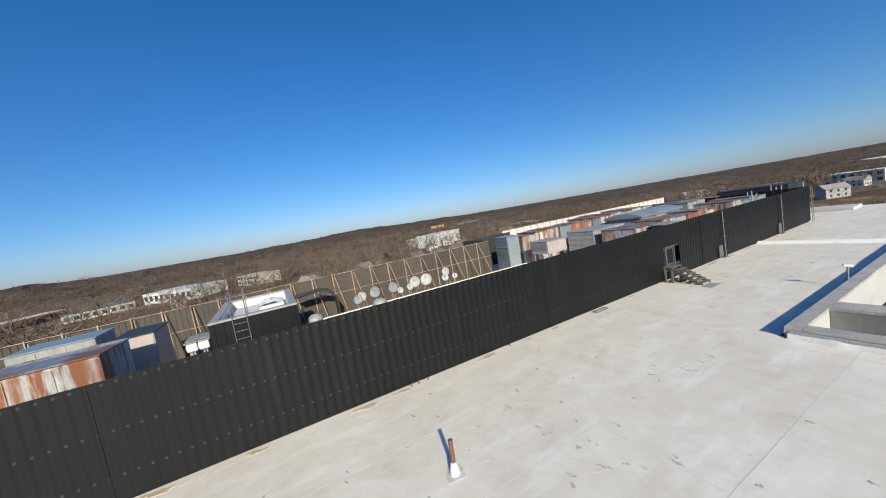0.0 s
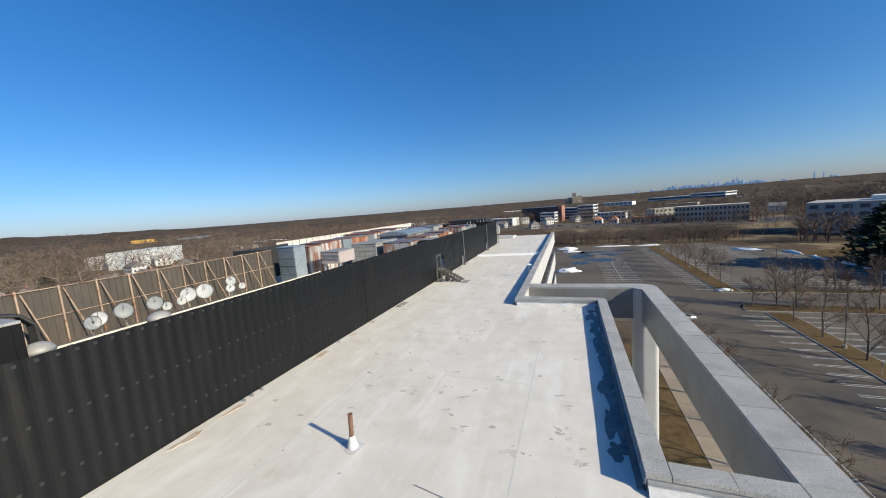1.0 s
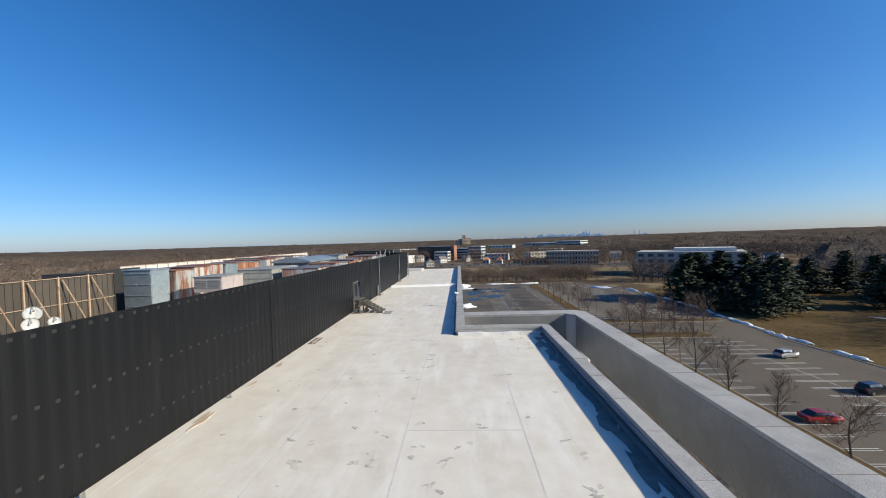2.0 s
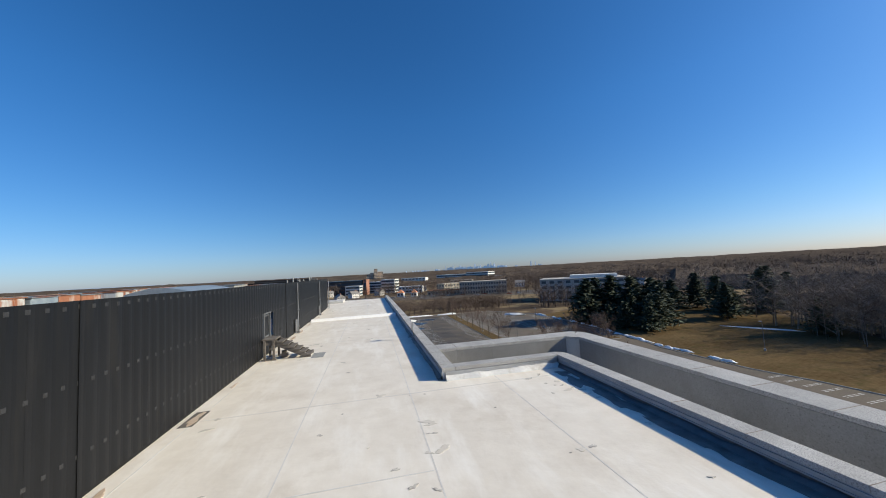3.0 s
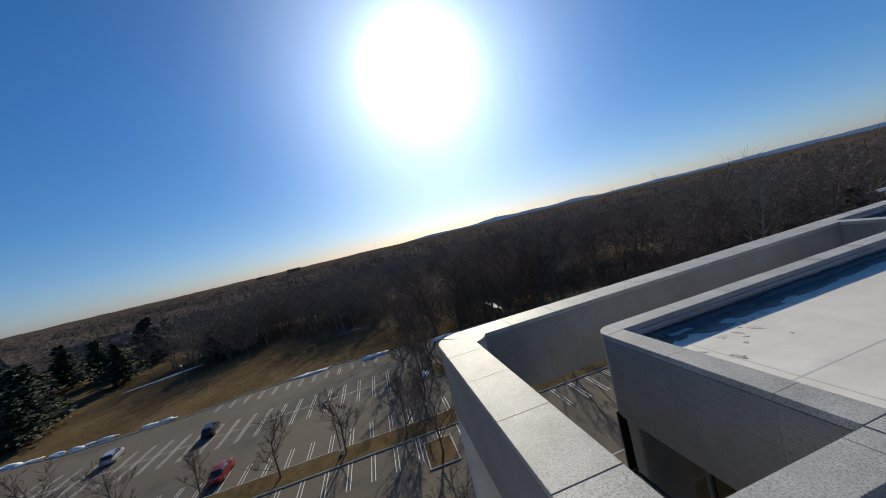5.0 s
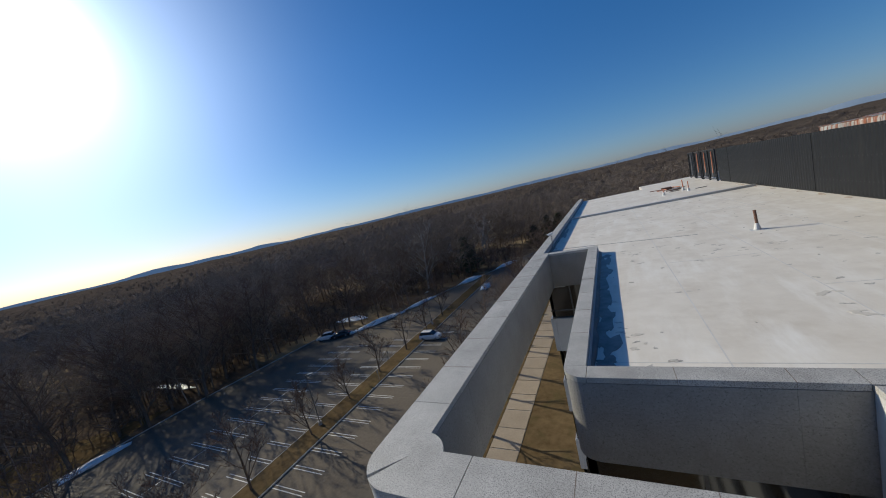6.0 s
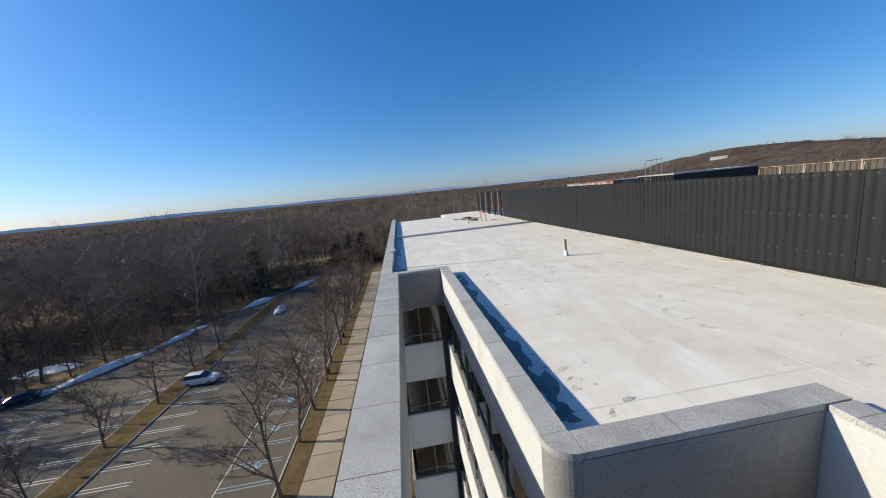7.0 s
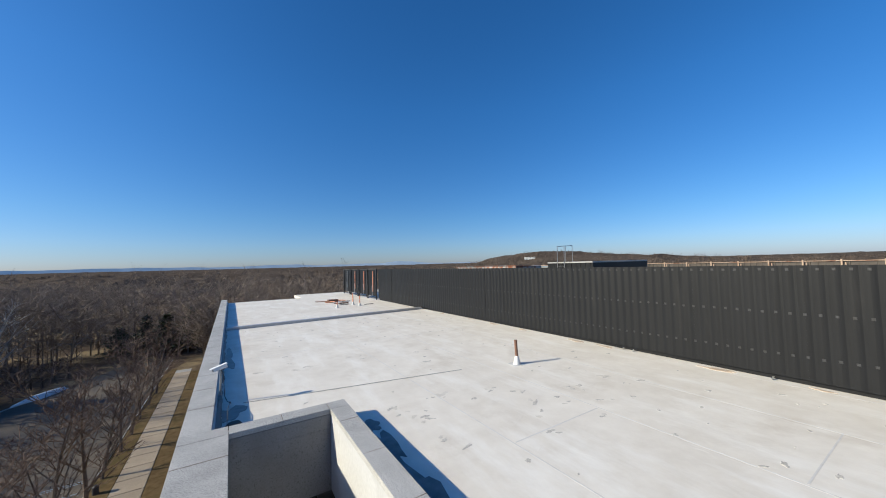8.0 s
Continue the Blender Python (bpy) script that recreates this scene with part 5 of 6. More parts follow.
# broken windrow of ploughed snow along the field edge of the car park
rs = random.Random(19)
BANK = [(89.0, 150), (90.2, 130), (89.4, 113), (86.8, 95), (85.6, 84), (85.9, 74), (86.3, 64)]
for (xa, ya), (xb, yb) in zip(BANK, BANK[1:]):
    for k in range(max(2, round((ya - yb) / 3.4))):
        if rs.random() < 0.16:
            continue
        q = (k + rs.uniform(0.1, 0.9)) / max(2, round((ya - yb) / 3.4))
        lump(xa + (xb - xa) * q + rs.uniform(-0.5, 0.5), ya + (yb - ya) * q, rs.uniform(0.45, 0.9), rs.uniform(1.0, 2.3), rs.uniform(0.3, 0.65), rs.uniform(0, 90), rs.uniform(-12, 12))
rs = random.Random(5)
for x, y, rx, ry, turn in ((131, 90, 10.8, 1.3, -60), (80, -49, 5, 2.2, 0), (102, -14, 7, 1.0, 0)):
    ph = [rs.uniform(0, 6.28) for _ in range(3)]
    b = prism([(rx * (1 + 0.18 * math.sin(2 * q + ph[0]) + 0.1 * math.sin(5 * q + ph[1])) * math.cos(q), ry * (1 + 0.2 * math.sin(3 * q + ph[2])) * math.sin(q)) for q in (math.tau * i / 28 for i in range(28))], 0.0, 0.10)
    bmesh.ops.transform(b, matrix=pose(x, y, GZ, 0, 0, turn), verts=b.verts)
    tagged(part("snow_patch", b, M_SNOW), "thin patch of old snow on dormant grass", "snow", "snow patches")
for x, y, rx, ry in ((15, 163, 5, 9), (22, 150, 6, 5), (19, 173, 8, 3), (27, 165, 4, 3), (13, 142, 4, 4), (34, 176, 5, 2)):
    b = prism([(x + rx * (1 + 0.45 * rs.uniform(-1, 1)) * math.cos(math.tau * i / 22), y + ry * (1 + 0.45 * rs.uniform(-1, 1)) * math.sin(math.tau * i / 22)) for i in range(22)], LZ - 0.01, LZ + 0.006)
    tagged(part("puddle", b, M_PUDDLE), "shallow dark puddle on worn asphalt", "puddle", "puddles")


# ---------------------------------------------------------------- trees
def branch_set(seed, height, spread, depth, trunk=0.18, first=0.22):
    """Segments (p, q, r0, r1, level) of a bare tree."""
    r = random.Random(seed)
    out = []

    def grow(p, d, length, rad, level):
        n = 2 if level else 4
        q = p
        for i in range(n):
            d2 = (d + Vector((r.uniform(-1, 1), r.uniform(-1, 1), r.uniform(-0.3, 0.6))) * (0.10 if level == 0 else 0.20)).normalized()
            e = q + d2 * length / n
            r0, r1 = rad * (1 - 0.5 * i / n), rad * (1 - 0.5 * (i + 1) / n)
            out.append((q.copy(), e.copy(), r0, r1, level))
            if level < depth and (level or (i + 1) / n > first):
                for _ in range(2 if level == 0 else r.choice((1, 2, 2))):
                    a = r.uniform(0, math.tau)
                    side = Vector((math.cos(a), math.sin(a), 0))
                    up = r.uniform(0.35, 0.9) if level == 0 else r.uniform(0.0, 0.8)
                    grow(e, (side * spread + Vector((0, 0, up)) + d2 * 0.5).normalized(), length * r.uniform(0.42, 0.62), r1 * 0.6, level + 1)
            q, d = e, d2
        if level < depth:
            grow(q, d, length * 0.5, rad * 0.45, level + 1)

    grow(Vector((0, 0, 0)), Vector((0, 0, 1)), height * 0.62, trunk, 0)
    return out


def seg_mesh(name, segs, mat, sides=3, rmin=0.006):
    vs, fs = [], []
    for p, q, r0, r1, lv in segs:
        d = (q - p).normalized()
        u = d.orthogonal().normalized()
        w = d.cross(u)
        k = len(vs)
        if lv >= 4:
            a = k * 0.7
            u = (u * math.cos(a) + w * math.sin(a)) * max(r0, rmin)
            vs.extend((p - u, p + u, q + u * 0.6, q - u * 0.6))
            fs.append((k, k + 1, k + 2, k + 3))
            continue
        ns = 6 if lv == 0 else sides
        for c, rr in ((p, max(r0, rmin)), (q, max(r1, rmin))):
            for j in range(ns):
                a = math.tau * j / ns
                vs.append(c + (u * math.cos(a) + w * math.sin(a)) * rr)
        for j in range(ns):
            fs.append((k + j, k + (j + 1) % ns, k + ns + (j + 1) % ns, k + ns + j))
    me = bpy.data.meshes.new(name)
    me.from_pydata(vs, [], fs)
    me.materials.append(mat)
    return me


TREES = []
for i in range(4):
    segs = branch_set(20 + i, (6.2, 7.2, 9.0, 9.8)[i], (0.80, 0.85, 0.86, 0.92)[i], 4, (0.11, 0.12, 0.15, 0.16)[i])
    tr = thing("bare_tree", "young leafless tree with fine reddish-brown twigs", "tree", "car park trees")
    a = new("trunk", seg_mesh("trunk", [s for s in segs if s[4] <= 1], M_BARK))
    c = new("crown", seg_mesh("crown", [s for s in segs if s[4] > 1], M_TWIG, rmin=0.017))
    a.parent = c.parent = tr
    TREES.append(tr)
spots = [(26.6, y) for y in (-9.8, -16.6, -22.5, -28.5, -34.8, -41.2, -47.5, -54, -60.5, -67, -73.5, -80)] 
young = [(26.4, y) for y in (9, 17, 24, 30, 37, 44, 51, 58)]
isl = [(49.4, -46.5 + 8.1 * k) for k in range(16)]
nis = [(47.7, 104 + 9.5 * k) for k in range(9)] + [(47.1, 85.4), (51.4, 85.4), (54.2, 85.0), (58, 84), (62, 84.5), (67, 84), (68.8, 99.5), (57, 99), (62.5, 99), (75, 99), (80, 99), (71.5, 88), (72.4, 16.5), (65.3, 11.5), (68.2, 13.2), (51.4, 15.3), (46, 9.3), (59.5, 14.5), (42.8, 15.2)]
edge = [(84.5, 14), (88, 6), (85.6, -3), (91, -9), (84.2, -12), (89, -18), (83.6, -22), (86.5, -29), (81.5, -38), (76, -44), (97, -2), (95, -26), (70.5, -49), (66, -58)]
rs = random.Random(8)
used = [False] * 4
for k, (x, y) in enumerate(spots + young + isl + nis + edge):
    old = k >= len(spots + young + isl + nis)
    i = rs.choice((2, 3)) if k < len(spots) or old else rs.choice((0, 1))
    s = rs.uniform(0.85, 1.15)
    s *= 1.7 if old else 1.3 if k < len(spots) else 1.15
    m = pose(x + rs.uniform(-0.25, 0.25), y + rs.uniform(-0.6, 0.6), GZ + 0.05, 0, 0, rs.uniform(0, 360)) @ Matrix.Scale(s, 4)
    if not used[i]:
        used[i] = True
        TREES[i].matrix_basis = m
    else:
        copy_thing(TREES[i], m @ Matrix.Diagonal((1 / TREES[i].scale.x, 1 / TREES[i].scale.y, 1 / TREES[i].scale.z, 1)))


# woods: bare trees as ribbons, many in one mesh
def ribbon_tree(seed, height, n_twigs, wide=1.0):
    r = random.Random(seed)
    tri_v, quads = [], []

    def ribbon(p, q, w0, w1):
        d = (q - p).normalized()
        a = r.uniform(0, math.tau)
        u = d.orthogonal().normalized()
        u = (u * math.cos(a) + d.cross(u) * math.sin(a))
        k = len(tri_v)
        w0, w1 = w0 * wide, w1 * wide
        tri_v.extend([p - u * w0, p + u * w0, q + u * w1, q - u * w1])
        quads.append((k, k + 1, k + 2, k + 3))

    lean = Vector((r.uniform(-0.12, 0.12), r.uniform(-0.12, 0.12), 1))
    top = lean * height
    for a in range(2):
        ribbon(Vector((0, 0, -0.5)), lean * height * 0.42, 0.17, 0.11)
        ribbon(lean * height * 0.42, top * 0.85, 0.10, 0.03)
    limbs = []
    for i in range(13):
        t = 0.20 + 0.60 * i / 13
        base = lean * height * t
        a = i * 2.4 + r.uniform(-0.5, 0.5)
        ln = height * (0.54 - 0.30 * t) * r.uniform(0.85, 1.2)
        bend = base + Vector((math.cos(a) * ln * 0.6, math.sin(a) * ln * 0.6, ln * r.uniform(0.15, 0.5)))
        tip = bend + Vector((math.cos(a) * ln * 0.5, math.sin(a) * ln * 0.5, ln * r.uniform(0.25, 0.75)))
        ribbon(base, bend, 0.08, 0.05)
        ribbon(bend, tip, 0.05, 0.02)
        limbs.append((base, bend))
        limbs.append((bend, tip))
        limbs.append((bend, tip))
    for i in range(n_twigs):
        b, t = r.choice(limbs)
        s = r.uniform(0.25, 1.0)
        p = b.lerp(t, s)
        d = Vector((r.gauss(0, 1), r.gauss(0, 1), r.gauss(0.45, 0.8))).normalized()
        ln = height * r.uniform(0.07, 0.19)
        ribbon(p, p + d * ln, 0.034, 0.014)
    return np.array([tuple(v) for v in tri_v]), np.array(quads)


def scatter(name, label, kinds, places, mat, category="woods"):
    """Many trees in one mesh. places: x, y, z, scale, turn."""
    V, F, off = [], [], 0
    for i, (x, y, z, s, t) in enumerate(places):
        v, f = kinds[i % len(kinds)]
        c, sn = math.cos(t), math.sin(t)
        w = v * s
        V.append(np.stack([w[:, 0] * c - w[:, 1] * sn + x, w[:, 0] * sn + w[:, 1] * c + y, w[:, 2] + z], 1))
        F.append(f + off)
        off += len(v)
    V, F = np.concatenate(V), np.concatenate(F)
    me = bpy.data.meshes.new(name)
    me.vertices.add(len(V))
    me.vertices.foreach_set("co", V.astype(np.float32).ravel())
    me.loops.add(F.size)
    me.loops.foreach_set("vertex_index", F.astype(np.int32).ravel())
    me.polygons.add(len(F))
    me.polygons.foreach_set("loop_start", np.arange(0, F.size, F.shape[1], dtype=np.int32))
    me.update(calc_edges=True)
    me.materials.append(mat)
    return tagged(new(name, me), label, category, kind="stuff")


def bump(a, c, s):
    d = (a - c + 180) % 360 - 180
    return math.exp(-(d / s) ** 2)


def canopy_height(a, r):
    """Height of the far tree tops above the car park, by bearing and range."""
    h = 7.5 + 34 * (r / 4500) ** 1.0
    h += 36 * bump(a, -132, 10) * math.exp(-((r - 1000) / 180) ** 2)
    h += 20 * bump(a, -118, 14) * math.exp(-((r - 1000) / 400) ** 2)
    h += 26 * bump(a, -76, 20) * math.exp(-((r - 1600) / 600) ** 2)
    h += 9 * bump(a, 162, 8) * math.exp(-((r - 700) / 250) ** 2)
    return h


KINDS = [ribbon_tree(40 + i, 13 + 1.1 * i, 270, 0.72) for i in range(7)]
LIGHT_FINE = [ribbon_tree(80 + i, 13 + 1.2 * i, 170, 1.0) for i in range(5)]
LIGHT = [ribbon_tree(50 + i, 13 + 1.3 * i, 96, 1.6) for i in range(5)]
COARSE = [ribbon_tree(90 + i, 13 + 1.3 * i, 56, 2.3) for i in range(5)]
SHRUBS = [ribbon_tree(60 + i, 5.0 + 0.5 * i, 60) for i in range(4)]
rs = random.Random(17)


def lot_side(x, y):
    """True east of the car park's ragged edge."""
    if y < -97:
        return x > 45 or y < -114
    for (x0, y0), (x1, y1) in zip(EDGE, EDGE[1:]):
        if y0 <= y <= y1:
            return x > x0 + (x1 - x0) * (y - y0) / (y1 - y0) + 3
    return False


def fill(n, x0, x1, y0, y1, keep=lambda x, y: True, lo=0.75, hi=1.2, dense=0.0):
    out = []
    while len(out) < n:
        x, y = rs.uniform(x0, x1), rs.uniform(y0, y1)
        if dense and noise.noise((x * 0.02, y * 0.02, 1.3)) < dense - 0.5:
            continue
        if keep(x, y):
            out.append((x, y, GZ, rs.uniform(lo, hi), rs.uniform(0, 6.28)))
    return out


HOUSES = [(-200, 10), (-214, 53), (-208, 64), (-210, 91), (-213, 103), (-209, 121), (-236, 140), (-150, 150), (-300, 160), (-120, 210), (-90, 260), (-140, 290), (-60, 300), (-262, -62), (-200, 220), (118, -112),
          (150, -150), (175, -95), (140, -205), (205, -170), (-110, 330), (-30, 350), (-70, 380), (240, 280), (270, 300), (-190, 170), (-280, 130), (-250, 190), (-150, 230), (10, 420), (-50, 440), (70, 460), (-15, 395),
          (150, 420), (185, 400), (95, -150), (120, -175)]


def clear_shops(x, y):
    """Trees crowd the town but for the road and the shop car park."""
    if x > 0 and 0.13 < x / y < 0.40 and y > 500:
        return False
    return not (-70 < x < 195 and 345 - 0.29 * (x + 60) < y < 412 - 0.29 * (x + 60) and rs.random() < 0.85)


def west_wood(x, y):
    """Where trees stand on the town side: clear of houses, thin round the shops."""
    if x > -75 or (-440 < x < -215 and -240 < y < -10 and rs.random() < 0.85):
        return False
    return all((x - p) ** 2 + (y - q) ** 2 > 150 and not (p < x < p + 32 and abs(y - q) < 9) for p, q in HOUSES)


east = fill(320, 60, 200, -260, 10, lot_side, 0.75, 1.3, 0.42) + fill(190, 46, 150, -135, -32, lot_side, 0.75, 1.35, 0.42) + fill(130, 92, 180, -45, 18, lot_side, 0.7, 1.2) + fill(46, 86, 106, -36, -4, lambda x, y: True, 0.8, 1.25) + fill(30, -30, 45, -170, -118, lo=1.15, hi=1.38)
east_far = fill(90, 124, 164, 60, 95, lambda x, y: x > 120 + (y - 60) * 0.6, 0.75, 1.1) + fill(330, 100, 190, 15, 95, lambda x, y: x > 106 + (y - 10) * 0.75, 0.75, 1.15) + fill(170, 150, 420, 18, 260, lambda x, y: x > 150 + 25 * math.sin(y * 0.05))
south = fill(200, -170, 60, -300, -118, lambda x, y: True, 0.85, 1.2) + fill(90, -60, 12, -118, -60) + fill(60, 10, 20, -116, -100) + fill(150, -20, 75, -190, -116)
town = fill(820, -240, 330, 330, 680, lambda x, y: clear_shops(x, y), 0.6, 1.05) + fill(120, 40, 250, 262, 330, lambda x, y: y > 345 - 0.3 * x, 0.5, 0.8) + fill(34, 105, 190, 180, 222, lambda x, y: 0.7 * (x - 123) + (y - 221) < -6, 0.6, 0.85) + fill(1500, -600, -60, -360, 420, west_wood, 0.7, 1.2)
west = fill(240, -235, -70, -60, 260, lambda x, y: x < -85 and west_wood(x, y), 0.65, 1.1)
scatter("woods_west", "tall bare brown trees behind the office roof", KINDS, west, M_TOWNTREE)
east_mid = fill(190, 190, 350, -340, 20, lambda x, y: True, 0.9, 1.2) + fill(150, 60, 190, -340, -250, lambda x, y: True, 0.9, 1.2)
scatter("woods_east_far", "bare brown winter woods deeper to the east", LIGHT_FINE, east_mid, M_WOODS)
scatter("woods_east", "dense bare brown winter woods beyond the car park", KINDS, east, M_WOODS)
scatter("woods_north_east", "bare brown winter woods behind the field", LIGHT_FINE, east_far, M_WOODS)
scatter("woods_south", "dense bare brown winter woods south of the offices", LIGHT_FINE, south, M_WOODS)
mid = []
while len(mid) < 1500:
    a, r = rs.choice((rs.uniform(22, 100), rs.uniform(-125, -40))), rs.uniform(420, 1000)
    lift = canopy_height(a, r) - 9 if r > 560 or (r > 430 and a < 0) or a > 60 else 0
    mid.append((r * math.sin(radians(a)), r * math.cos(radians(a)), GZ + max(0, lift - 2), rs.uniform(0.7, 1.1), rs.uniform(0, 6.28)))
scatter("mid_woods", "bare brown trees rising in the middle distance", COARSE, mid, M_TOWNTREE)
scatter("town_trees", "bare street and garden trees among the town", COARSE, town, M_TOWNTREE)
hill = []
while len(hill) < 420:
    a, r = rs.uniform(-146, -108), rs.uniform(700, 1080)
    x, y = r * math.sin(radians(a)), r * math.cos(radians(a))
    top = 36 * math.exp(-((a + 132) / 10) ** 2) * math.exp(-((r - 1000) / 180) ** 2)
    if abs(a + 133.4) < 2.4 and r < 850:
        continue
    hill.append((x, y, GZ + top + 4, rs.uniform(0.8, 1.25), rs.uniform(0, 6.28)))
scatter("hill_trees", "bare trees on the low western hill", LIGHT, hill, M_TOWNTREE)
scatter("roadside_scrub", "low bare scrub and saplings along the main road", LIGHT_FINE, fill(190, -60, 140, 200, 330, lambda x, y: x < 100 or y > 190, 0.28, 0.62), M_TOWNTREE)
scatter("thicket", "low bare thicket along the car park edge", SHRUBS, fill(420, -30, 92, 197, 236, lambda x, y: True, 0.7, 1.3) + fill(440, 46, 125, -115, 14, lambda x, y: lot_side(x, y) and not lot_side(x - 34, y), 0.45, 1.15), M_TOWNTREE)


# conifers
def conifer(seed, height, label):
    r = random.Random(seed)
    b = bmesh.new()
    whorls = 22
    for i in range(whorls):
        t = i / (whorls - 1)
        z = height * (0.12 + 0.86 * t)
        ln = height * 0.34 * (1 - t) ** 0.7 * r.uniform(0.75, 1.15) + 0.25
        for j in range(8 if t < 0.8 else 5):
            if r.random() < 0.12:
                continue
            a = r.uniform(0, math.tau)
            l2 = ln * r.uniform(0.65, 1.2)
            droop = r.uniform(-0.25, 0.15)
            for s in range(4):
                u = (s + 0.6) / 4
                c = Vector((math.cos(a) * l2 * u, math.sin(a) * l2 * u, z + droop * l2 * u))
                for q in range(2):
                    d = Vector((r.gauss(0, 1) + math.cos(a), r.gauss(0, 1) + math.sin(a), r.gauss(0, 0.45))).normalized()
                    w = d.cross(Vector((r.gauss(0, 0.6), r.gauss(0, 0.6), 1))).normalized() * (0.34 + 0.13 * (1 - u)) * height / 12
                    e = d * (0.65 + 0.3 * r.random()) * height / 12
                    v = [b.verts.new(c - w), b.verts.new(c + w * 0.7), b.verts.new(c + e + w * 0.25), b.verts.new(c + e - w * 0.3)]
                    b.faces.new(v)
    ob = thing("pine_tree", label, "tree", "pines")
    part("crown", b, M_PINE, ob)
    part("trunk", tube((0, 0, 0), (0, 0, height * 0.95), height * 0.016, 0.03, 8), M_BARK, ob)
    return ob


PINES = [conifer(70 + i, 14 + 2.5 * i, "dark green pine with drooping boughs among bare trees") for i in range(3)]
PINE_SPOTS = [(93, 127, 18.5), (99, 101, 11), (104, 103, 12.5), (110, 108, 15), (116, 114, 16.5), (119, 121, 17), (107, 129, 19), (100, 131, 17), (114, 126, 18), (120, 131, 16), (96, 109, 10), (103, 114, 12), (92, 113, 9), (110, 119, 13), (126, 137, 17), (97, 134, 16), (104, 136, 18),
              (149, 140, 14.5), (156, 146, 13), (168, 143, 17), (162, 138, 15), (140, 107, 14.5), (146, 110, 13), (158, 125, 16), (177, 118, 19.5), (189, 117, 16), (183, 124, 17), (171, 112, 14), (135, 76, 11),
              (58, -88, 13), (30, -122, 12), (24, -126, 13), (36, -130, 11), (41, -124, 9), (-190, 62, 13)]
rs = random.Random(3)
for k, (x, y, h) in enumerate(PINE_SPOTS):
    f = h / (14 + 2.5 * (k % 3))
    m = pose(x, y, GZ, 0, 0, rs.uniform(0, 360)) @ Matrix.Diagonal((f * rs.uniform(1.15, 1.5), f * rs.uniform(1.15, 1.5), f, 1))
    if k < 3:
        PINES[k].matrix_basis = m
    else:
        p = PINES[k % 3]
        copy_thing(p, m @ Matrix.Diagonal((1 / p.scale.x, 1 / p.scale.y, 1 / p.scale.z, 1)))

# ---------------------------------------------------------------- far canopy, hills, skyline
vs, fs = [], []
NA, NR = 540, 64
for i in range(NR):
    r = 330 * (4600 / 330) ** (i / (NR - 1))
    for j in range(NA):
        a = 360 * j / NA
        x, y = r * math.sin(radians(a)), r * math.cos(radians(a))
        inner = 1.0 if not ((r < 560 and bump(a, 5, 38) > 0.3) or (r < 430 and bump(a, -90, 38) > 0.3)) else 0.0
        w = min(1.0, r / 700)
        z = canopy_height(a, r) + 3.2 * noise.noise((x * 0.02, y * 0.02, 0)) * (0.6 + w) + 2.2 * noise.noise((x * 0.07, y * 0.07, 4)) + 6 * w * noise.noise((x * 0.004, y * 0.004, 7))
        z = GZ + (z - 1.6 if inner and i else -0.5)
        vs.append((x, y, z))
for i in range(NR - 1):
    for j in range(NA):
        k, k2 = i * NA + j, i * NA + (j + 1) % NA
        fs.append((k, k2, k2 + NA, k + NA))
me = bpy.data.meshes.new("distant_woods")
me.from_pydata(vs, [], fs)
me.materials.append(M_CANOPY)
tagged(new("distant_woods", me), "rolling bare brown tree canopy out to the horizon", "woods", kind="stuff")
# jagged tree tops standing out of it
rs = random.Random(23)
broom_v, broom_q = [], []
for s in range(10):
    a = s * 2.399
    f = (s + 0.5) / 10
    w = 0.24 + 0.10 * (s % 3)
    d = Vector((math.cos(a) * 5.2 * f ** 0.6, math.sin(a) * 5.2 * f ** 0.6, 8.6 - 4.6 * f ** 1.4))
    u = Vector((-math.sin(a), math.cos(a), 0)) * w
    k = len(broom_v)
    o = Vector((0, 0, 0.5))
    broom_v += [o - u * 0.5, o + u * 0.5, d + u * 1.5, d - u * 0.9]
    broom_q.append((k, k + 1, k + 2, k + 3))
BROOM = [(np.array([tuple(v) for v in broom_v]), np.array(broom_q))]
tops = []
for k in range(6500):
    a = rs.uniform(0, 360)
    r = 340 * (3600 / 340) ** (rs.random() ** 1.15)
    if (r < 575 and bump(a, 5, 38) > 0.3) or (r < 440 and bump(a, -90, 38) > 0.3):
        continue
    x, y = r * math.sin(radians(a)), r * math.cos(radians(a))
    tops.append((x, y, GZ + canopy_height(a, r) - 3.2 + rs.uniform(-1, 1.2), rs.uniform(0.32, 0.66) * (1 + r / 7000), rs.uniform(0, 6.28)))
scatter("distant_tree_tops", "bare brown tree tops of the far woods", BROOM, tops, M_TOPS)


def ridge(name, r, label, height, a0, a1, seed, mat):
    b = bmesh.new()
    n = 160
    lo, hi, bk = [], [], []
    for i in range(n + 1):
        a = a0 + (a1 - a0) * i / n
        s, c = math.sin(radians(a)), math.cos(radians(a))
        e = min(1.0, 6 * i / n, 6 * (n - i) / n)
        h = height * e * (0.52 + 0.50 * noise.noise((a * 0.11, seed, 0)) + 0.16 * noise.noise((a * 0.3, seed, 2)) + 0.05 * noise.noise((a * 1.3, seed, 5)))
        lo.append(b.verts.new((r * s, r * c, GZ)))
        hi.append(b.verts.new(((r + 90) * s, (r + 90) * c, GZ + 24 + h)))
        bk.append(b.verts.new(((r + 190) * s, (r + 190) * c, GZ)))
    for i in range(n):
        b.faces.new((lo[i], lo[i + 1], hi[i + 1], hi[i]))
        b.faces.new((hi[i], hi[i + 1], bk[i + 1], bk[i]))
    tagged(part(name, b, mat), label, "hills", kind="structure")


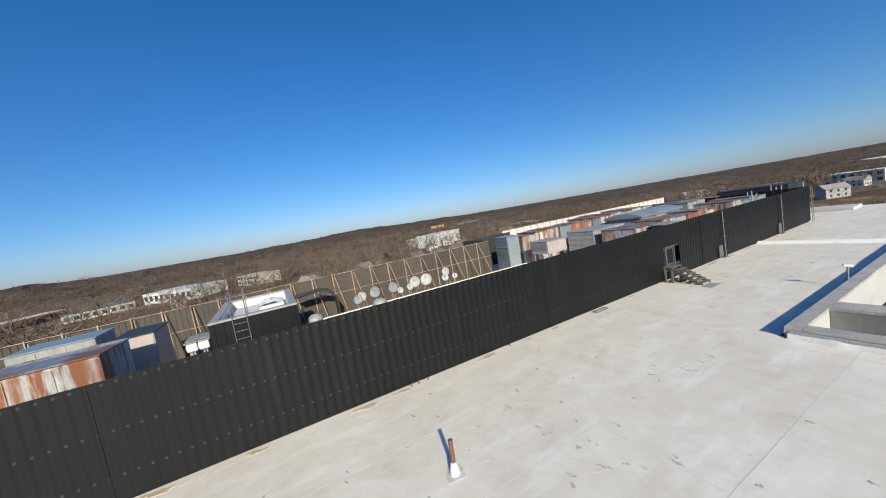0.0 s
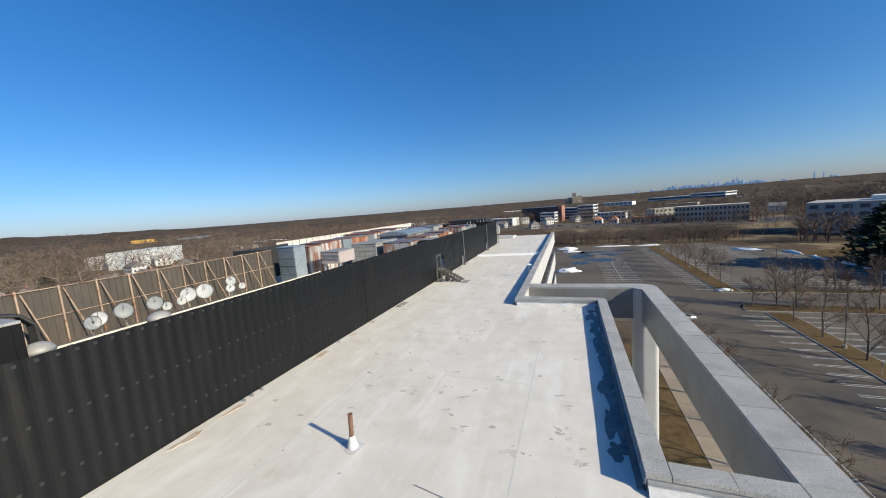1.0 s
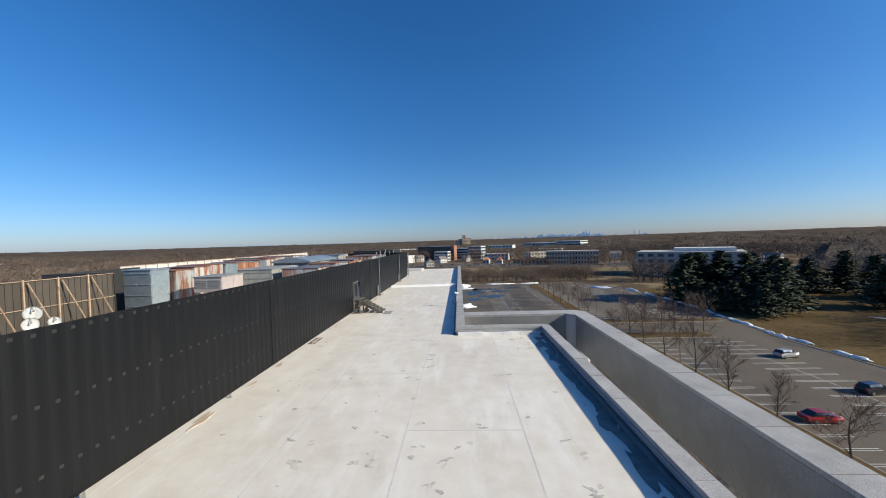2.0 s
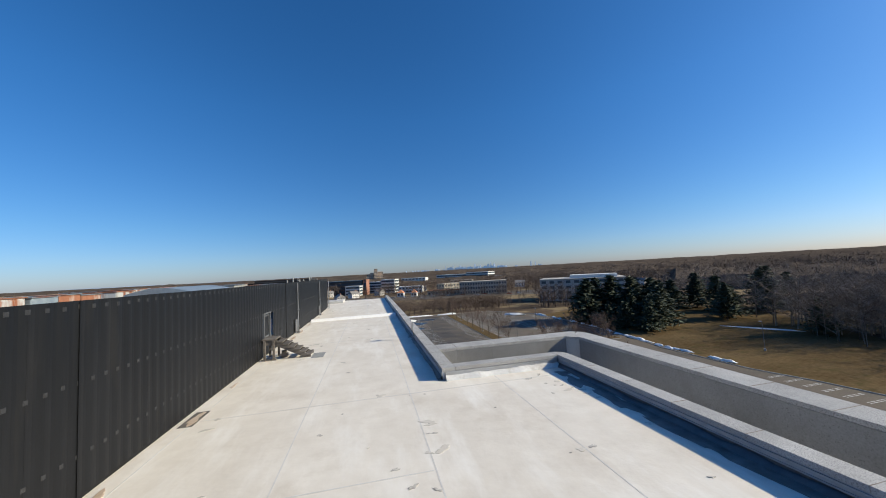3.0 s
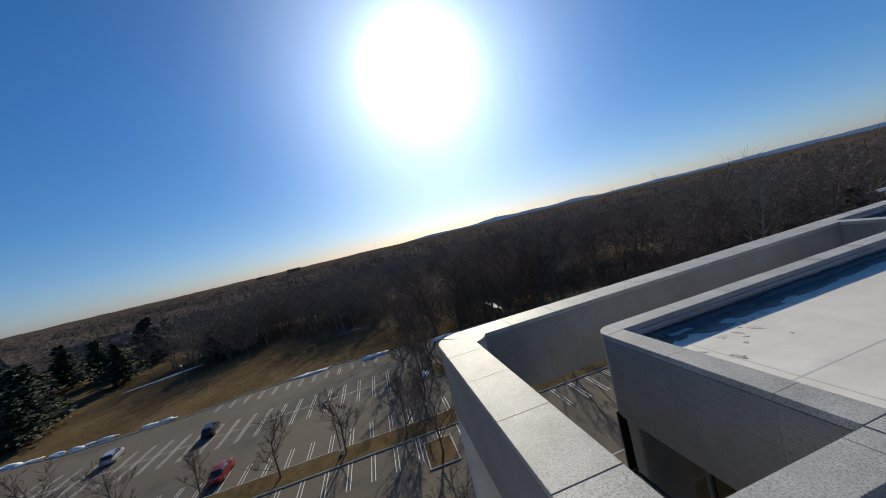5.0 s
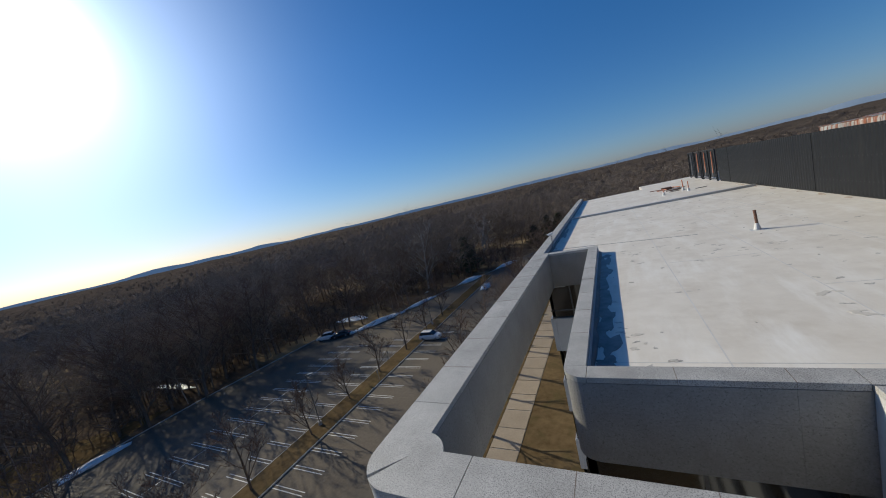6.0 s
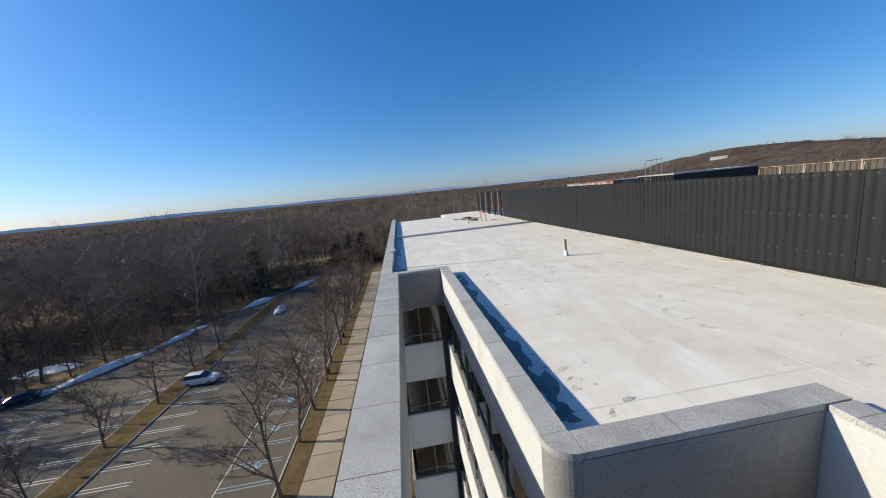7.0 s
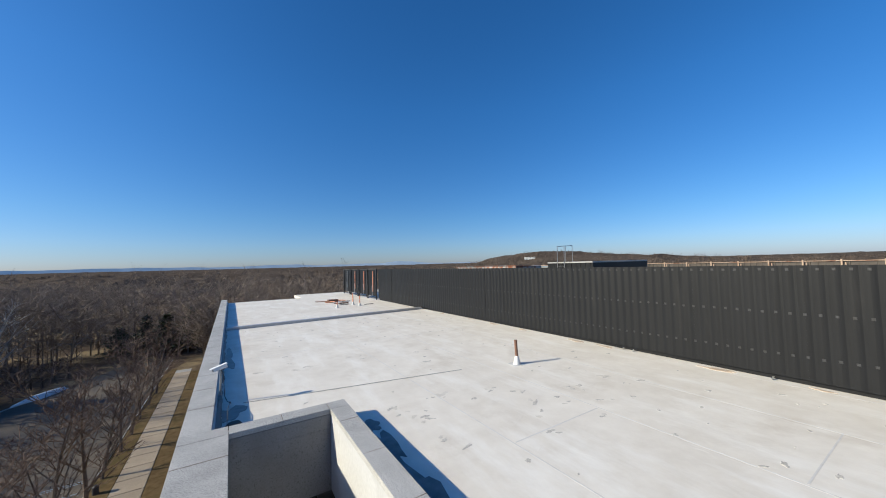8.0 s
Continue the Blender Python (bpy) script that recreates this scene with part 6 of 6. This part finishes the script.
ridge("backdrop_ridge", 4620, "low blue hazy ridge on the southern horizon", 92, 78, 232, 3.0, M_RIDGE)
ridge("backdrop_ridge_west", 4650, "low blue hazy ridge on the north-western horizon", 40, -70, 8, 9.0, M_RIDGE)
b = bmesh.new()
rs = random.Random(31)
for k in range(110):
    a = rs.choice((rs.gauss(15.5, 2.6), rs.gauss(21, 1.2), rs.uniform(6, 30)))
    h = 52 + abs(rs.gauss(0, 13)) * (1.4 if 12 < a < 23 else 0.5)
    w = rs.uniform(5, 14)
    x, y = 4550 * math.sin(radians(a)), 4550 * math.cos(radians(a))
    merge(b, bx(x - w, y - w, GZ, x + w, y + w, GZ + h))
for a, h, w in ((20.6, 112, 7), (20.2, 92, 10), (21.2, 96, 9), (14.2, 96, 5), (17.8, 88, 6), (12.9, 92, 4), (27.2, 98, 6), (27.9, 86, 5)):
    x, y = 4540 * math.sin(radians(a)), 4540 * math.cos(radians(a))
    merge(b, bx(x - w, y - w, GZ, x + w, y + w, GZ + h))
    merge(b, bx(x - 1.5, y - 1.5, GZ + h, x + 1.5, y + 1.5, GZ + h + 14))
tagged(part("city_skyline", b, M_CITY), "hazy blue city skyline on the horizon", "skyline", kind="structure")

# ---------------------------------------------------------------- town buildings
M_OFFWHITE = material("white_office_panel", (0.58, 0.58, 0.56), (0.68, 0.68, 0.66), 0.7, fine=0.8, coarse=0.1, bump=0.05)
M_BEIGE = material("beige_masonry", (0.40, 0.36, 0.29), (0.50, 0.45, 0.37), 0.85, fine=1.5, coarse=0.1, bump=0.1)
M_BRICK = material("red_brick_far", (0.24, 0.115, 0.075), (0.31, 0.16, 0.105), 0.85, fine=1.5, coarse=0.1, bump=0.1)
M_DARKGLASS = material("blue_dark_curtain_wall", (0.03, 0.045, 0.065), (0.05, 0.07, 0.10), 0.15, fine=0.5, bump=0.0)
M_PALEGLASS = material("reflective_office_glass", (0.045, 0.052, 0.06), (0.08, 0.09, 0.10), 0.35, fine=0.5, bump=0.0)
M_TERRACOTTA = material("orange_tile_roof", (0.46, 0.20, 0.09), (0.56, 0.27, 0.14), 0.8, fine=2, bump=0.2)
M_SHINGLE = material("grey_shingle_roof", (0.16, 0.15, 0.14), (0.27, 0.255, 0.24), 0.9, fine=2, bump=0.2, vary=0.35)
M_SIDING = material("pale_house_siding", (0.46, 0.445, 0.42), (0.62, 0.60, 0.57), 0.8, fine=2, bump=0.1, vary=0.25)
M_TOWERTAN = material("tan_apartment_brick", (0.44, 0.34, 0.24), (0.52, 0.42, 0.31), 0.85, fine=0.3, bump=0.05)
M_REDBAND = material("red_canopy_fascia", (0.55, 0.06, 0.05), (0.62, 0.09, 0.07), 0.5, fine=2, bump=0.0)
M_YELLOW = material("yellow_fascia", (0.72, 0.42, 0.05), (0.80, 0.50, 0.08), 0.5, fine=1, bump=0.0)
M_SOLAR = material("blue_solar_panels", (0.02, 0.04, 0.09), (0.04, 0.06, 0.12), 0.2, fine=1, bump=0.0)


M_STONE = material("pale_stone_facing", (0.36, 0.335, 0.30), (0.46, 0.43, 0.39), 0.8, fine=1.5, coarse=0.1, bump=0.05)


def block(name, label, x, y, turn, w, d, h, storeys, bays, wall, glass=None, band=False, cat="office building", cap=0.5, roofbox=None):
    """A building with its near left corner at x, y, w along its front and d deep."""
    ob = thing(name, label, cat, at=pose(x, y, GZ, 0, 0, turn))
    part("wall", bx(0, 0, 0, w, d, h), wall, ob)
    part("roof", bx(-0.3, -0.3, h, w + 0.3, d + 0.3, h + cap), wall, ob)
    g = glass or M_DARKGLASS
    sh = h / storeys
    for s in range(storeys):
        z0, z1 = sh * s + sh * 0.30, sh * s + sh * 0.80
        if band:
            part("window", bx(0.6, -0.12, z0, w - 0.6, 0.1, z1), g, ob)
            part("window", bx(-0.12, 0.6, z0, 0.1, d - 0.6, z1), g, ob)
            part("window", bx(w - 0.1, 0.6, z0, w + 0.12, d - 0.6, z1), g, ob)
        else:
            step = w / bays
            for k in range(bays):
                part("window", bx(step * (k + 0.22), -0.12, z0, step * (k + 0.78), 0.1, z1), g, ob)
            for k in range(max(1, round(d / step))):
                part("window", bx(-0.12, step * (k + 0.22), z0, 0.1, step * (k + 0.78), z1), g, ob)
    if roofbox:
        part("penthouse", bx(*roofbox), M_OFFWHITE, ob)
    return ob


block("pale_office", "pale stone four-storey office block with square windows", 123, 221, -35, 54, 30, 14.6, 4, 10, M_STONE, M_PALEGLASS, roofbox=(20, 6, 15.1, 50, 22, 17.2))
block("dark_office", "dark glass banded office block", -52, 476, -25, 52, 20, 18.6, 4, 1, M_DARKGLASS, M_DARK, True)
block("brick_stair_tower", "tall red brick stair tower of an office block", -4, 452, -25, 5, 9, 19.5, 1, 1, M_BRICK, cat="tower")
block("pale_annex", "white banded office annex", -26, 447, -25, 20, 9, 12.0, 3, 1, M_OFFWHITE, None, True)
block("stepped_office", "white stepped office block with ribbon windows", -1, 486, -26, 24, 16, 15.0, 4, 1, M_OFFWHITE, None, True)
block("stepped_office", "white stepped office block with ribbon windows", 20, 474, -26, 20, 16, 17.5, 4, 1, M_OFFWHITE, None, True)
block("long_office", "white and dark banded hillside office complex", 138, 672, -44, 70, 30, 17.5, 4, 1, M_OFFWHITE, None, True)
block("long_office", "white and dark banded hillside office complex", 186, 622, -44, 46, 30, 20.0, 5, 1, M_OFFWHITE, None, True)
block("beige_block", "long beige three-storey block with small windows", 93, 330, -18, 47, 18, 12.6, 3, 18, M_BEIGE)
block("apartment_tower", "tan brick apartment tower on the skyline", 7, 905, 0, 9, 14, 31, 8, 4, M_TOWERTAN, cat="apartment tower")
block("apartment_tower", "tan brick apartment tower on the skyline", 17, 900, 0, 9, 14, 41, 11, 4, M_TOWERTAN, cat="apartment tower")
block("apartment_tower", "tan brick apartment tower on the skyline", 27, 905, 0, 13, 14, 33, 9, 4, M_TOWERTAN, cat="apartment tower")
block("apartment_tower", "tan brick apartment tower on the skyline", -3, 905, 0, 9, 14, 27, 7, 4, M_TOWERTAN, cat="apartment tower")
block("apartment_slab", "dark apartment slab on the wooded skyline", 1425, 452, -72, 36, 16, 29, 6, 6, M_BRICK, cat="apartment block")
block("apartment_slab", "dark apartment slab on the wooded skyline", 1448, 345, -77, 50, 16, 32, 7, 8, M_BRICK, cat="apartment block")
block("low_shop", "long low shop with an orange tiled roof", 63, 347, -18, 34, 12, 4.4, 1, 9, M_BEIGE, cat="shop")
for x, y, w in ((33, 366, 7), (47, 358, 6)):
    sh = block("kiosk_shop", "small shop with a steep orange tiled roof", x, y, -18, w, 6, 4.0, 1, 2, M_OFFWHITE, cat="shop", cap=0.2)
    b = bmesh.new()
    bmesh.ops.create_cone(b, cap_ends=True, segments=4, radius1=w * 0.78, radius2=0.6, depth=3.2, matrix=Matrix.Translation((w / 2, 3, 5.8)) @ Matrix.Rotation(radians(45), 4, "Z"))
    part("tile_roof", b, M_TERRACOTTA, sh)
tagged(part("tile_canopy", prism([(63, 345.5), (95, 335.5), (97, 341), (65, 351)], GZ + 4.95, GZ + 6.0), M_TERRACOTTA), "long orange tiled shop canopy", "roof")
block("warehouse", "long white windowless warehouse among trees", -352, 186, -60, 50, 26, 13.0, 2, 6, M_OFFWHITE, cat="warehouse")
block("warehouse", "low white shed beside the warehouse", -372, 165, -60, 26, 20, 10.0, 2, 5, M_OFFWHITE, cat="warehouse")
block("yellow_store", "distant store with a yellow fascia", -640, 330, -60, 26, 16, 16.5, 1, 1, M_YELLOW, M_YELLOW, cat="store")
block("blue_store", "distant long blue-grey store", -590, 385, -60, 60, 20, 14.5, 1, 1, M_GALV, M_DARKGLASS, cat="store")
block("flat_mall", "long low white commercial building", -333, -95, 46, 52, 30, 8.0, 1, 9, M_OFFWHITE, cat="store")
block("solar_shed", "low building with a blue solar panel roof", -312, -134, 110, 38, 18, 5.0, 1, 8, M_BEIGE, cat="store")
part("solar_roof", bx(0.5, 0.5, 5.52, 37.5, 17.5, 5.9), M_SOLAR, bpy.data.objects["solar_shed"])
fc = thing("fuel_canopy", "fuel station canopy with a red and white fascia", "canopy", at=pose(-331, -187, GZ, 0, 0, 151))
part("fascia", bx(0, 0, 5.2, 60, 18, 6.2), M_REDBAND, fc)
part("deck", bx(-0.2, -0.2, 6.2, 60.2, 18.2, 6.8), M_OFFWHITE, fc)
for k in range(5):
    part("column", bx(4 + 13 * k, 8, 0, 4.8 + 13 * k, 8.8, 5.2), M_OFFWHITE, fc)
block("hill_house", "large white house on the wooded hill", -596, -578, 133.4, 26, 14, 38, 10, 8, M_OFFWHITE, cat="house")


# low commercial sheds and shops through the town
rs = random.Random(41)
for x, y, w, d, h, wall in ((-150, 395, 44, 20, 8, M_OFFWHITE), (-205, 330, 30, 16, 7, M_BEIGE), (-90, 420, 36, 18, 9, M_OFFWHITE), (40, 430, 30, 14, 8, M_OFFWHITE), (95, 410, 36, 14, 9, M_BEIGE), (-30, 560, 40, 16, 14, M_OFFWHITE),
                            (60, 600, 44, 18, 16, M_OFFWHITE), (-130, 620, 60, 20, 13, M_OFFWHITE), (-230, 480, 50, 24, 9, M_OFFWHITE), (-300, 250, 40, 20, 9, M_OFFWHITE), (-222, -26, 14, 12, 4.5, M_GALV), (-330, -30, 36, 18, 8, M_BEIGE),
                            (-210, -150, 30, 18, 7, M_OFFWHITE), (-290, 215, 30, 14, 8, M_BEIGE), (-180, 250, 26, 14, 7, M_OFFWHITE), (220, 560, 40, 16, 12, M_OFFWHITE), (130, 520, 34, 14, 10, M_BEIGE)):
    block("low_shed", "low flat-roofed commercial building among bare trees", x, y, rs.choice((-60, -18, -25, 30)), w, d, h, max(1, round(h / 4.5)), 7, wall, M_PALEGLASS, False, "commercial building", 0.4)


def house(x, y, turn, w, d, h):
    ob = thing("gable_house", "pale detached house with a grey shingle gable roof", "house", "town houses", at=pose(x, y, GZ, 0, 0, turn))
    part("wall", bx(0, 0, 0, w, d, h), M_SIDING, ob)
    b = bmesh.new()
    k = d * 0.38
    v = [b.verts.new(p) for p in ((-0.5, -0.5, h), (w + 0.5, -0.5, h), (w + 0.5, d + 0.5, h), (-0.5, d + 0.5, h), (-0.5, d / 2, h + k), (w + 0.5, d / 2, h + k))]
    for f in ((0, 1, 5, 4), (2, 3, 4, 5), (0, 4, 3), (1, 2, 5), (3, 2, 1, 0)):
        b.faces.new([v[i] for i in f])
    part("roof", b, M_SHINGLE, ob)
    for s in range(2):
        for q in range(3):
            xx = w * (0.15 + 0.3 * q)
            part("window", bx(xx, -0.08, 1.0 + 2.8 * s, xx + 1.1, 0.05, 2.4 + 2.8 * s), M_DARKGLASS, ob)
            part("window", bx(w - 0.05, d * (0.15 + 0.3 * q), 1.0 + 2.8 * s, w + 0.08, d * (0.15 + 0.3 * q) + 1.1, 2.4 + 2.8 * s), M_DARKGLASS, ob)
    part("chimney", bx(w * 0.7, d / 2 - 0.5, h + k - 1.2, w * 0.7 + 0.9, d / 2 + 0.5, h + k + 1.0), M_BRICK, ob)


rs = random.Random(77)
for x, y in HOUSES:
    house(x, y, rs.uniform(-70, 70), rs.uniform(9, 12), rs.uniform(6.5, 8.5), rs.uniform(4.4, 5.6))
# the road north of the car park, with kerb and verge
rd = tagged(part("road", prism([(-260, 375), (-260, 362), (-60, 343), (170, 276), (420, 180), (426, 192), (175, 290), (-55, 357)], GZ - 1, GZ + 0.06), M_ASPHALT), "grey main road beyond the thicket", "road", kind="structure")
pk = tagged(part("retail_parking", prism([(-60, 358), (175, 292), (190, 330), (-40, 405)], GZ - 1, GZ + 0.05), M_ASPHALT), "grey shop car park beside the main road", "car park", kind="structure")

# ---------------------------------------------------------------- vehicles, lamps, bins
M_CARWHITE = material("white_car_paint", (0.68, 0.68, 0.68), (0.74, 0.74, 0.74), 0.2, fine=3, bump=0.0)
M_CARSILVER = material("silver_car_paint", (0.40, 0.40, 0.41), (0.47, 0.47, 0.48), 0.25, metal=0.4, fine=3, bump=0.0)
M_CARRED = material("dark_red_car_paint", (0.20, 0.015, 0.015), (0.26, 0.025, 0.02), 0.2, fine=3, bump=0.0)
M_CARDARK = material("black_car_paint", (0.015, 0.015, 0.018), (0.03, 0.03, 0.034), 0.2, fine=3, bump=0.0)
M_CARBLUE = material("blue_car_paint", (0.04, 0.08, 0.18), (0.06, 0.11, 0.22), 0.2, fine=3, bump=0.0)
M_TAIL = material("red_lamp_lens", (0.35, 0.02, 0.02), (0.45, 0.03, 0.03), 0.2, fine=3, bump=0.0)
M_HEAD = material("clear_lamp_lens", (0.6, 0.6, 0.6), (0.75, 0.75, 0.75), 0.1, fine=3, bump=0.0)


def loft(secs):
    """A body of cross-sections: x, half width low, half width high, z low, z high."""
    b = bmesh.new()
    rings = []
    for x, w0, w1, z0, z1 in secs:
        zm = z0 + (z1 - z0) * 0.55
        rings.append([b.verts.new(p) for p in ((x, -w0, z0), (x, -w0 * 1.03, zm), (x, -w1, z1), (x, w1, z1), (x, w0 * 1.03, zm), (x, w0, z0))])
    for p, q in zip(rings, rings[1:]):
        for j in range(6):
            b.faces.new((p[j], p[(j + 1) % 6], q[(j + 1) % 6], q[j]))
    b.faces.new(rings[0]), b.faces.new(rings[-1][::-1])
    return b


def car(x, y, turn, paint, label, suv=True):
    ob = thing("parked_car", label, "car", "parked cars", at=pose(x, y, LZ, 0, 0, turn))
    h = 0.12 if suv else 0.0
    body = part("body", loft([(-2.30, 0.70, 0.62, 0.45, 0.72 + h), (-2.22, 0.86, 0.76, 0.34, 0.92 + h), (-1.2, 0.92, 0.82, 0.28, 0.98 + h), (0.0, 0.93, 0.83, 0.26, 1.0 + h), (1.05, 0.93, 0.82, 0.27, 0.97 + h), (1.95, 0.89, 0.74, 0.30, 0.86 + h), (2.28, 0.74, 0.6, 0.40, 0.70 + h)]), paint, ob)
    t = 1.64 if suv else 1.42
    part("cabin", loft([(-2.05 if suv else -1.75, 0.78, 0.60, 0.90 + h, 1.06 + h), (-1.75 if suv else -1.1, 0.80, 0.62, 0.95, t), (-0.3, 0.81, 0.64, 0.95, t + 0.03), (0.35, 0.80, 0.62, 0.95, t), (1.15, 0.78, 0.66, 0.92, 1.04 + h)]), M_GLASS, ob)
    part("roof_panel", loft([(-1.78 if suv else -1.1, 0.60, 0.55, t - 0.02, t + 0.03), (-0.3, 0.64, 0.58, t + 0.01, t + 0.06), (0.36, 0.61, 0.55, t - 0.02, t + 0.03)]), paint, ob)
    for xx in (-1.05, 0.05):
        for s in (-1, 1):
            part("pillar", bar((xx, s * 0.80, 1.0 + h), (xx + 0.02, s * 0.625, t), 0.09, 0.04), paint, ob)
    for xx in (-1.38, 1.40):
        for s in (-1, 1):
            wh = part("wheel", tube((xx, s * 0.70, 0.34), (xx, s * 0.93, 0.34), 0.34, sides=20), M_DARK, ob)
            part("rim", tube((xx, s * 0.90, 0.34), (xx, s * 0.945, 0.34), 0.21, sides=14), M_ALU, wh)
    for s in (-1, 1):
        part("headlight", bx(2.06, s * 0.50 - 0.18, 0.66 + h, 2.24, s * 0.50 + 0.18, 0.78 + h), M_HEAD, ob)
        part("tail_light", bx(-2.31, s * 0.66 - 0.12, 0.74 + h, -2.18, s * 0.66 + 0.12, 0.98 + h), M_TAIL, ob)
        part("mirror", bx(0.75, s * 0.98 - 0.09, 1.0 + h, 0.92, s * 0.98 + 0.09, 1.12 + h), paint, ob)


car(46.1, -34.6, 180, M_CARWHITE, "white sport utility car parked in a bay")
car(73.4, 67.4, 12, M_CARSILVER, "silver estate car parked in a bay")
car(71.3, 51.2, 8, M_CARDARK, "black sport utility car parked in a bay")
car(55.2, 43.2, 0, M_CARRED, "dark red saloon car parked in a bay", False)
car(31.4, 74.3, 20, M_CARSILVER, "silver saloon car parked by the kerb", False)
car(73.4, -37.4, 30, M_CARDARK, "dark car parked at the wooded edge", False)
car(77.2, -36.2, 28, M_CARWHITE, "white car parked at the wooded edge")
rs = random.Random(9)
for k in range(16):
    x = -50 + 13 * k + rs.uniform(-3, 3)
    car(x, 372 - 0.28 * (x + 60) - rs.choice((0, 16)), rs.uniform(-25, -10), rs.choice((M_CARWHITE, M_CARSILVER, M_CARDARK, M_CARBLUE, M_CARRED)), "car parked by the shops along the main road", rs.random() < 0.5)


def lamp_post(x, y, h, turn=0.0):
    ob = thing("lot_lamp", "dark slim car park lamp post with a flat head", "street lamp", "car park lamps", at=pose(x, y, LZ + 0.1, 0, 0, turn))
    part("base", tube((0, 0, 0), (0, 0, 0.55), 0.26, 0.24, 16), M_KERB, ob)
    part("pole", tube((0, 0, 0.5), (0, 0, h), 0.075, 0.055, 12), M_DARKFLASH, ob)
    part("arm", bx(0, -0.04, h - 0.08, 0.5, 0.04, h), M_DARKFLASH, ob)
    part("head", bx(0.25, -0.18, h - 0.06, 0.95, 0.18, h + 0.08, bevel=0.02), M_ALU, ob)


for x, y in ((49.6, -41.8), (49.8, -8.3), (49.6, 27.0), (49.6, 63.0), (47.7, 97.5), (47.7, 130), (47.7, 162), (102.3, 69.3), (71, 130), (26, 120)):
    lamp_post(x, y, 7.4, random.uniform(0, 360))
for x, y in ((26.6, -31.0), (26.4, -44.0), (44.8, 84)):
    bn = thing("litter_bin", "dark round litter bin beside the pavement", "bin", "litter bins", at=pose(x, y, GZ + 0.08))
    part("drum", tube((0, 0, 0), (0, 0, 0.85), 0.28, 0.30, 16), M_DARK, bn)
    part("lid", tube((0, 0, 0.85), (0, 0, 1.0), 0.31, 0.12, 16), M_DARK, bn)
for k, (x, y) in enumerate([(50.6, -26), (50.6, -18), (50.6, -10), (48.0, -19.5), (50.7, 60), (50.7, 69), (48.2, 54)]):
    sp = thing("bay_sign", "small plain sign on a thin post at a bay", "sign", "bay signs", at=pose(x, y, GZ + 0.12))
    part("post", tube((0, 0, 0), (0, 0, 1.7), 0.03, sides=6), M_GREYMETAL, sp)
    part("plate", bx(-0.02, -0.15, 1.25, 0.02, 0.15, 1.7), M_GREYMETAL, sp)
# utility poles west of the offices
for x, y in ((-150, 30), (-170, -20), (-190, -70), (-140, 90), (-205, -120), (-260, 60)):
    up = thing("utility_pole", "tall brown wooden utility pole with a crossarm", "utility pole", "utility poles", at=pose(x, y, GZ))
    part("pole", tube((0, 0, 0), (0, 0, 15), 0.17, 0.12, 8), M_WOOD, up)
    part("crossarm", bx(-1.2, -0.06, 13.8, 1.2, 0.06, 13.95), M_WOOD, up)
# pale sycamores standing in the woods
M_SYC = material("pale_sycamore_bark", (0.31, 0.28, 0.24), (0.45, 0.42, 0.365), 0.85, fine=3, bump=0.2)
for k, (x, y, s) in enumerate(((67.5, -73, 1.0), (140, -70, 1.1), (60, -110, 0.9))):
    segs = branch_set(90 + k, 19 * s, 0.8, 3, 0.34)
    tr = thing("sycamore", "tall pale-barked leafless sycamore in the woods", "tree", at=pose(x, y, GZ))
    a = new("trunk", seg_mesh("trunk", [q for q in segs if q[4] <= 1], M_SYC, 5))
    c = new("crown", seg_mesh("crown", [q for q in segs if q[4] > 1], M_SYC, 3, 0.03))
    a.parent = c.parent = tr
